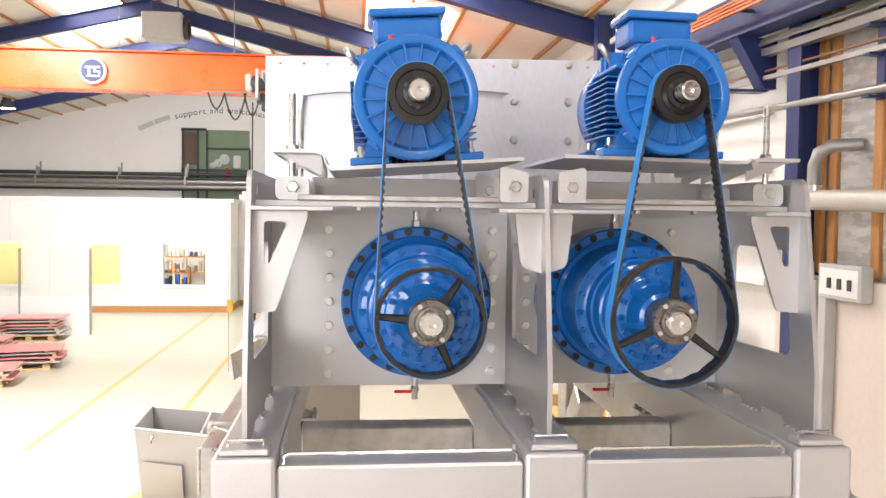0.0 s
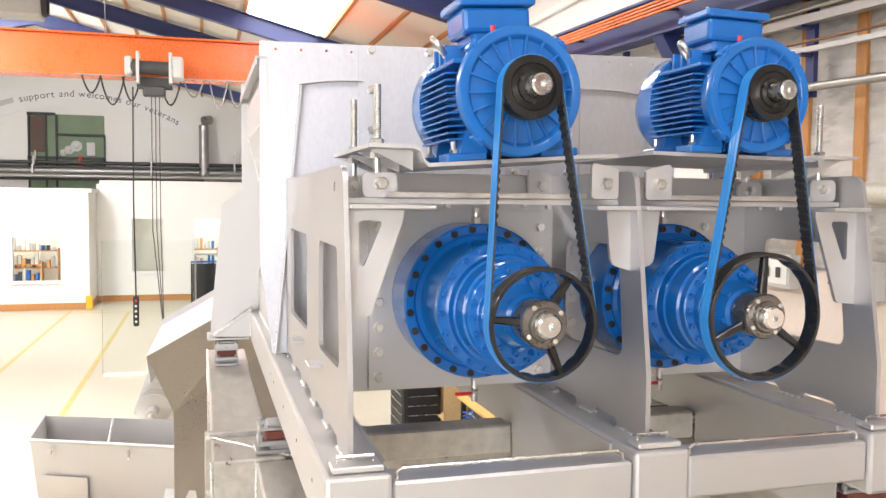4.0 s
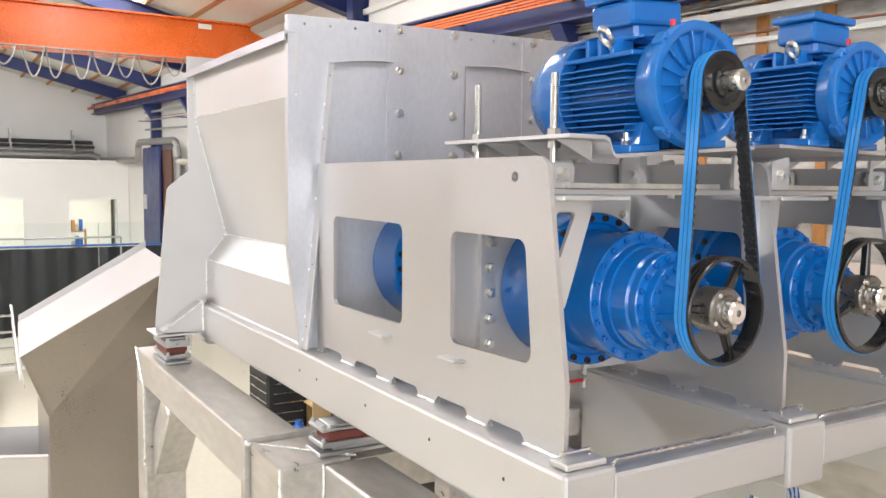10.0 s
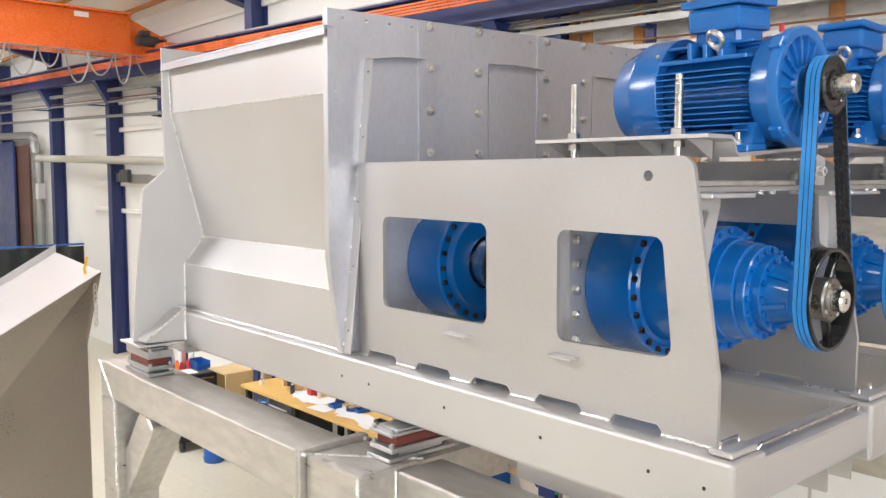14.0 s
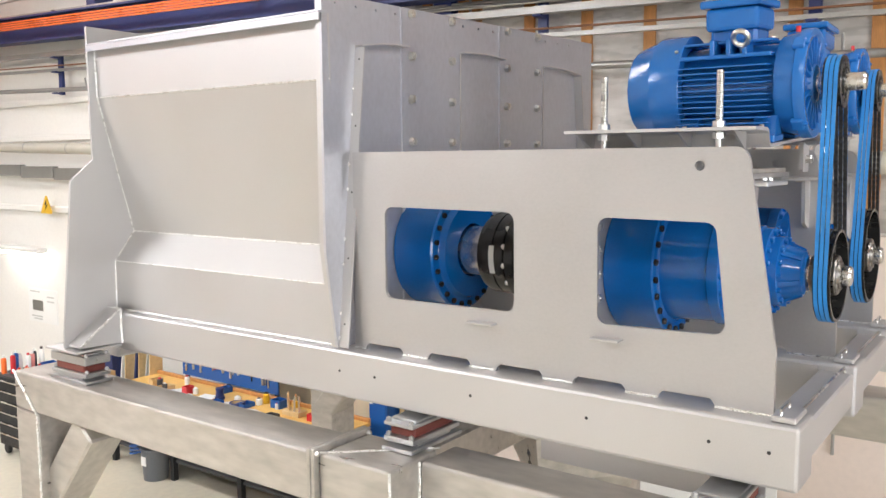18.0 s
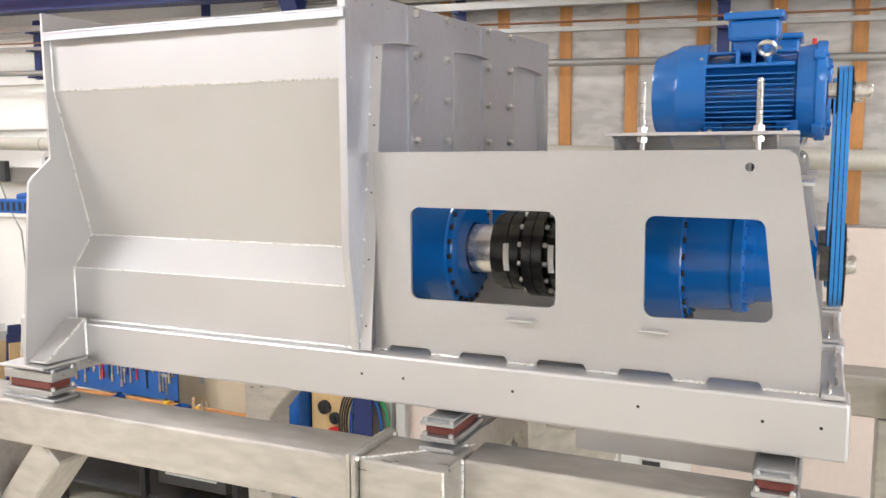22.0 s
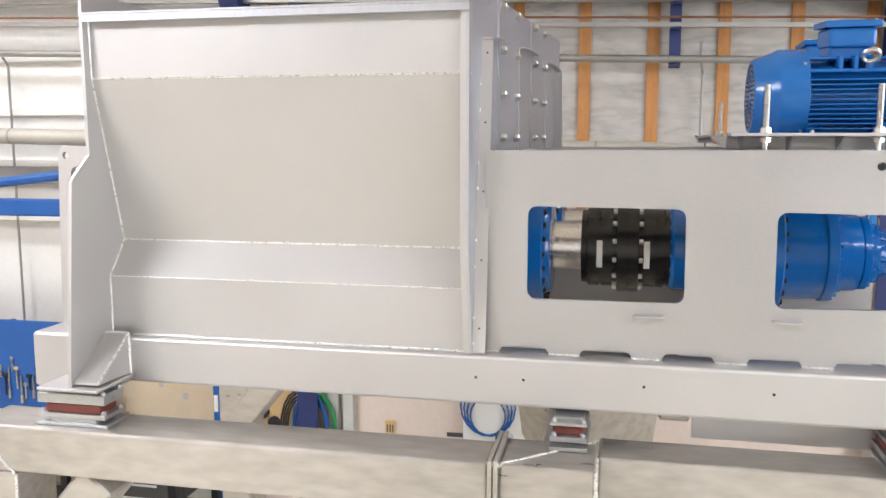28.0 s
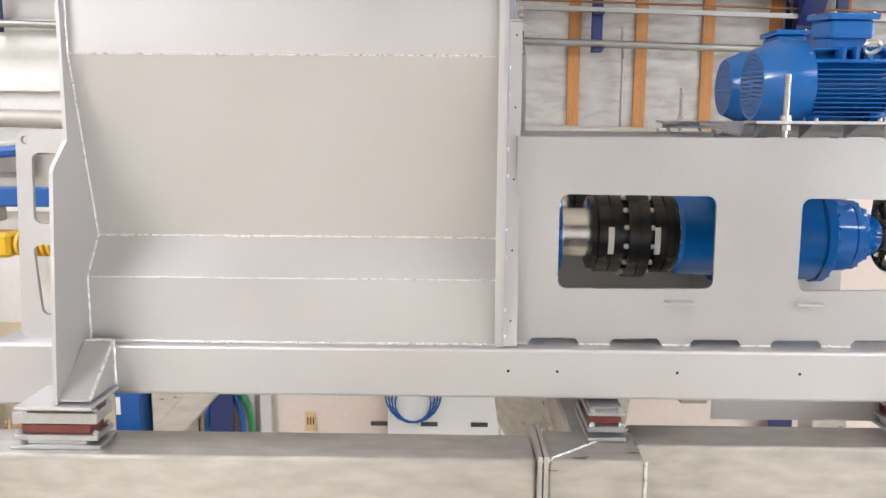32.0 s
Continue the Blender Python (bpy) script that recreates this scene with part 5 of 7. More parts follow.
part("goose_neck", pipe_run(bmesh.new(), [(3.42, 21.9, 3.872), (3.42, 22.05, 3.90), (3.42, 22.12, 4.0), (3.42, 22.12, 4.25), (3.42, 22.2, 4.36), (3.42, 22.4, 4.41), (3.42, 26.4, 4.50), (3.42, 26.6, 4.46), (3.42, 26.68, 4.36), (3.42, 26.68, 4.12), (3.42, 26.78, 4.02), (3.42, 27.0, 3.99), (3.42, 32.9, 4.1)], 0.095, 14), PIPE, bigp, "grey pipe bend", True)
part("down_pipe", rod(bmesh.new(), (3.40, 21.75, 0.0), (3.40, 21.75, 3.80), 0.09, 14), PIPE, bigp, "grey upright pipe", True)
part("junction_box", fresh_box(3.25, 3.42, 21.4, 21.6, 2.95, 3.3, 0.01), GREY, bigp)
gate = thing("sliding_door", (3.6, 24.0, 0.0), "navy and brown sliding door with grey upright tracks", "door")
part("leaf", fresh_box(3.30, 3.36, 23.5, 25.5, 0.05, 4.3, 0.01), NAVY, gate, "navy door leaf")
part("leaf", fresh_box(3.40, 3.46, 22.6, 24.4, 0.05, 4.2, 0.01), surface("brown_door_sheet", (0.10, 0.045, 0.03), 0.6, 0, 0.2, 3), gate, "dark brown door leaf")
for y in (22.2, 22.5):
    part("track", fresh_box(3.45, 3.55, y - 0.05, y + 0.05, 0.0, 4.2, 0.005), PIPE, gate)
part("notice", fresh_box(3.27, 3.2995, 25.0, 25.3, 2.6, 3.0), GREY, gate)
bund = thing("cable_bundle", (3.45, 5.0, 4.72), "twisted bundle of grey cables lying in the cable tray", "cable")
for k in range(7):
    pts = []
    for i in range(36):
        y = 1.8 + 0.16 * i
        pts.append((3.47 + 0.035 * math.sin(y * 2.1 + k * 0.9), y, along(y, 4.80) + 0.03 * math.cos(y * 1.7 + k * 1.1) + 0.03))
    part("cable", pipe_run(bmesh.new(), pts, 0.011, 6), PIPE, bund)
vent = thing("vent_pipe", (3.4, 6.0, 3.55), "galvanised bent vent pipe rising from the duct", "pipe")
bm = bmesh.new()
pipe_run(bm, [(3.42, 5.95, 3.56), (3.42, 5.95, 3.78), (3.44, 5.93, 3.87), (3.50, 5.88, 3.92), (3.70, 5.80, 3.93)], 0.05, 16)
part("bend", bm, PIPE, vent, "", True)
part("collar", tube(bmesh.new(), (3.42, 5.95, 3.585), (3.42, 5.95, 3.63), 0.058, 0.05, 20), ZINC, vent)
for y, w in ((6.6, 0.62), (5.8, 0.55), (4.9, 0.4)):
    eb = thing("wall_socket_box", (3.6, y, 2.86), "pale grey electrical trunking box on the wall", "socket box", "wall boxes")
    part("case", fresh_box(3.55, 3.648, y - w / 2, y + w / 2, 2.78, 3.04, 0.008), GREY, eb)
    part("cover", fresh_box(3.545, 3.5495, y - w / 2 + 0.03, y + w / 2 - 0.03, 2.81, 3.01, 0.002), WHITE, eb)
    for k in range(3):
        part("switch", fresh_box(3.535, 3.5445, y - w / 2 + 0.1 + 0.13 * k, y - w / 2 + 0.15 + 0.13 * k, 2.86, 2.94, 0.003), DARK, eb)
trunk = thing("cable_trunking", (3.62, 12.0, 3.1), "grey cable trunking with lids along the wall", "trunking")
for k in range(11):
    y = 8.0 + 0.9 * k
    part("lid", fresh_box(3.60, 3.689, y, y + 0.88, along(y, 3.02, 0.028), along(y, 3.02, 0.028) + 0.17, 0.004), PIPE, trunk)
for y, w in ((11.2, 0.3), (16.8, 0.4)):
    part("junction_box", fresh_box(3.52, 3.599, y, y + w, along(y, 3.02), along(y, 3.02) + 0.24, 0.01), DARK, trunk, "dark junction box")
part("cable_drop", pipe_run(bmesh.new(), [(3.6, 11.4, 3.2), (3.62, 11.3, 2.9), (3.62, 11.1, 2.6), (3.62, 11.05, 1.9)], 0.010, 6), PIPE, trunk)
for y in (3.0, 12.3, 9.5):
    cd = thing("conduit", (3.66, y, 1.5), "thin grey conduit down the wall", "conduit", "wall conduits")
    part("tube", pipe_run(bmesh.new(), [(3.5, y, along(y, 4.4)), (3.52, y, along(y, 4.4) - 0.1), (3.62, y - 0.03, along(y, 4.4) - 0.25), (3.62, y - 0.03, 1.3)], 0.012, 8), PIPE, cd)
sign = thing("warning_sign", (3.6, 13.6, 2.75), "yellow triangular high-voltage warning sign", "sign")
bm = bmesh.new()
plate(bm, "x", 3.585, 0.01, rounded([(13.44, 2.74), (13.76, 2.74), (13.60, 3.02)], 0.02))
part("plate", bm, YELLOW, sign)
bm = bmesh.new()
plate(bm, "x", 3.581, 0.004, [(13.58, 2.95), (13.64, 2.87), (13.60, 2.87), (13.63, 2.79), (13.55, 2.87), (13.59, 2.87)])
part("bolt_mark", bm, BLACK, sign)
lamp = thing("wall_lamp", (3.6, 14.4, 2.1), "lit fluorescent lamp in a white housing on the wall", "lamp")
part("housing", fresh_box(3.52, 3.688, 13.8, 15.0, 2.14, 2.22, 0.02), WHITE, lamp)
part("tube", rod(bmesh.new(), (3.57, 13.85, 2.12), (3.57, 14.95, 2.12), 0.03, 14), LIT, lamp, "glowing tube")

# jib rail with its yellow chain hoist beyond the machine
jib = thing("jib_crane", (3.0, 9.6, 2.95), "blue light crane rail with a yellow chain hoist", "crane")
part("rail", fresh_box(2.92, 3.04, 7.35, 10.6, 2.88, 3.03, 0.01), TOOL_BLUE, jib)
bm = bmesh.new()
sloped = [(2.98, 7.4, 3.36), (2.98, 10.3, 3.05)]
pipe_run(bm, sloped, 0.045, 8)
part("tie", bm, TOOL_BLUE, jib)
part("trolley", fresh_box(2.90, 3.06, 7.95, 8.15, 2.76, 2.879, 0.01), GREY, jib)
part("hoist_body", fresh_box(2.86, 3.10, 7.85, 8.25, 2.48, 2.68, 0.03), YELLOW, jib, "yellow chain hoist body")
bm = bmesh.new()
for k in range(6):
    tube(bm, (2.98, 7.55 + 0.05 * k, 2.58), (2.98, 7.575 + 0.05 * k, 2.58), 0.10, 0.05, 16)
part("hoist_motor", bm, YELLOW, jib, "ribbed yellow motor")
part("hoist_hanger", fresh_box(2.95, 3.01, 8.02, 8.08, 2.68, 2.76), DARK, jib)
part("chain", pipe_run(bmesh.new(), [(2.98, 8.0, 2.49), (2.97, 8.05, 2.2), (2.99, 8.15, 1.9), (3.0, 8.1, 1.6)], 0.012, 6), DARK, jib)


def text_mesh(word, size):
    cu = bpy.data.curves.new("letters", "FONT")
    cu.body, cu.size, cu.extrude = word, size, 0.002
    ob = bpy.data.objects.new("letters", cu)
    scene.collection.objects.link(ob)
    me = bpy.data.meshes.new_from_object(ob)
    bpy.data.objects.remove(ob)
    return me


bm = bmesh.new()
bm.from_mesh(text_mesh("250 kg", 0.11))
bmesh.ops.transform(bm, matrix=Matrix.Translation((2.917, 9.90, 2.915)) @ Matrix(((0, 0, -1), (-1, 0, 0), (0, 1, 0))).to_4x4(), verts=bm.verts)
part("lettering", bm, BLACK, jib, "black lettering: 250 kg")
for k in range(5):
    part("slot", fresh_box(2.916, 2.9195, 10.12 + 0.09 * k, 10.16 + 0.09 * k, 2.91, 3.0), BLACK, jib, "dark slot in the rail end")
for y in (8.6, 10.3):
    part("wall_arm", fresh_box(3.04, WX - 0.002, y, y + 0.1, 2.90, 3.00, 0.006), TOOL_BLUE, jib)

# ---------------------------------------------------------------- workshop corner under the machine
BENCH_TOP = surface("oiled_yellow_board", (0.72, 0.45, 0.13), 0.5, 0.0, 0.12, 3.0, 30, 0.06, (1, 5, 1))
bench = thing("workbench", (2.9, 9.3, 0.0), "oiled wooden workbench with black steel legs", "workbench")
part("top", fresh_box(2.50, 3.26, 7.15, 10.6, 0.84, 0.88, 0.004), BENCH_TOP, bench, "yellowish wooden top")
part("back_ledge", fresh_box(3.225, 3.26, 7.15, 10.6, 0.881, 0.92, 0.004), WOOD, bench)
for y in (7.2, 8.3, 9.4, 10.5):
    for x in (2.56, 3.18):
        part("leg", fresh_box(x - 0.03, x + 0.03, y - 0.03, y + 0.03, 0.0, 0.839), BLACK, bench)
part("shelf", fresh_box(2.56, 3.2, 7.2, 10.5, 0.20, 0.23), DARK, bench)
for ya in (7.3, 9.45):
    dr = part("drawer_unit", fresh_box(2.53, 3.1, ya, ya + 0.8, 0.40, 0.8395, 0.006), DARK, bench, "black steel drawer unit")
    for k in range(3):
        part("handle", fresh_box(2.515, 2.529, ya + 0.1, ya + 0.7, 0.50 + 0.12 * k, 0.515 + 0.12 * k), GREY, dr)
tools = thing("hand_tool_display", (3.28, 9.6, 0.95), "blue perforated tool panel hung with hand tools", "tool panel")
part("panel", fresh_box(3.275, 3.29, 8.75, 10.4, 0.93, 1.83, 0.003), TOOL_BLUE, tools)
for y in (8.8, 9.6, 10.35):
    part("post", fresh_box(3.291, 3.33, y - 0.02, y + 0.02, 0.0, 1.83), DARK, tools)
for k in range(36):
    y = 8.80 + 0.0445 * k
    L = random.uniform(0.10, 0.24)
    z = random.choice((1.20, 1.24, 1.29, 1.36, 1.45))
    mat = random.choice((ZINC, ZINC, BLACK, ZINC, RED, ZINC, WOOD, BRIGHT))
    bm = bmesh.new()
    rod(bm, (3.262, y, z - L), (3.262, y, z), 0.008, 8)
    if k % 3 == 0:
        tube(bm, (3.255, y, z), (3.27, y, z), 0.02, 0.011, 12)
    elif k % 3 == 1:
        rod(bm, (3.262, y, z - L - 0.07), (3.262, y, z - L + 0.01), 0.014, 8)
    else:
        box(bm, 3.25, 3.272, y - 0.03, y + 0.03, z - 0.02, z + 0.01, 0.003)
    part(("spanner", "screwdriver", "hammer")[k % 3], bm, mat, tools)


def can(x, y, z, r, h, mat, lid=None):
    g = thing("spray_can", (x, y, z), "cylindrical spray or oil can on the bench", "can", "workshop cans")
    part("body", lathe(bmesh.new(), (x, y, z), (x, y, z + 1), [(0, 0), (0, r), (h * 0.8, r), (h * 0.88, r * 0.6), (h * 0.88, 0)], 14), mat, g, "", True)
    part("cap", rod(bmesh.new(), (x, y, z + h * 0.88), (x, y, z + h), r * 0.55, 12), lid or PAPER, g)


for i in range(10):
    can(2.62 + random.uniform(0, 0.55), 7.3 + random.uniform(0, 3.1), 0.881, random.uniform(0.022, 0.038), random.uniform(0.05, 0.13), random.choice((RED, TOOL_BLUE, PAPER, DARK, ZINC, GREEN, PAPER, YELLOW)), random.choice((RED, PAPER, DARK, TOOL_BLUE)))
for i in range(8):
    x, y, a = 2.6 + random.uniform(0, 0.4), 8.1 + 0.22 * i, random.uniform(0, 180)
    pp = thing("paper_sheet", (x, y, 0.881), "white drawing sheet lying on the workbench", "paper", "papers on the bench")
    bm = box(bmesh.new(), -0.15, 0.15, -0.105, 0.105, 0, 0.0015, 0.0, Matrix.Translation((x, y, 0.8812 + 0.0016 * i)) @ Euler((0, 0, radians(a))).to_matrix().to_4x4())
    part("sheet", bm, PAPER, pp)
for i in range(10):
    x, y = 2.62 + random.uniform(0, 0.5), 7.25 + 0.32 * i
    bx = thing("parts_box", (x, y, 0.881), "small plastic box of loose parts on the workbench", "box", "parts boxes")
    w, d, h_ = random.uniform(0.08, 0.16), random.uniform(0.08, 0.14), random.uniform(0.04, 0.1)
    mat = random.choice((TOOL_BLUE, RED, DARK, PALE_WOOD, TOOL_BLUE))
    bm = bmesh.new()
    box(bm, x, x + w, y, y + d, 0.8815, 0.8855)
    for a in ((x, x + 0.006, y, y + d), (x + w - 0.006, x + w, y, y + d), (x + 0.006, x + w - 0.006, y, y + 0.006), (x + 0.006, x + w - 0.006, y + d - 0.006, y + d)):
        box(bm, *a, 0.8856, 0.88 + h_)
    part("tray", bm, mat, bx)
tools.location.y -= 0.25
cup = thing("blue_cup", (2.93, 9.05, 0.881), "blue plastic cup upside down on the workbench", "cup")
part("body", lathe(bmesh.new(), (2.93, 9.05, 0.8815), (2.93, 9.05, 2), [(0, 0), (0, 0.055), (0.03, 0.055), (0.032, 0.045), (0.10, 0.040), (0.105, 0.045), (0.125, 0.045), (0.125, 0)], 22), NAVY, cup, "", True)
tape = thing("tape_roll", (2.86, 8.68, 0.881), "roll of blue tape lying on the workbench", "tape")
part("ring", tube(bmesh.new(), (2.86, 8.68, 0.8815), (2.86, 8.68, 0.925), 0.085, 0.065, 28), NAVY, tape, "", True)
part("core", tube(bmesh.new(), (2.86, 8.68, 0.8815), (2.86, 8.68, 0.923), 0.0649, 0.058, 28), PALE_WOOD, tape)
pot = thing("brush_pot", (2.98, 7.95, 0.881), "wooden block holding upright brushes and files", "tool holder")
part("block", fresh_box(2.92, 3.06, 7.83, 8.07, 0.8815, 0.93, 0.004), PALE_WOOD, pot)
for k in range(9):
    yk, hk = 7.85 + 0.025 * k, random.uniform(0.10, 0.20)
    part("brush", rod(bmesh.new(), (2.96 + 0.02 * (k % 3), yk, 0.9301), (2.96 + 0.02 * (k % 3) + random.uniform(-0.02, 0.02), yk + random.uniform(-0.02, 0.02), 0.93 + hk), 0.009, 8), random.choice((PALE_WOOD, WOOD, ZINC)), pot)
for k in range(9):   # stock leaning on the wall beyond the bench
    yk = 10.52 + 0.085 * k
    mk = (PALE_WOOD, PAPER, GREY, PALE_WOOD, NAVY, NAVY, PALE_WOOD, GREY, PAPER)[k]
    bd = thing("leaning_board", (3.2, yk, 0.0), "narrow board leaning upright beside the workbench", "board", "leaning boards")
    part("board", box(bmesh.new(), -0.09, 0.09, -0.009, 0.009, 0.0, 1.35 + 0.1 * (k % 3), 0.0, Matrix.Translation((3.12 + 0.02 * (k % 2), yk, 0.004)) @ Euler((radians(-5 + 3 * (k % 3)), radians(6), 0)).to_matrix().to_4x4()), mk, bd)
hose = thing("coiled_hose", (2.44, 9.93, 0.25), "blue coiled air hose hanging under the bench", "hose")
part("coil", pipe_run(bmesh.new(), [(2.44 + 0.06 * math.cos(i * 0.7), 9.93 + 0.06 * math.sin(i * 0.7), 0.22 + 0.0046 * i) for i in range(136)], 0.008, 6), TOOL_BLUE, hose, "", True)
bkt = thing("bucket", (2.48, 9.62, 0.0), "grey plastic bucket standing on the floor", "bucket")
part("body", lathe(bmesh.new(), (2.48, 9.62, 0.001), (2.48, 9.62, 1), [(0, 0), (0, 0.13), (0.34, 0.155), (0.345, 0.165), (0.36, 0.165), (0.36, 0.15), (0.02, 0.125), (0.02, 0)], 28), surface("grey_bucket", (0.13, 0.14, 0.15), 0.5), bkt, "", True)
part("sticker", fresh_box(2.325, 2.335, 9.58, 9.66, 0.18, 0.28), PAPER, bkt)
jug = thing("water_bottle", (2.1, 10.55, 0.0), "ribbed blue plastic water bottle on the floor", "bottle")
part("body", lathe(bmesh.new(), (2.1, 10.55, 0.001), (2.1, 10.55, 1), [(0, 0), (0, 0.12), (0.06, 0.13), (0.08, 0.12), (0.14, 0.13), (0.16, 0.12), (0.22, 0.13), (0.3, 0.12), (0.36, 0.05), (0.42, 0.04), (0.42, 0)], 24), TOOL_BLUE, jug, "", True)

cart = thing("tool_cart", (1.90, 11.4, 0.0), "black roller tool cart with drawers and a cluttered top", "tool cart")
part("cabinet", fresh_box(1.65, 2.17, 11.05, 11.85, 0.12, 0.96, 0.01), BLACK, cart)
for k in range(6):
    d = part("drawer", fresh_box(1.638, 1.6485, 11.09, 11.81, 0.16 + 0.13 * k, 0.275 + 0.13 * k, 0.004), BLACK, cart)
    part("pull", fresh_box(1.624, 1.6375, 11.12, 11.78, 0.262 + 0.13 * k, 0.274 + 0.13 * k), BRIGHT, d, "bright drawer pull")
    d = part("drawer", fresh_box(1.69, 2.13, 11.038, 11.0485, 0.16 + 0.13 * k, 0.275 + 0.13 * k, 0.004), BLACK, cart)
    part("pull", fresh_box(1.71, 2.11, 11.022, 11.0375, 0.262 + 0.13 * k, 0.274 + 0.13 * k), BRIGHT, d, "bright drawer pull")
part("brand_plate", fresh_box(2.00, 2.11, 11.016, 11.0215, 0.19, 0.24), PAPER, cart, "white plate with dark bars")
for x in (1.71, 2.11):
    for y in (11.12, 11.78):
        part("castor", rod(bmesh.new(), (x - 0.02, y, 0.06), (x + 0.02, y, 0.06), 0.0595, 16), BLACK, cart)
part("top_rim", fresh_box(1.64, 2.18, 11.04, 11.86, 0.961, 0.985, 0.006), DARK, cart)
for i, (mat, lid) in enumerate(((ORANGE, PAPER), (RED, PAPER), (TOOL_BLUE, PAPER), (PAPER, PAPER), (PAPER, RED), (PINK, PAPER), (DARK, PAPER), (PAPER, DARK))):
    can(1.94 + 0.06 * i + random.uniform(-0.01, 0.01), 11.62 + random.uniform(0, 0.14), 0.986, 0.03, random.uniform(0.20, 0.27), mat, lid)
for i in range(4):
    can(1.96 + 0.07 * i, 11.42 + random.uniform(-0.05, 0.05), 0.986, 0.026, random.uniform(0.08, 0.13), random.choice((ORANGE, RED)), RED)
bin_ = thing("storage_bin", (2.05, 11.3, 0.986), "blue open-fronted plastic bin on the tool cart", "bin")
part("floor", fresh_box(1.98, 2.16, 11.22, 11.46, 0.9862, 0.992), TOOL_BLUE, bin_)
for a in ((1.98, 1.986, 11.22, 11.46, 0.9921, 1.09), (2.154, 2.16, 11.22, 11.46, 0.9921, 1.09), (1.9861, 2.1539, 11.454, 11.46, 0.9921, 1.10), (1.9861, 2.1539, 11.22, 11.226, 0.9921, 1.04)):
    part("wall", fresh_box(*a), TOOL_BLUE, bin_)
note = thing("paper_sheet", (1.80, 11.2, 0.986), "white sheet of paper on the tool cart", "paper")
part("sheet", fresh_box(1.68, 1.94, 11.10, 11.36, 0.9862, 0.9885), PAPER, note)
shelf = thing("plywood_shelf", (2.2, 10.9, 0.0), "small plywood shelf box with tools", "shelf")
for a in ((2.12, 2.50, 10.72, 10.74, 0.0, 1.0), (2.12, 2.50, 11.18, 11.2, 0.0, 1.0), (2.12, 2.50, 10.741, 11.179, 0.98, 1.0), (2.12, 2.50, 10.741, 11.179, 0.5, 0.52), (2.48, 2.50, 10.741, 11.179, 0.0, 0.5)):
    part("board", fresh_box(*a), PALE_WOOD, shelf)
for ob in (cart, bin_, note, shelf):
    ob.location.x += 0.24
pin = thing("pin_board", (3.6, 7.4, 0.8), "pale chipboard sheet with small hooks on the wall", "board")
part("board", fresh_box(3.725, 3.7495, 7.40, 9.12, 0.4, 1.75, 0.003), surface("cream_chipboard", (0.72, 0.60, 0.42), 0.6, 0, 0.06, 6, 60, 0.05), pin)
for k in range(6):
    y, z = 7.75 + 0.26 * k, 1.0 + 0.11 * (k % 3)
    part("hook_plate", fresh_box(3.720, 3.7245, y, y + 0.05, z, z + 0.07), GREY, pin)
wb = thing("white_board", (3.62, 4.4, 0.4), "white board with blue loops drawn and hung on it", "board")
part("panel", fresh_box(3.62, 3.638, 3.35, 4.95, 0.35, 1.6, 0.004), PAPER, wb)
part("frame", fresh_box(3.615, 3.6195, 3.93, 3.955, 0.35, 1.6), GREY, wb)
for k in range(4):
    r = 0.16 + 0.03 * k
    part("hose_coil", pipe_run(bmesh.new(), [(3.60, 4.72 + r * math.cos(a * 0.35), 1.08 + 0.03 * k + 1.1 * r * math.sin(a * 0.35)) for a in range(19)], 0.008, 6), TOOL_BLUE, wb, "blue air hose coil")
for k in range(4):
    part("marks", fresh_box(3.611, 3.6145, 3.6 + 0.45 * k, 3.75 + 0.45 * k, 0.86, 0.90), DARK, wb, "dark written marks")
for k, (y, r) in enumerate(((6.90, 0.07), (6.78, 0.06), (6.78, 0.085))):
    pl = thing("grinding_disc", (3.58, y, 0.7), "abrasive disc hung on a board beside the column", "disc", "hung discs")
    part("disc", lathe(bmesh.new(), (3.60, y, (0.98, 0.88, 0.71)[k]), (0, y, (0.98, 0.88, 0.71)[k]), [(0, 0), (0, r), (0.03, r), (0.035, r * 0.4), (0.05, r * 0.3), (0.05, 0)], 24), RED if k == 2 else BLACK, pl)
setting("disc_board", fresh_box(3.601, 3.63, 6.60, 7.06, 0.45, 1.5, 0.004), PALE_WOOD, "pale board behind the hung discs", "board")
for j, (y, mat, col) in enumerate(((6.38, TOOL_BLUE, "blue"), (6.50, BLACK, "black"), (6.30, GREEN, "green"))):
    hs = thing("hose_coil", (3.5, y, 0.6), f"coiled {col} hose hanging on the wall", "hose", "hung hoses")
    for k in range(4):
        r = 0.22 + 0.025 * k
        part("turn", pipe_run(bmesh.new(), [(3.56 - 0.02 * k, y + 0.6 * r * math.cos(a * 0.35), 0.85 + 1.3 * r * math.sin(a * 0.35)) for a in range(19)], 0.010, 6), mat, hs)
hopper_f = thing("feed_funnel", (0.9, 2.9, 1.2), "stainless funnel of the machine frame below the drive bay", "funnel")
lock = thing("blue_locker", (3.6, 7.45, 0.0), "narrow blue steel locker standing against the wall", "locker")
part("case", fresh_box(3.45, 3.719, 7.10, 7.335, 0.0, 1.62, 0.006), TOOL_BLUE, lock)
part("door", fresh_box(3.438, 3.4495, 7.11, 7.325, 0.05, 1.60, 0.003), TOOL_BLUE, lock)
part("label", fresh_box(3.434, 3.4375, 7.28, 7.32, 1.00, 1.16), PAPER, lock, "white label")
for y in (5.98, 6.13):
    setting("wall_post", fresh_box(3.56, 3.6495, y, y + 0.10, 0.0, 2.9, 0.004), GREY, "grey steel upright on the wall", "post")
tagb = thing("wall_tag", (3.64, 5.66, 0.88), "small wooden block with dark marks on the wall", "tag")
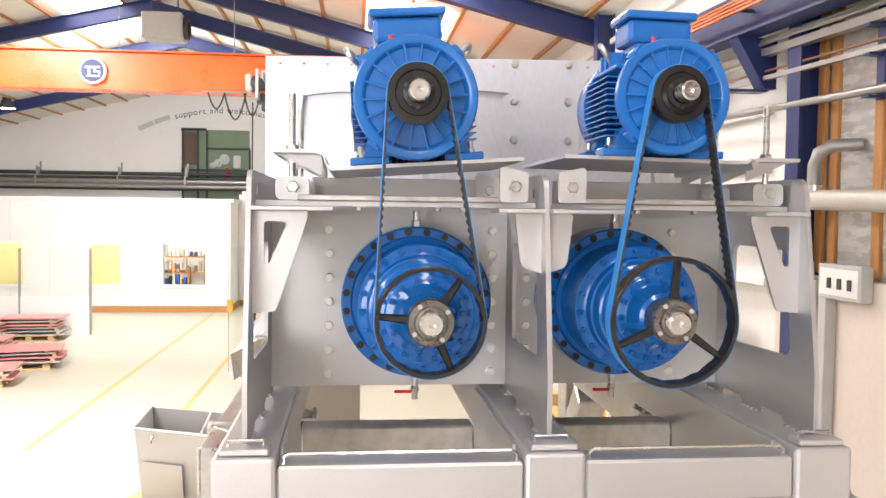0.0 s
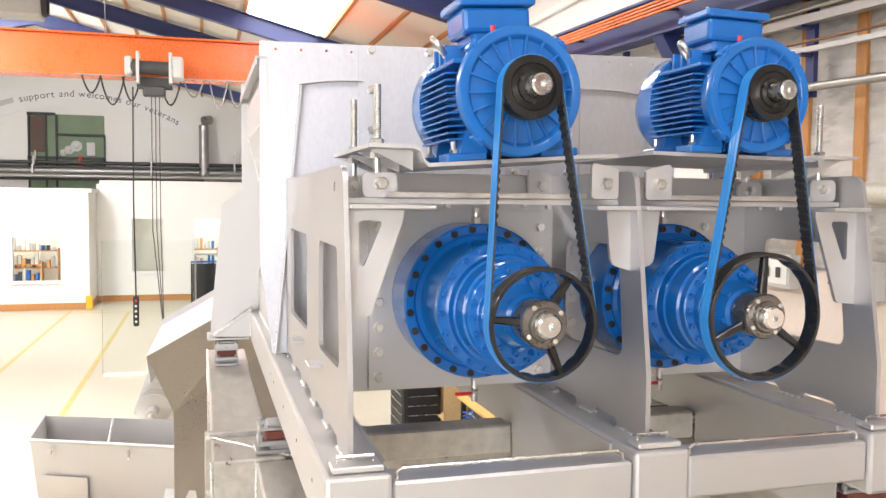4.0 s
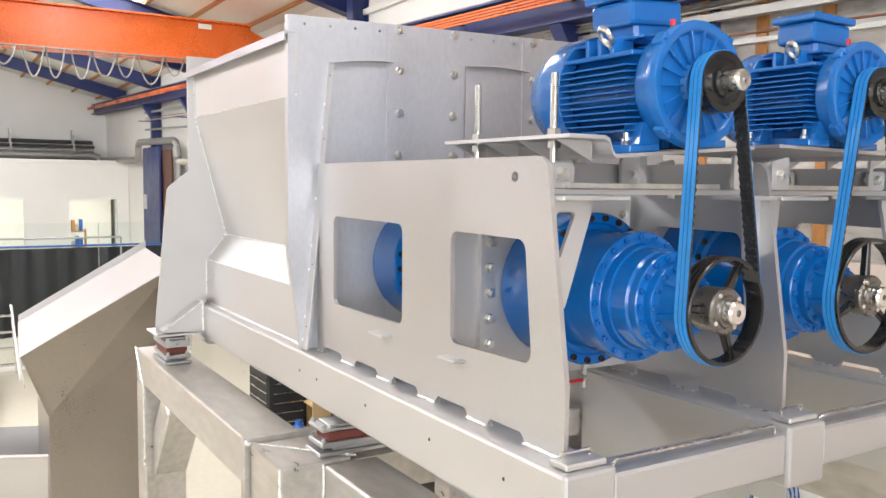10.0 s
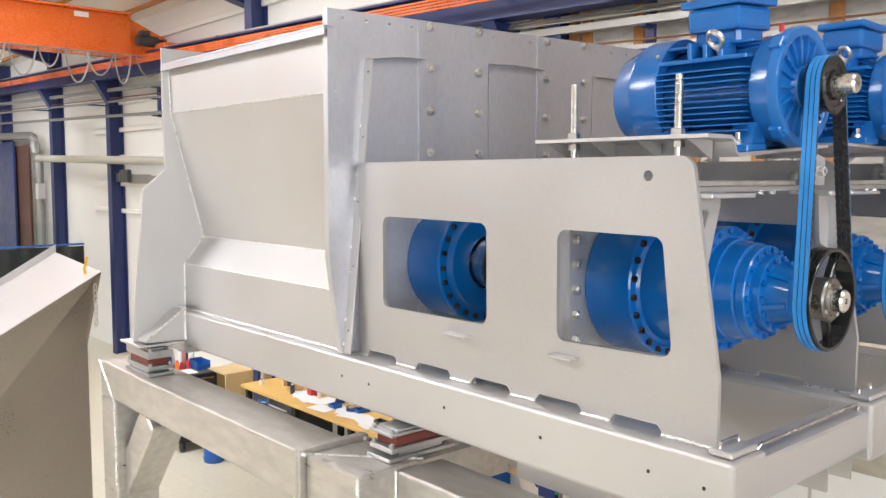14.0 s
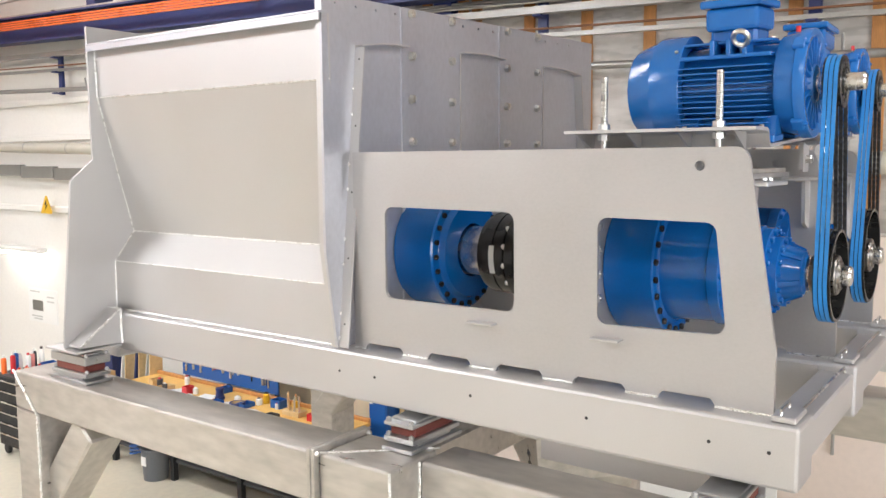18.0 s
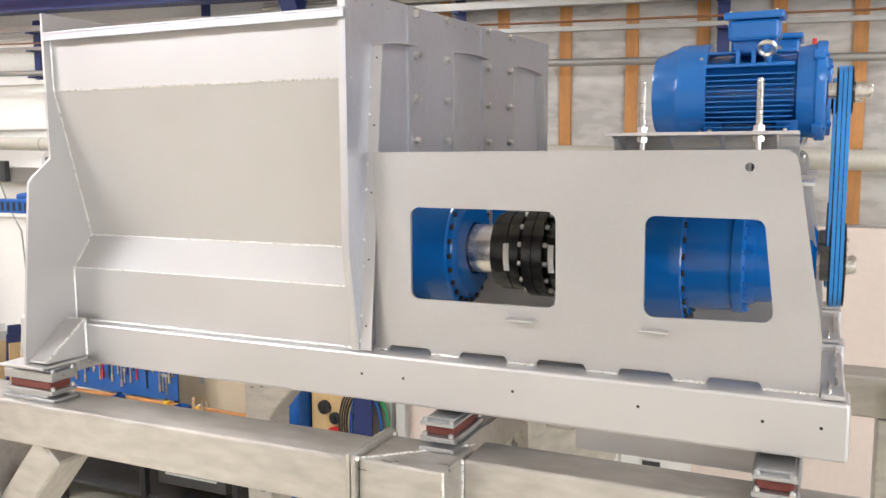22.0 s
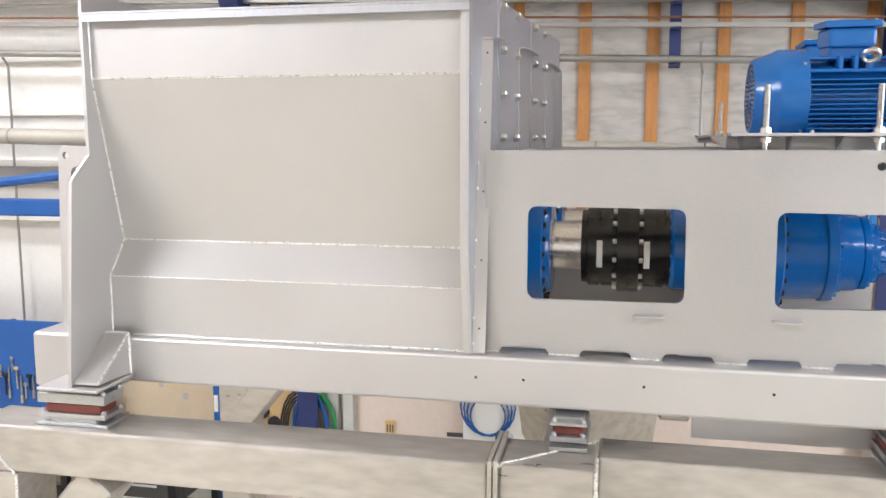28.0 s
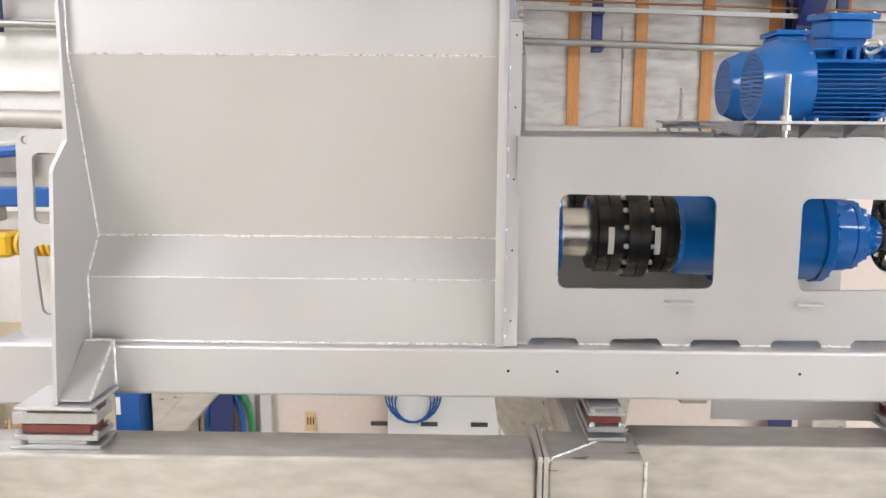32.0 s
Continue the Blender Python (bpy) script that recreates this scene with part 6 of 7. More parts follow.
part("block", fresh_box(3.62, 3.6495, 5.60, 5.69, 0.80, 0.97, 0.003), PALE_WOOD, tagb)
for k in range(3):
    part("mark", fresh_box(3.6175, 3.6195, 5.61 + 0.025 * k, 5.622 + 0.025 * k, 0.86, 0.93), DARK, tagb)
swb = thing("switch_box", (3.7, 12.78, 1.45), "pale grey electrical switch box with a conduit on the wall", "switch box")
part("case", fresh_box(3.58, 3.7495, 12.66, 12.94, 1.44, 2.02, 0.012), GREY, swb)
part("door", fresh_box(3.572, 3.5795, 12.68, 12.92, 1.46, 2.00, 0.004), WHITE, swb)
part("window", fresh_box(3.568, 3.5715, 12.72, 12.88, 1.74, 1.92, 0.002), DARK, swb, "dark display window")
part("knob", rod(bmesh.new(), (3.571, 12.80, 1.60), (3.545, 12.80, 1.60), 0.035, 16), BLACK, swb)
part("conduit", pipe_run(bmesh.new(), [(3.70, 12.72, 2.02), (3.70, 12.70, 2.45), (3.70, 12.74, 2.66), (3.70, 12.86, 2.74), (3.72, 13.3, 2.75)], 0.016, 8), PIPE, swb)
part("cable", pipe_run(bmesh.new(), [(3.62, 12.86, 1.44), (3.60, 12.90, 1.28), (3.60, 12.80, 1.16), (3.62, 12.72, 1.30), (3.62, 12.76, 1.44)], 0.014, 8), ORANGE, swb, "orange plug cable")
wn_ = thing("wall_notice", (3.74, 14.1, 1.05), "white printed notice sheet on the wall", "notice")
part("sheet", fresh_box(3.742, 3.7495, 13.72, 14.54, 1.04, 1.56), PAPER, wn_)
for k, (ya, yb, z) in enumerate(((14.20, 14.48, 1.50), (14.15, 14.45, 1.12), (13.80, 14.0, 1.44), (13.80, 14.0, 1.37), (14.15, 14.40, 1.08))):
    part("text_bar", fresh_box(3.7395, 3.7418, ya, yb, z, z + 0.022), GREY, wn_)
part("picture", fresh_box(3.7395, 3.7418, 14.12, 14.42, 1.22, 1.38), PIPE, wn_, "grey picture block")
reel = thing("hose_reel", (3.68, 12.5, 1.0), "round dark hose reel on the wall", "reel")
part("rim", tube(bmesh.new(), (3.7495, 12.52, 1.10), (3.62, 12.52, 1.10), 0.15, 0.11, 28), DARK, reel)
part("core", rod(bmesh.new(), (3.7495, 12.52, 1.10), (3.64, 12.52, 1.10), 0.06, 20), GREY, reel)

# ---------------------------------------------------------------- things on the hall floor
part("cone", lathe(bmesh.new(), (0.95, 3.75, 1.45), (0.95, 3.75, 9), [(0, 0.10), (0.45, 0.36), (0.75, 0.40), (0.75, 0.385), (0.45, 0.345), (0, 0.09), (0, 0.10)], 4), MILL, hopper_f)

chute = thing("discharge_chute", (-0.4, 9.0, 0.0), "large pale stainless discharge chute with a sloping trough", "chute")
bm = bmesh.new()
A, B_, C, D = (-1.20, 8.25, 1.98), (0.06, 8.35, 2.66), (-0.98, 8.45, 1.40), (0.06, 8.75, 1.98)
A2, B2 = (-1.12, 9.45, 2.08), (0.06, 9.55, 2.74)


def sheet(name, pts, mat, parent, t=0.006):
    bm = bmesh.new()
    p = [Vector(q) for q in pts]
    n = (p[1] - p[0]).cross(p[2] - p[0]).normalized() * t
    lo = [bm.verts.new(q) for q in p]
    hi = [bm.verts.new(q + n) for q in p]
    k = len(p)
    bm.faces.new(lo)
    bm.faces.new(hi[::-1])
    for i in range(k):
        bm.faces.new((lo[i], lo[(i + 1) % k], hi[(i + 1) % k], hi[i]))
    return part(name, bm, mat, parent)


# side and body sheets are coloured as shaded steel; the others stay plain
sheet("trough_side", (A, B_, D, C), CHUTE_SHADE, chute)
sheet("trough_floor", (A, B_, B2, A2), STEEL, chute)
sheet("body_front", (C, D, (0.06, 8.75, 0.0), (-0.98, 8.45, 0.0)), CHUTE_SHADE, chute)
sheet("body_end", (C, (-0.98, 8.45, 0.0), (-0.98, 9.4, 0.0), (-0.98, 9.4, 1.36)), CHUTE_SHADE, chute)
sheet("lip", (A, A2, (-1.13, 9.40, 1.66), (-1.17, 8.27, 1.72)), STEEL, chute)
sheet("back_wall", (A2, B2, (0.06, 9.55, 2.82), (-1.12, 9.45, 2.15)), STEEL, chute)
part("chain_hook", pipe_run(bmesh.new(), [(0.0, 8.5, 2.78), (-0.02, 8.52, 2.68), (-0.01, 8.5, 2.56), (0.01, 8.56, 2.64)], 0.012, 8), YELLOW, chute, "yellow chain hook")
for k in range(7):
    z = 2.54 - 0.05 * k
    part("chain_link", pipe_run(bmesh.new(), [(0.0 + 0.012 * math.cos(a), 8.33 + (0.012 * math.sin(a) if k % 2 else 0), z + 0.03 * math.sin(a)) for a in [i * math.pi / 5 for i in range(11)]], 0.005, 6), ZINC, chute)

low = thing("stainless_tub", (-1.9, 9.3, 0.15), "open stainless steel tub standing on a pallet", "tub")
for n_, pts in (("front_wall", ((-2.70, 9.25, 1.0), (-1.10, 8.55, 1.0), (-1.12, 8.60, 0.22), (-2.62, 9.27, 0.22))), ("rear_wall", ((-2.70, 10.05, 1.05), (-1.13, 9.45, 1.05), (-1.13, 9.42, 0.3), (-2.62, 10.0, 0.3))), ("end_wall", ((-2.70, 9.25, 1.0), (-2.70, 10.05, 1.05), (-2.62, 10.0, 0.3), (-2.62, 9.27, 0.22))), ("bottom", ((-2.60, 9.28, 0.24), (-1.13, 8.62, 0.24), (-1.13, 9.4, 0.3), (-2.60, 9.98, 0.3)))):
    sheet(n_, pts, STEEL, low, 0.008)
part("rim", pipe_run(bmesh.new(), [(-2.70, 10.05, 1.06), (-2.71, 9.24, 1.01), (-1.09, 8.54, 1.01)], 0.018, 8), STEEL, low)
part("cross_bar", pipe_run(bmesh.new(), [(-1.95, 8.93, 1.0), (-1.98, 9.75, 1.04)], 0.014, 8), STEEL, low)
for x, y in ((-2.5, 9.14), (-1.75, 8.81)):
    part("latch", pipe_run(bmesh.new(), [(x, y, 0.95), (x + 0.01, y - 0.03, 0.93), (x, y - 0.02, 0.88)], 0.014, 8), ZINC, low)
sheet("patch_plate", ((-2.6, 9.19, 0.66), (-2.15, 8.99, 0.66), (-2.14, 9.0, 0.28), (-2.57, 9.19, 0.28)), STEEL, low, 0.005)
guard_ = sheet("gutter", ((-1.40, 8.60, 0.62), (-1.12, 8.46, 0.62), (-1.05, 8.30, 0.30), (-1.46, 8.46, 0.30)), STEEL, low)


def pallet(x, y, z, turn, load):
    m = Matrix.Translation((x, y, z)) @ Euler((0, 0, radians(turn))).to_matrix().to_4x4()
    g = thing("wooden_pallet", (0, 0, 0), "worn pale wooden pallet on the floor" if load is None else "wooden pallet under a stack of steel sheets", "pallet", "pallets")
    g.matrix_basis = m
    for k in range(7):
        shared("board", "pallet_board", lambda b: box(b, -0.6, 0.6, -0.05, 0.05, 0.122, 0.144), PALE_WOOD, g, Matrix.Translation((0, -0.36 + 0.12 * k, 0)))
    for yy in (-0.34, 0, 0.34):
        for xx in (-0.52, 0, 0.52):
            shared("block", "pallet_block", lambda b: box(b, -0.07, 0.07, -0.05, 0.05, 0.022, 0.1), PALE_WOOD, g, Matrix.Translation((xx, yy, 0)))
        shared("runner", "pallet_runner", lambda b: box(b, -0.6, 0.6, -0.05, 0.05, 0.0, 0.022), PALE_WOOD, g, Matrix.Translation((0, yy, 0)))
    for xx in (-0.52, 0, 0.52):
        shared("stringer", "pallet_stringer", lambda b: box(b, -0.05, 0.05, -0.4, 0.4, 0.1, 0.122), PALE_WOOD, g, Matrix.Translation((xx, 0, 0)))
    return g


pallet(-1.95, 9.45, 0.0, -20, None)
pallet(-2.2, 8.55, 0.0, -20, None)
bag = thing("rubber_sheet", (-2.0, 8.6, 0.145), "crumpled black rubber sheet on the pallet", "sheet")
bm = bmesh.new()
bmesh.ops.create_icosphere(bm, subdivisions=3, radius=0.22)
for v in bm.verts:
    k = 1 + 0.35 * noise.noise(v.co * 9)
    v.co = Vector((v.co.x * 1.2 * k - 2.05, v.co.y * 0.8 * k + 8.6, max(0.146, v.co.z * 0.45 * k + 0.22)))
part("folds", bm, BLACK, bag, "", True)
for i, (x, y, a, n_) in enumerate(((-8.2, 22.3, 5, 6), (-9.4, 22.0, -4, 5), (-7.0, 18.4, 12, 4), (-8.3, 19.2, 3, 5), (-7.2, 16.6, 8, 3), (-8.4, 17.2, -6, 3), (-6.9, 13.5, 10, 2))):
    pallet(x, y, 0.0, a, n_)
    st = thing("sheet_stack", (x, y, 0.145), "stack of steel frames and pink film-covered sheets", "sheet stack", "sheet stacks")
    for k in range(n_):
        m = Matrix.Translation((x + random.uniform(-0.1, 0.1), y + random.uniform(-0.06, 0.06), 0.146 + 0.085 * k)) @ Euler((0, 0, radians(a + random.uniform(-5, 5)))).to_matrix().to_4x4()
        bm = box(bmesh.new(), -0.75, 0.75, -0.45, 0.45, 0.0, 0.03, 0.0, m)
        part("sheet", bm, PINK if k in (n_ - 1, n_ - 3) else STEEL, st)
        if k < n_ - 1:
            for xx in (-0.6, 0.6):
                part("spacer", box(bmesh.new(), xx - 0.04, xx + 0.04, -0.42, 0.42, 0.031, 0.082, 0.0, m), PALE_WOOD, st)

# suspended mixing screw
scr = thing("mixing_screw", (-1.8, 14.4, 0.3), "grey steel mixing screw hanging low from the hoist", "screw")
a, b = Vector((-1.85, 13.2, 0.42)), Vector((-1.72, 15.9, 0.72))
part("shaft", lathe(bmesh.new(), a, b, [(-0.28, 0), (-0.28, 0.045), (-0.12, 0.045), (-0.12, 0.085), (0, 0.09), (2.7, 0.09), (2.7, 0)], 20), MILL, scr, "", True)
mm, d_ = frame_of(a, b)
bm = bmesh.new()
prev = None
for i in range(8 * 24 + 1):
    t_ = i / 24
    ang = 2 * math.pi * t_
    zz = 0.02 + t_ * 0.31
    q = [bm.verts.new(mm @ Vector((r * math.cos(ang), r * math.sin(ang), zz + o))) for r, o in ((0.085, 0), (0.26, 0), (0.26, 0.02), (0.085, 0.02))]
    if prev:
        for j in range(4):
            bm.faces.new((prev[j], prev[(j + 1) % 4], q[(j + 1) % 4], q[j]))
    prev = q
part("flight", bm, STEEL, scr, "", True)
part("sling", pipe_run(bmesh.new(), [(-1.78, 15.55, 1.13), (-1.74, 15.3, 0.95), (-1.80, 15.1, 0.66)], 0.03, 8), BLACK, scr, "black lifting sling")

# welding curtain, glass screens and step ladder
cur = thing("welding_curtain", (0.0, 20.0, 0.0), "black welding curtain on a grey tube frame", "curtain")
bm = bmesh.new()
rows = []
for i in range(121):
    x = -1.45 + 4.9 * i / 120
    w = 0.045 * math.sin(i * 0.62) + 0.02 * math.sin(i * 0.21)
    rows.append([bm.verts.new((x, 20.0 + w * (1 - 0.5 * z / 2) + dy, z)) for z in (0.12, 1.1, 1.96) for dy in (0, 0.004)])
for p, q in zip(rows, rows[1:]):
    for j in ((0, 2), (2, 4)):
        bm.faces.new((p[j[0]], q[j[0]], q[j[1]], p[j[1]]))
        bm.faces.new((p[j[0] + 1], p[j[1] + 1], q[j[1] + 1], q[j[0] + 1]))
part("cloth", bm, CURTAIN, cur, "", True)
for pts in (((-1.45, 20.0, 2.0), (3.45, 20.0, 2.0)), ((-1.35, 20.0, 2.17), (1.2, 20.0, 2.17)), ((-1.35, 20, 0), (-1.35, 20, 2.17)), ((1.2, 20, 0), (1.2, 20, 2.17)), ((3.4, 20, 0), (3.4, 20, 2.0))):
    part("tube", rod(bmesh.new(), *pts, 0.022, 12), TOOL_BLUE if pts[0][0] < -1.36 else PIPE, cur)
for x0, x1 in ((-2.55, -0.9), (-0.88, 0.8), (0.82, 2.5)):
    gp = thing("glass_screen", ((x0 + x1) / 2, 17.3, 0.0), "clear glass screen panel standing in the hall", "glass screen", "glass screens")
    pn = part("pane", fresh_box(x0, x1, 17.3, 17.308, 0.05, 2.62), GLASS, gp)
    pn.visible_shadow = False
    part("foot_rail", fresh_box(x0, x1, 17.27, 17.34, 0.0, 0.06, 0.005), WHITE, gp)
    part("edge", fresh_box(x0 - 0.008, x0, 17.29, 17.318, 0.06, 2.62), PIPE, gp)
lad = thing("step_ladder", (-1.2, 16.6, 0.0), "aluminium step ladder standing open", "ladder")
for x in (-1.48, -1.06):
    part("rail", rod(bmesh.new(), (x, 16.4, 0), (x + 0.08 * (1 if x < -1.2 else -1), 16.75, 1.25), 0.025, 8), BRIGHT, lad)
    part("rail", rod(bmesh.new(), (x, 17.05, 0), (x + 0.08 * (1 if x < -1.2 else -1), 16.77, 1.25), 0.02, 8), BRIGHT, lad)
for k in range(4):
    part("step", fresh_box(-1.44, -1.10, 16.44 + 0.08 * k, 16.54 + 0.08 * k, 0.25 + 0.27 * k, 0.28 + 0.27 * k), BRIGHT, lad)
lg = thing("glass_partition", (-8.8, 23.0, 0.0), "glazed partition with a low pale panel", "partition")
part("panel", fresh_box(-10.8, -7.5, 23.0, 23.05, 0.0, 1.02, 0.004), WHITE, lg)
for x0, x1 in ((-10.75, -9.35), (-9.3, -7.55)):
    pn = part("pane", fresh_box(x0, x1, 23.02, 23.03, 1.03, 2.28), GLASS, lg)
    pn.visible_shadow = False
for x in (-9.35, -7.55):
    part("post", fresh_box(x, x + 0.05, 22.99, 23.06, 0.0, 2.3), PIPE, lg)
scr.location.z -= 0.185

# ---------------------------------------------------------------- site offices and the end wall


def office_wall(thing_, x0, x1, y, top, windows):
    bm = bmesh.new()
    plate(bm, "y", y, 0.12, rect(x0, x1, 0, top), [rect(a, b, c, d) for a, b, c, d in windows])
    w = part("wall", bm, WHITE, thing_)
    for a, b, c, d in windows:
        bm = bmesh.new()
        plate(bm, "y", y - 0.02, 0.1, rect(a - 0.07, b + 0.07, c - 0.07, d + 0.07), [rect(a, b, c, d)])
        fr = part("window_frame", bm, PAPER, w, "white window frame")
        pn = part("pane", fresh_box(a, b, y + 0.05, y + 0.056, c, d), GLASS, fr)
        pn.visible_shadow = False
        part("sill", fresh_box(a - 0.1, b + 0.1, y - 0.06, y - 0.021, c - 0.1, c - 0.071), PAPER, fr)
    return w


off = thing("site_office", (-9.5, 30.0, 0.0), "cream panelled site office built inside the hall", "office")
office_wall(off, -14.2, -4.7, 28.0, 3.6, ((-9.12, -8.18, 0.9, 2.2), (-6.84, -5.50, 0.9, 2.24), (-12.6, -11.2, 0.9, 2.24)))
part("side_wall", fresh_box(-4.82, -4.7, 28.121, 29.9, 0, 3.6), WHITE, off)
part("roof", fresh_box(-14.2, -4.6, 27.95, 33.95, 3.601, 3.72), WHITE, off)
part("skirting", fresh_box(-14.2, -4.68, 27.96, 27.999, 0.0, 0.20, 0.004), WOOD, off, "wooden bump board")
part("skirting", fresh_box(-4.699, -4.66, 28.0, 29.9, 0.0, 0.20, 0.004), WOOD, off, "wooden bump board")
part("corner_guard", fresh_box(-4.80, -4.60, 27.86, 27.955, 0.0, 0.42, 0.02), YELLOW, off, "yellow corner guard")
bm = bmesh.new()
for k in range(8):
    box(bm, -14.0 + 1.2 * k, -13.99 + 1.2 * k, 27.996, 27.9995, 0.2, 3.6)
part("panel_joints", bm, GREY, off)
off2 = thing("rear_office", (-0.5, 31.0, 0.0), "cream panelled office wall with windows further back", "office")
office_wall(off2, -4.69, WX - 0.66, 29.9, 3.9, ((-1.62, -0.05, 1.0, 2.75), (1.29, 2.72, 1.0, 2.75), (-3.6, -2.6, 1.0, 2.75)))
part("roof", fresh_box(-4.59, WX - 0.66, 29.85, 33.95, 3.901, 4.02), WHITE, off2)
part("skirting", fresh_box(-4.65, WX - 0.66, 29.86, 29.899, 0.0, 0.20, 0.004), WOOD, off2, "wooden bump board")
# what stands behind the office windows
for nm, x0, x1, y, mat in (("office_back_wall", -14.0, -8.0, 30.2, YELLOW), ("office_back_wall", -7.9, -4.9, 30.2, WHITE), ("office_back_wall", -4.6, 3.6, 32.5, WHITE)):
    setting(nm, fresh_box(x0, x1, y, y + 0.05, 0.0, 3.5), surface("ochre_room_wall", (0.80, 0.66, 0.34), 0.6) if mat is YELLOW else WHITE, "inner wall of a site office", "wall")
for x0, x1, y, z in ((-6.8, -5.6, 29.0, 1.1), (-6.6, -5.2, 29.6, 1.5), (1.4, 2.6, 31.5, 1.4), (-1.5, -0.2, 31.5, 1.4)):
    sh = thing("office_shelf", (x0, y, 0.0), "shelf of boxes and binders inside an office", "shelf", "office shelves")
    for k in range(3):
        part("board", fresh_box(x0, x1, y, y + 0.3, z - 0.9 + 0.55 * k, z - 0.86 + 0.55 * k), WOOD, sh)
    for x in (x0 - 0.03, x1):
        part("upright", fresh_box(x, x + 0.03, y, y + 0.3, 0, z + 0.3), WOOD, sh)
    for k in range(9):
        bx = x0 + 0.05 + k * (x1 - x0 - 0.1) / 9
        for lv in range(2):
            part("binder", fresh_box(bx, bx + 0.09, y + 0.02, y + 0.25, z - 0.859 + 0.55 * (lv + 1) - 0.0, z - 0.859 + 0.55 * (lv + 1) + random.uniform(0.15, 0.4)), random.choice((GREY, PAPER, TOOL_BLUE, DARK, WOOD, GREY)), sh)
for x in (-11.6, -8.7, -6.2, -0.8, 2.0):
    tl = thing("office_lamp", (x, 29.2 if x < -5 else 31.2, 3.0), "lit ceiling lamp inside an office", "lamp", "office lamps")
    part("diffuser", fresh_box(x - 0.6, x + 0.6, (29.0 if x < -5 else 31.0), (29.3 if x < -5 else 31.3), 2.9, 2.98), LIT, tl)

# arched banner with writing on the end wall
ACX, ACZ, AR = -5.79, 0.03, 7.23
ban = thing("arched_banner", (ACX, Y1 - 0.03, 6.0), "white arched banner with dark writing on the end wall", "banner")
bm = bmesh.new()
pv = None
for i in range(61):
    a_ = radians(126 - 72 * i / 60)
    wdt = 0.42 * min(1.0, 0.12 + min(i, 60 - i) / 9)
    q = [bm.verts.new((ACX + (AR + s_ * wdt) * math.cos(a_), Y1 - dy, ACZ + (AR + s_ * wdt) * math.sin(a_))) for s_, dy in ((-1, 0.03), (1, 0.03), (1, 0.005), (-1, 0.005))]
    if pv:
        for j in range(4):
            bm.faces.new((pv[j], pv[(j + 1) % 4], q[(j + 1) % 4], q[j]))
    pv = q
part("band", bm, PAPER, ban)


def on_arc(word, start, size, mat, label, advance=None):
    ang = radians(start)
    for ch in word:
        if ch == " ":
            ang -= size * 0.36 / AR
            continue
        me = text_mesh(ch, size)
        w = max(v.co.x for v in me.vertices) if len(me.vertices) else size * 0.4
        ang -= (w + size * 0.10) / 2 / AR
        m = Matrix.Translation((ACX + AR * math.cos(ang), Y1 - 0.034, ACZ + AR * math.sin(ang))) @ Euler((0, -(ang - math.pi / 2), 0)).to_matrix().to_4x4() @ Euler((math.pi / 2, 0, 0)).to_matrix().to_4x4() @ Matrix.Translation((-w / 2, -size * 0.28, 0))
        me.transform(m)
        bm = bmesh.new()
        bm.from_mesh(me)
        part("letter", bm, mat, ban, label)
        ang -= (w + size * 0.10) / 2 / AR
    return math.degrees(ang)


e_ = on_arc("support and welcomes our veterans", 106.0, 0.34, DARK, "dark lettering: support and welcomes our veterans")
bm = bmesh.new()
for k, (a0, a1) in enumerate(((117.5, 112.6), (112.2, 107.3))):   # two bars stand for a maker's mark
    pv = None
    for i in range(7):
        a_ = radians(a0 + (a1 - a0) * i / 6)
        q = [bm.verts.new((ACX + r * math.cos(a_), Y1 - 0.036, ACZ + r * math.sin(a_))) for r in (AR - 0.06, AR + 0.13)]
        if pv:
            bm.faces.new((pv[0], pv[1], q[1], q[0]))
        pv = q
part("mark_bars", bm, GREY, ban, "grey bars in place of a maker's mark")

loft = thing("loft_opening", (-6.2, Y1 - 0.1, 3.7), "dark framed opening to a greenish plant room in the end wall", "opening")
part("back", fresh_box(-7.45, -4.88, Y1 - 0.012, Y1 - 0.004, 3.75, 6.5), surface("green_room", (0.16, 0.22, 0.13), 0.6, 0, 0.2, 1.2), loft, "greenish wall")
for a in ((-7.5, -4.85, 4.85, 4.95), (-7.5, -4.85, 3.72, 3.80), (-6.55, -4.85, 5.72, 5.80), (-7.5, -6.55, 6.45, 6.55)):
    part("frame_bar", fresh_box(a[0], a[1], Y1 - 0.14, Y1 - 0.013, a[2], a[3]), BLACK, loft)
for x in (-7.48, -6.9, -6.55, -4.90):
    part("frame_post", fresh_box(x, x + 0.06, Y1 - 0.14, Y1 - 0.013, 3.80, 6.45 if x < -6.5 else 5.72), BLACK, loft)
part("door_leaf", fresh_box(-7.40, -6.93, Y1 - 0.10, Y1 - 0.03, 5.1, 6.4), surface("dark_brown", (0.09, 0.05, 0.03), 0.6), loft)
for x, z, r in ((-6.1, 5.2, 0.16), (-5.85, 5.35, 0.2), (-6.3, 5.1, 0.12)):
    part("valve", lathe(bmesh.new(), (x, Y1 - 0.03, z), (x, Y1 - 1, z), [(0, 0), (0, r), (0.06, r), (0.08, r * 0.5), (0.16, r * 0.4), (0.16, 0)], 20), GREY, loft)
part("panel", fresh_box(-5.5, -5.2, Y1 - 0.12, Y1 - 0.03, 5.0, 5.5, 0.02), GREY, loft)
part("bottle", lathe(bmesh.new(), (-5.72, Y1 - 0.2, 4.55), (-5.72, Y1 - 0.2, 9), [(0, 0), (0, 0.09), (0.28, 0.09), (0.36, 0.04), (0.45, 0.04), (0.45, 0)], 14), RED, loft)
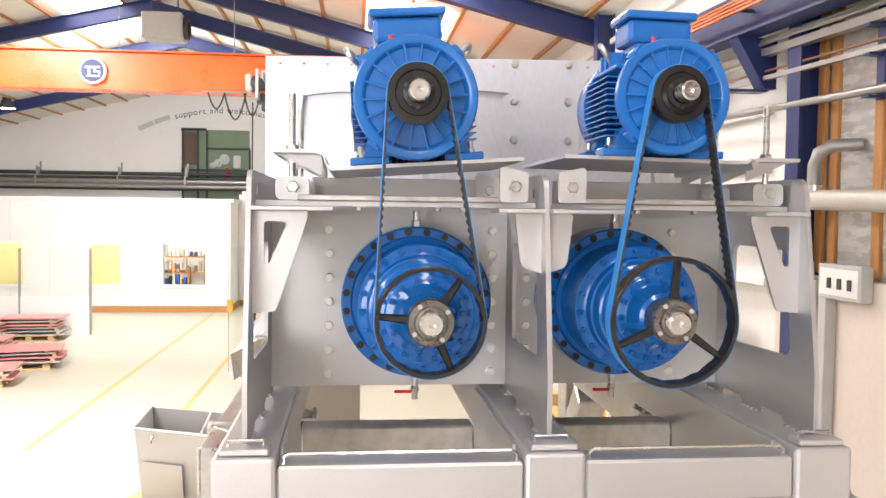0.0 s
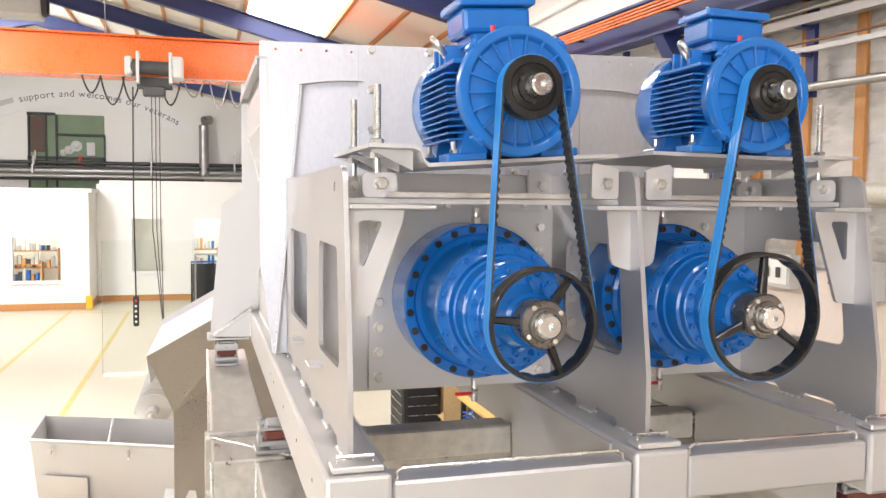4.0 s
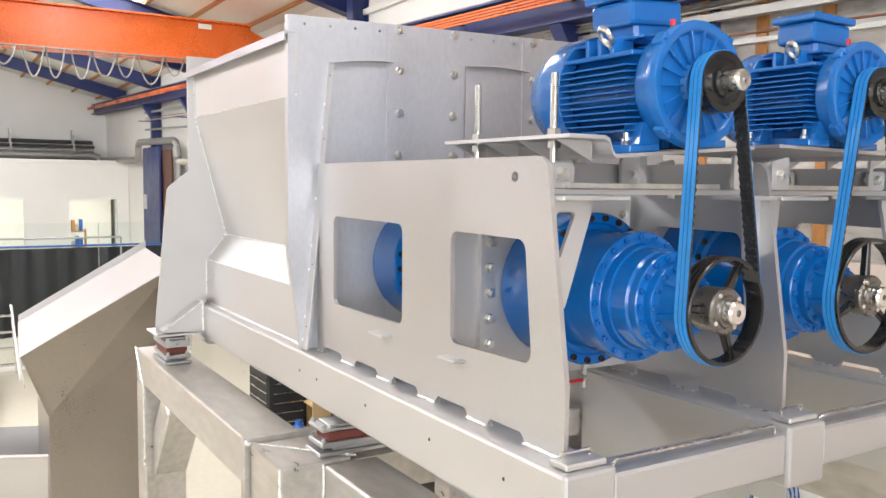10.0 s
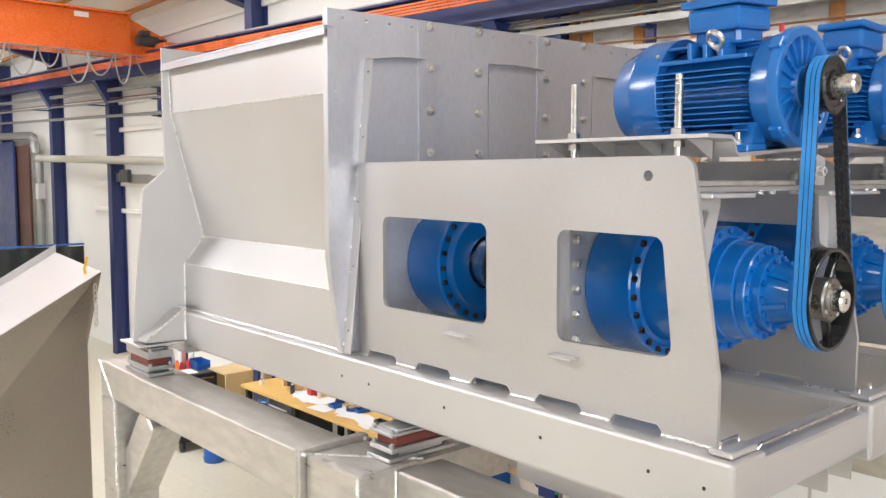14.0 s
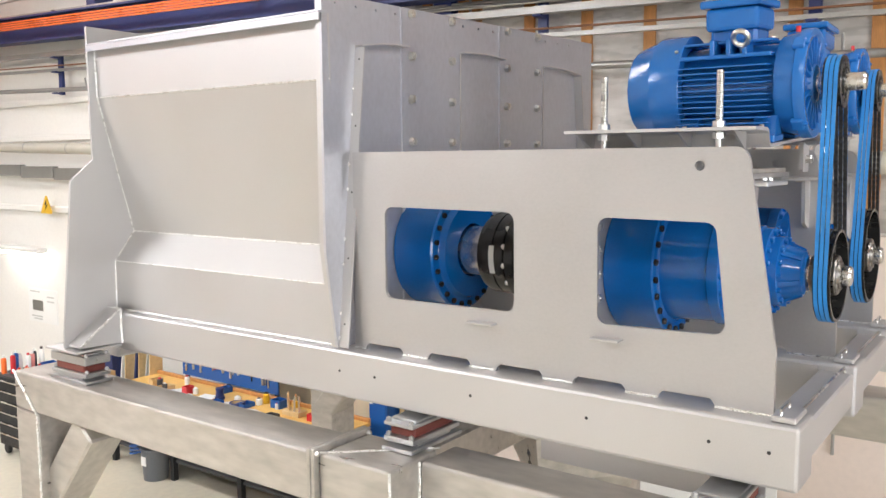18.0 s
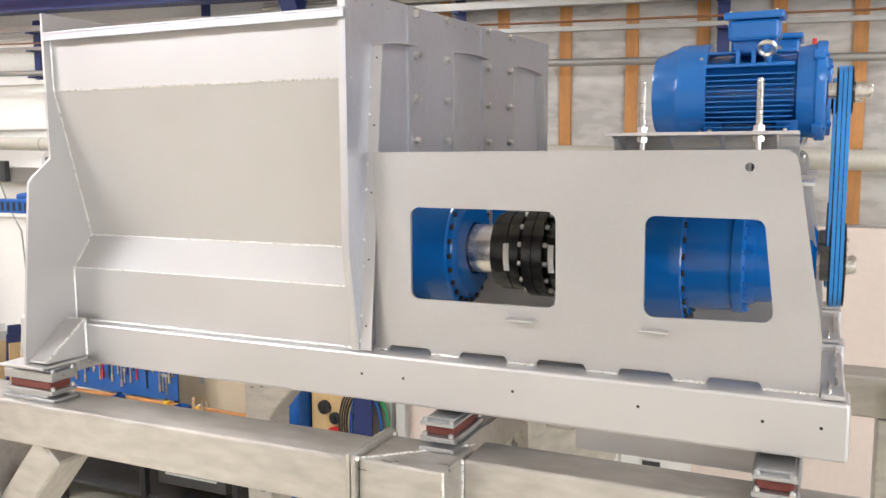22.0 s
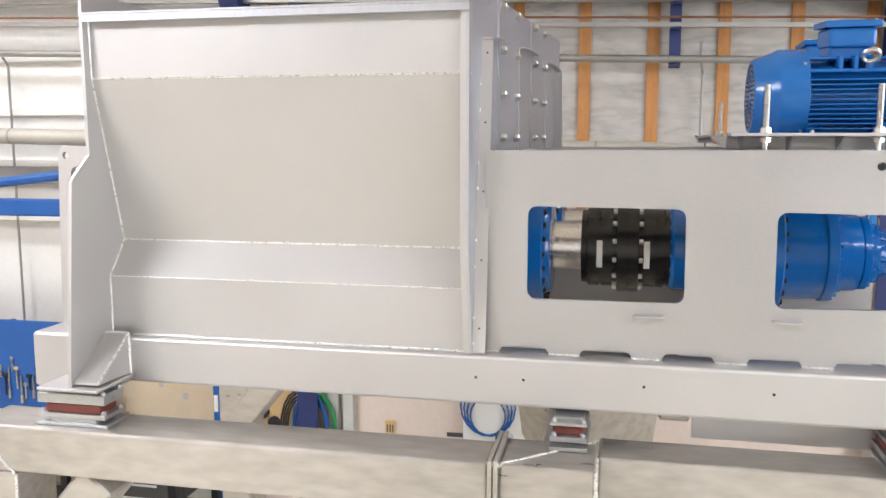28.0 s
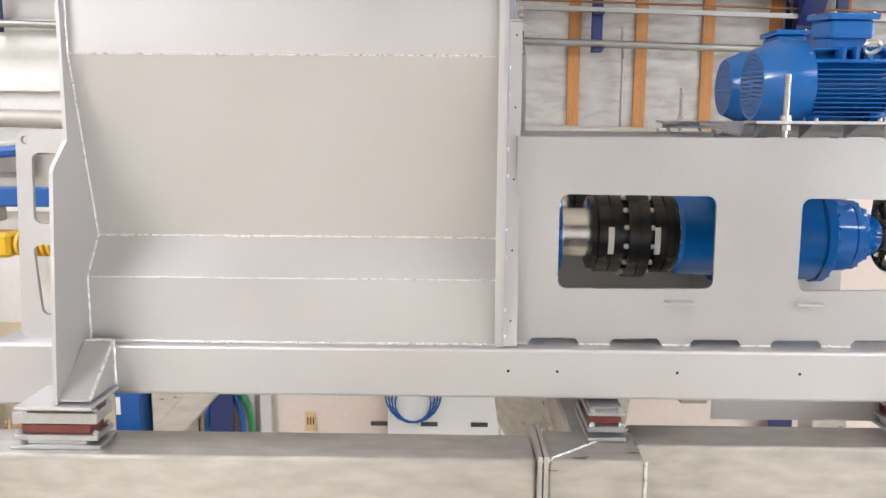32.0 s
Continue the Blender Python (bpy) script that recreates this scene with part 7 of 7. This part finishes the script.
for z, r, mat, y in ((4.72, 0.07, DARK, 33.6), (4.42, 0.13, PIPE, 33.4), (4.22, 0.07, PIPE, 33.0), (4.55, 0.05, DARK, 33.2), (4.12, 0.05, DARK, 33.5)):
    pp = thing("wall_pipe", (-4.0, y, z), "long pipe along the end wall above the offices", "pipe", "end wall pipes")
    part("tube", rod(bmesh.new(), (-14.0, y, z), (3.2, y, z), r, 14), mat, pp, "", True)
    for x in (-12, -9, -6.5, -2.5, 0.5, 2.5):
        part("clip", fresh_box(x - 0.03, x + 0.03, y - 0.02, y + 0.03, z + r * 0.8, z + r + 0.35), PIPE, pp)
vp = thing("vent_stack", (-1.3, 33.2, 4.2), "thick grey vent pipe rising from the end wall pipes", "pipe")
part("riser", pipe_run(bmesh.new(), [(-1.3, 33.3, 4.3), (-1.3, 33.3, 6.2), (-1.25, 33.4, 6.4), (-1.1, 33.7, 6.45)], 0.18, 14), PIPE, vp, "", True)
part("branch", pipe_run(bmesh.new(), [(-1.3, 33.0, 4.22), (2.3, 33.0, 4.25), (2.6, 33.0, 4.18), (2.7, 33.0, 3.95)], 0.13, 14), PIPE, vp, "", True)

heat = thing("air_heater", (-4.4, 20.0, 7.3), "grey air heater hung under the roof ridge", "heater")
part("case", fresh_box(-4.85, -3.95, 19.7, 20.4, 7.25, 7.85, 0.03), GREY, heat)
part("fan_ring", tube(bmesh.new(), (-3.95, 20.05, 7.55), (-3.85, 20.05, 7.55), 0.26, 0.2, 24), DARK, heat)
for x in (-4.7, -4.1):
    part("hanger", rod(bmesh.new(), (x, 20.05, 7.85), (x, 20.05, 8.35), 0.015, 8), DARK, heat)
for x, y, z in ((-11.4, 29.0, 6.6), (-9.5, 12.0, 6.2)):
    bl = thing("bay_lamp", (x, y, z), "lit hall lamp with a dark reflector", "lamp", "hall lamps")
    part("reflector", lathe(bmesh.new(), (x, y, z), (x, y, z + 1), [(0, 0.28), (0.25, 0.16), (0.4, 0.10), (0.5, 0.08), (0.5, 0)], 20), DARK, bl, "", True)
    part("bulb", rod(bmesh.new(), (x, y, z + 0.005), (x, y, z + 0.02), 0.26, 20), LIT, bl)
    part("cord", rod(bmesh.new(), (x, y, z + 0.5), (x, y, roof_z(x)), 0.012, 6), DARK, bl)
tubel = thing("hanging_lamp", (-3.0, 17.0, 6.2), "white fluorescent lamp hung on wires above the crane", "lamp")
part("case", fresh_box(-5.4, -2.2, 16.9, 17.1, 6.28, 6.38, 0.01), PAPER, tubel)
for x in (-4.6, -2.4):
    part("wire", rod(bmesh.new(), (x, 17.0, 6.38), (x, 17.0, roof_z(x)), 0.008, 6), PIPE, tubel)

# the far end of the hall bears a little to the east of the machine's axis
for ob in (low, cur, scr, lad, lg, off, off2, ban, loft, vp):
    ob.location.x += 0.20 + 0.0145 * ob.location.y

# lane marks on the floor
for x0, x1, y0_, y1_ in ((-4.6, -4.5, 12.0, 28.0), (-5.4, 3.0, 27.0, 27.1), (-2.9, -2.8, 14.0, 27.0)):
    setting("floor_mark", fresh_box(x0, x1, y0_, y1_, 0.001, 0.003), surface("worn_yellow_line", (0.58, 0.47, 0.18), 0.5, 0, 0.25, 3), "worn yellow line painted on the floor", "floor mark")
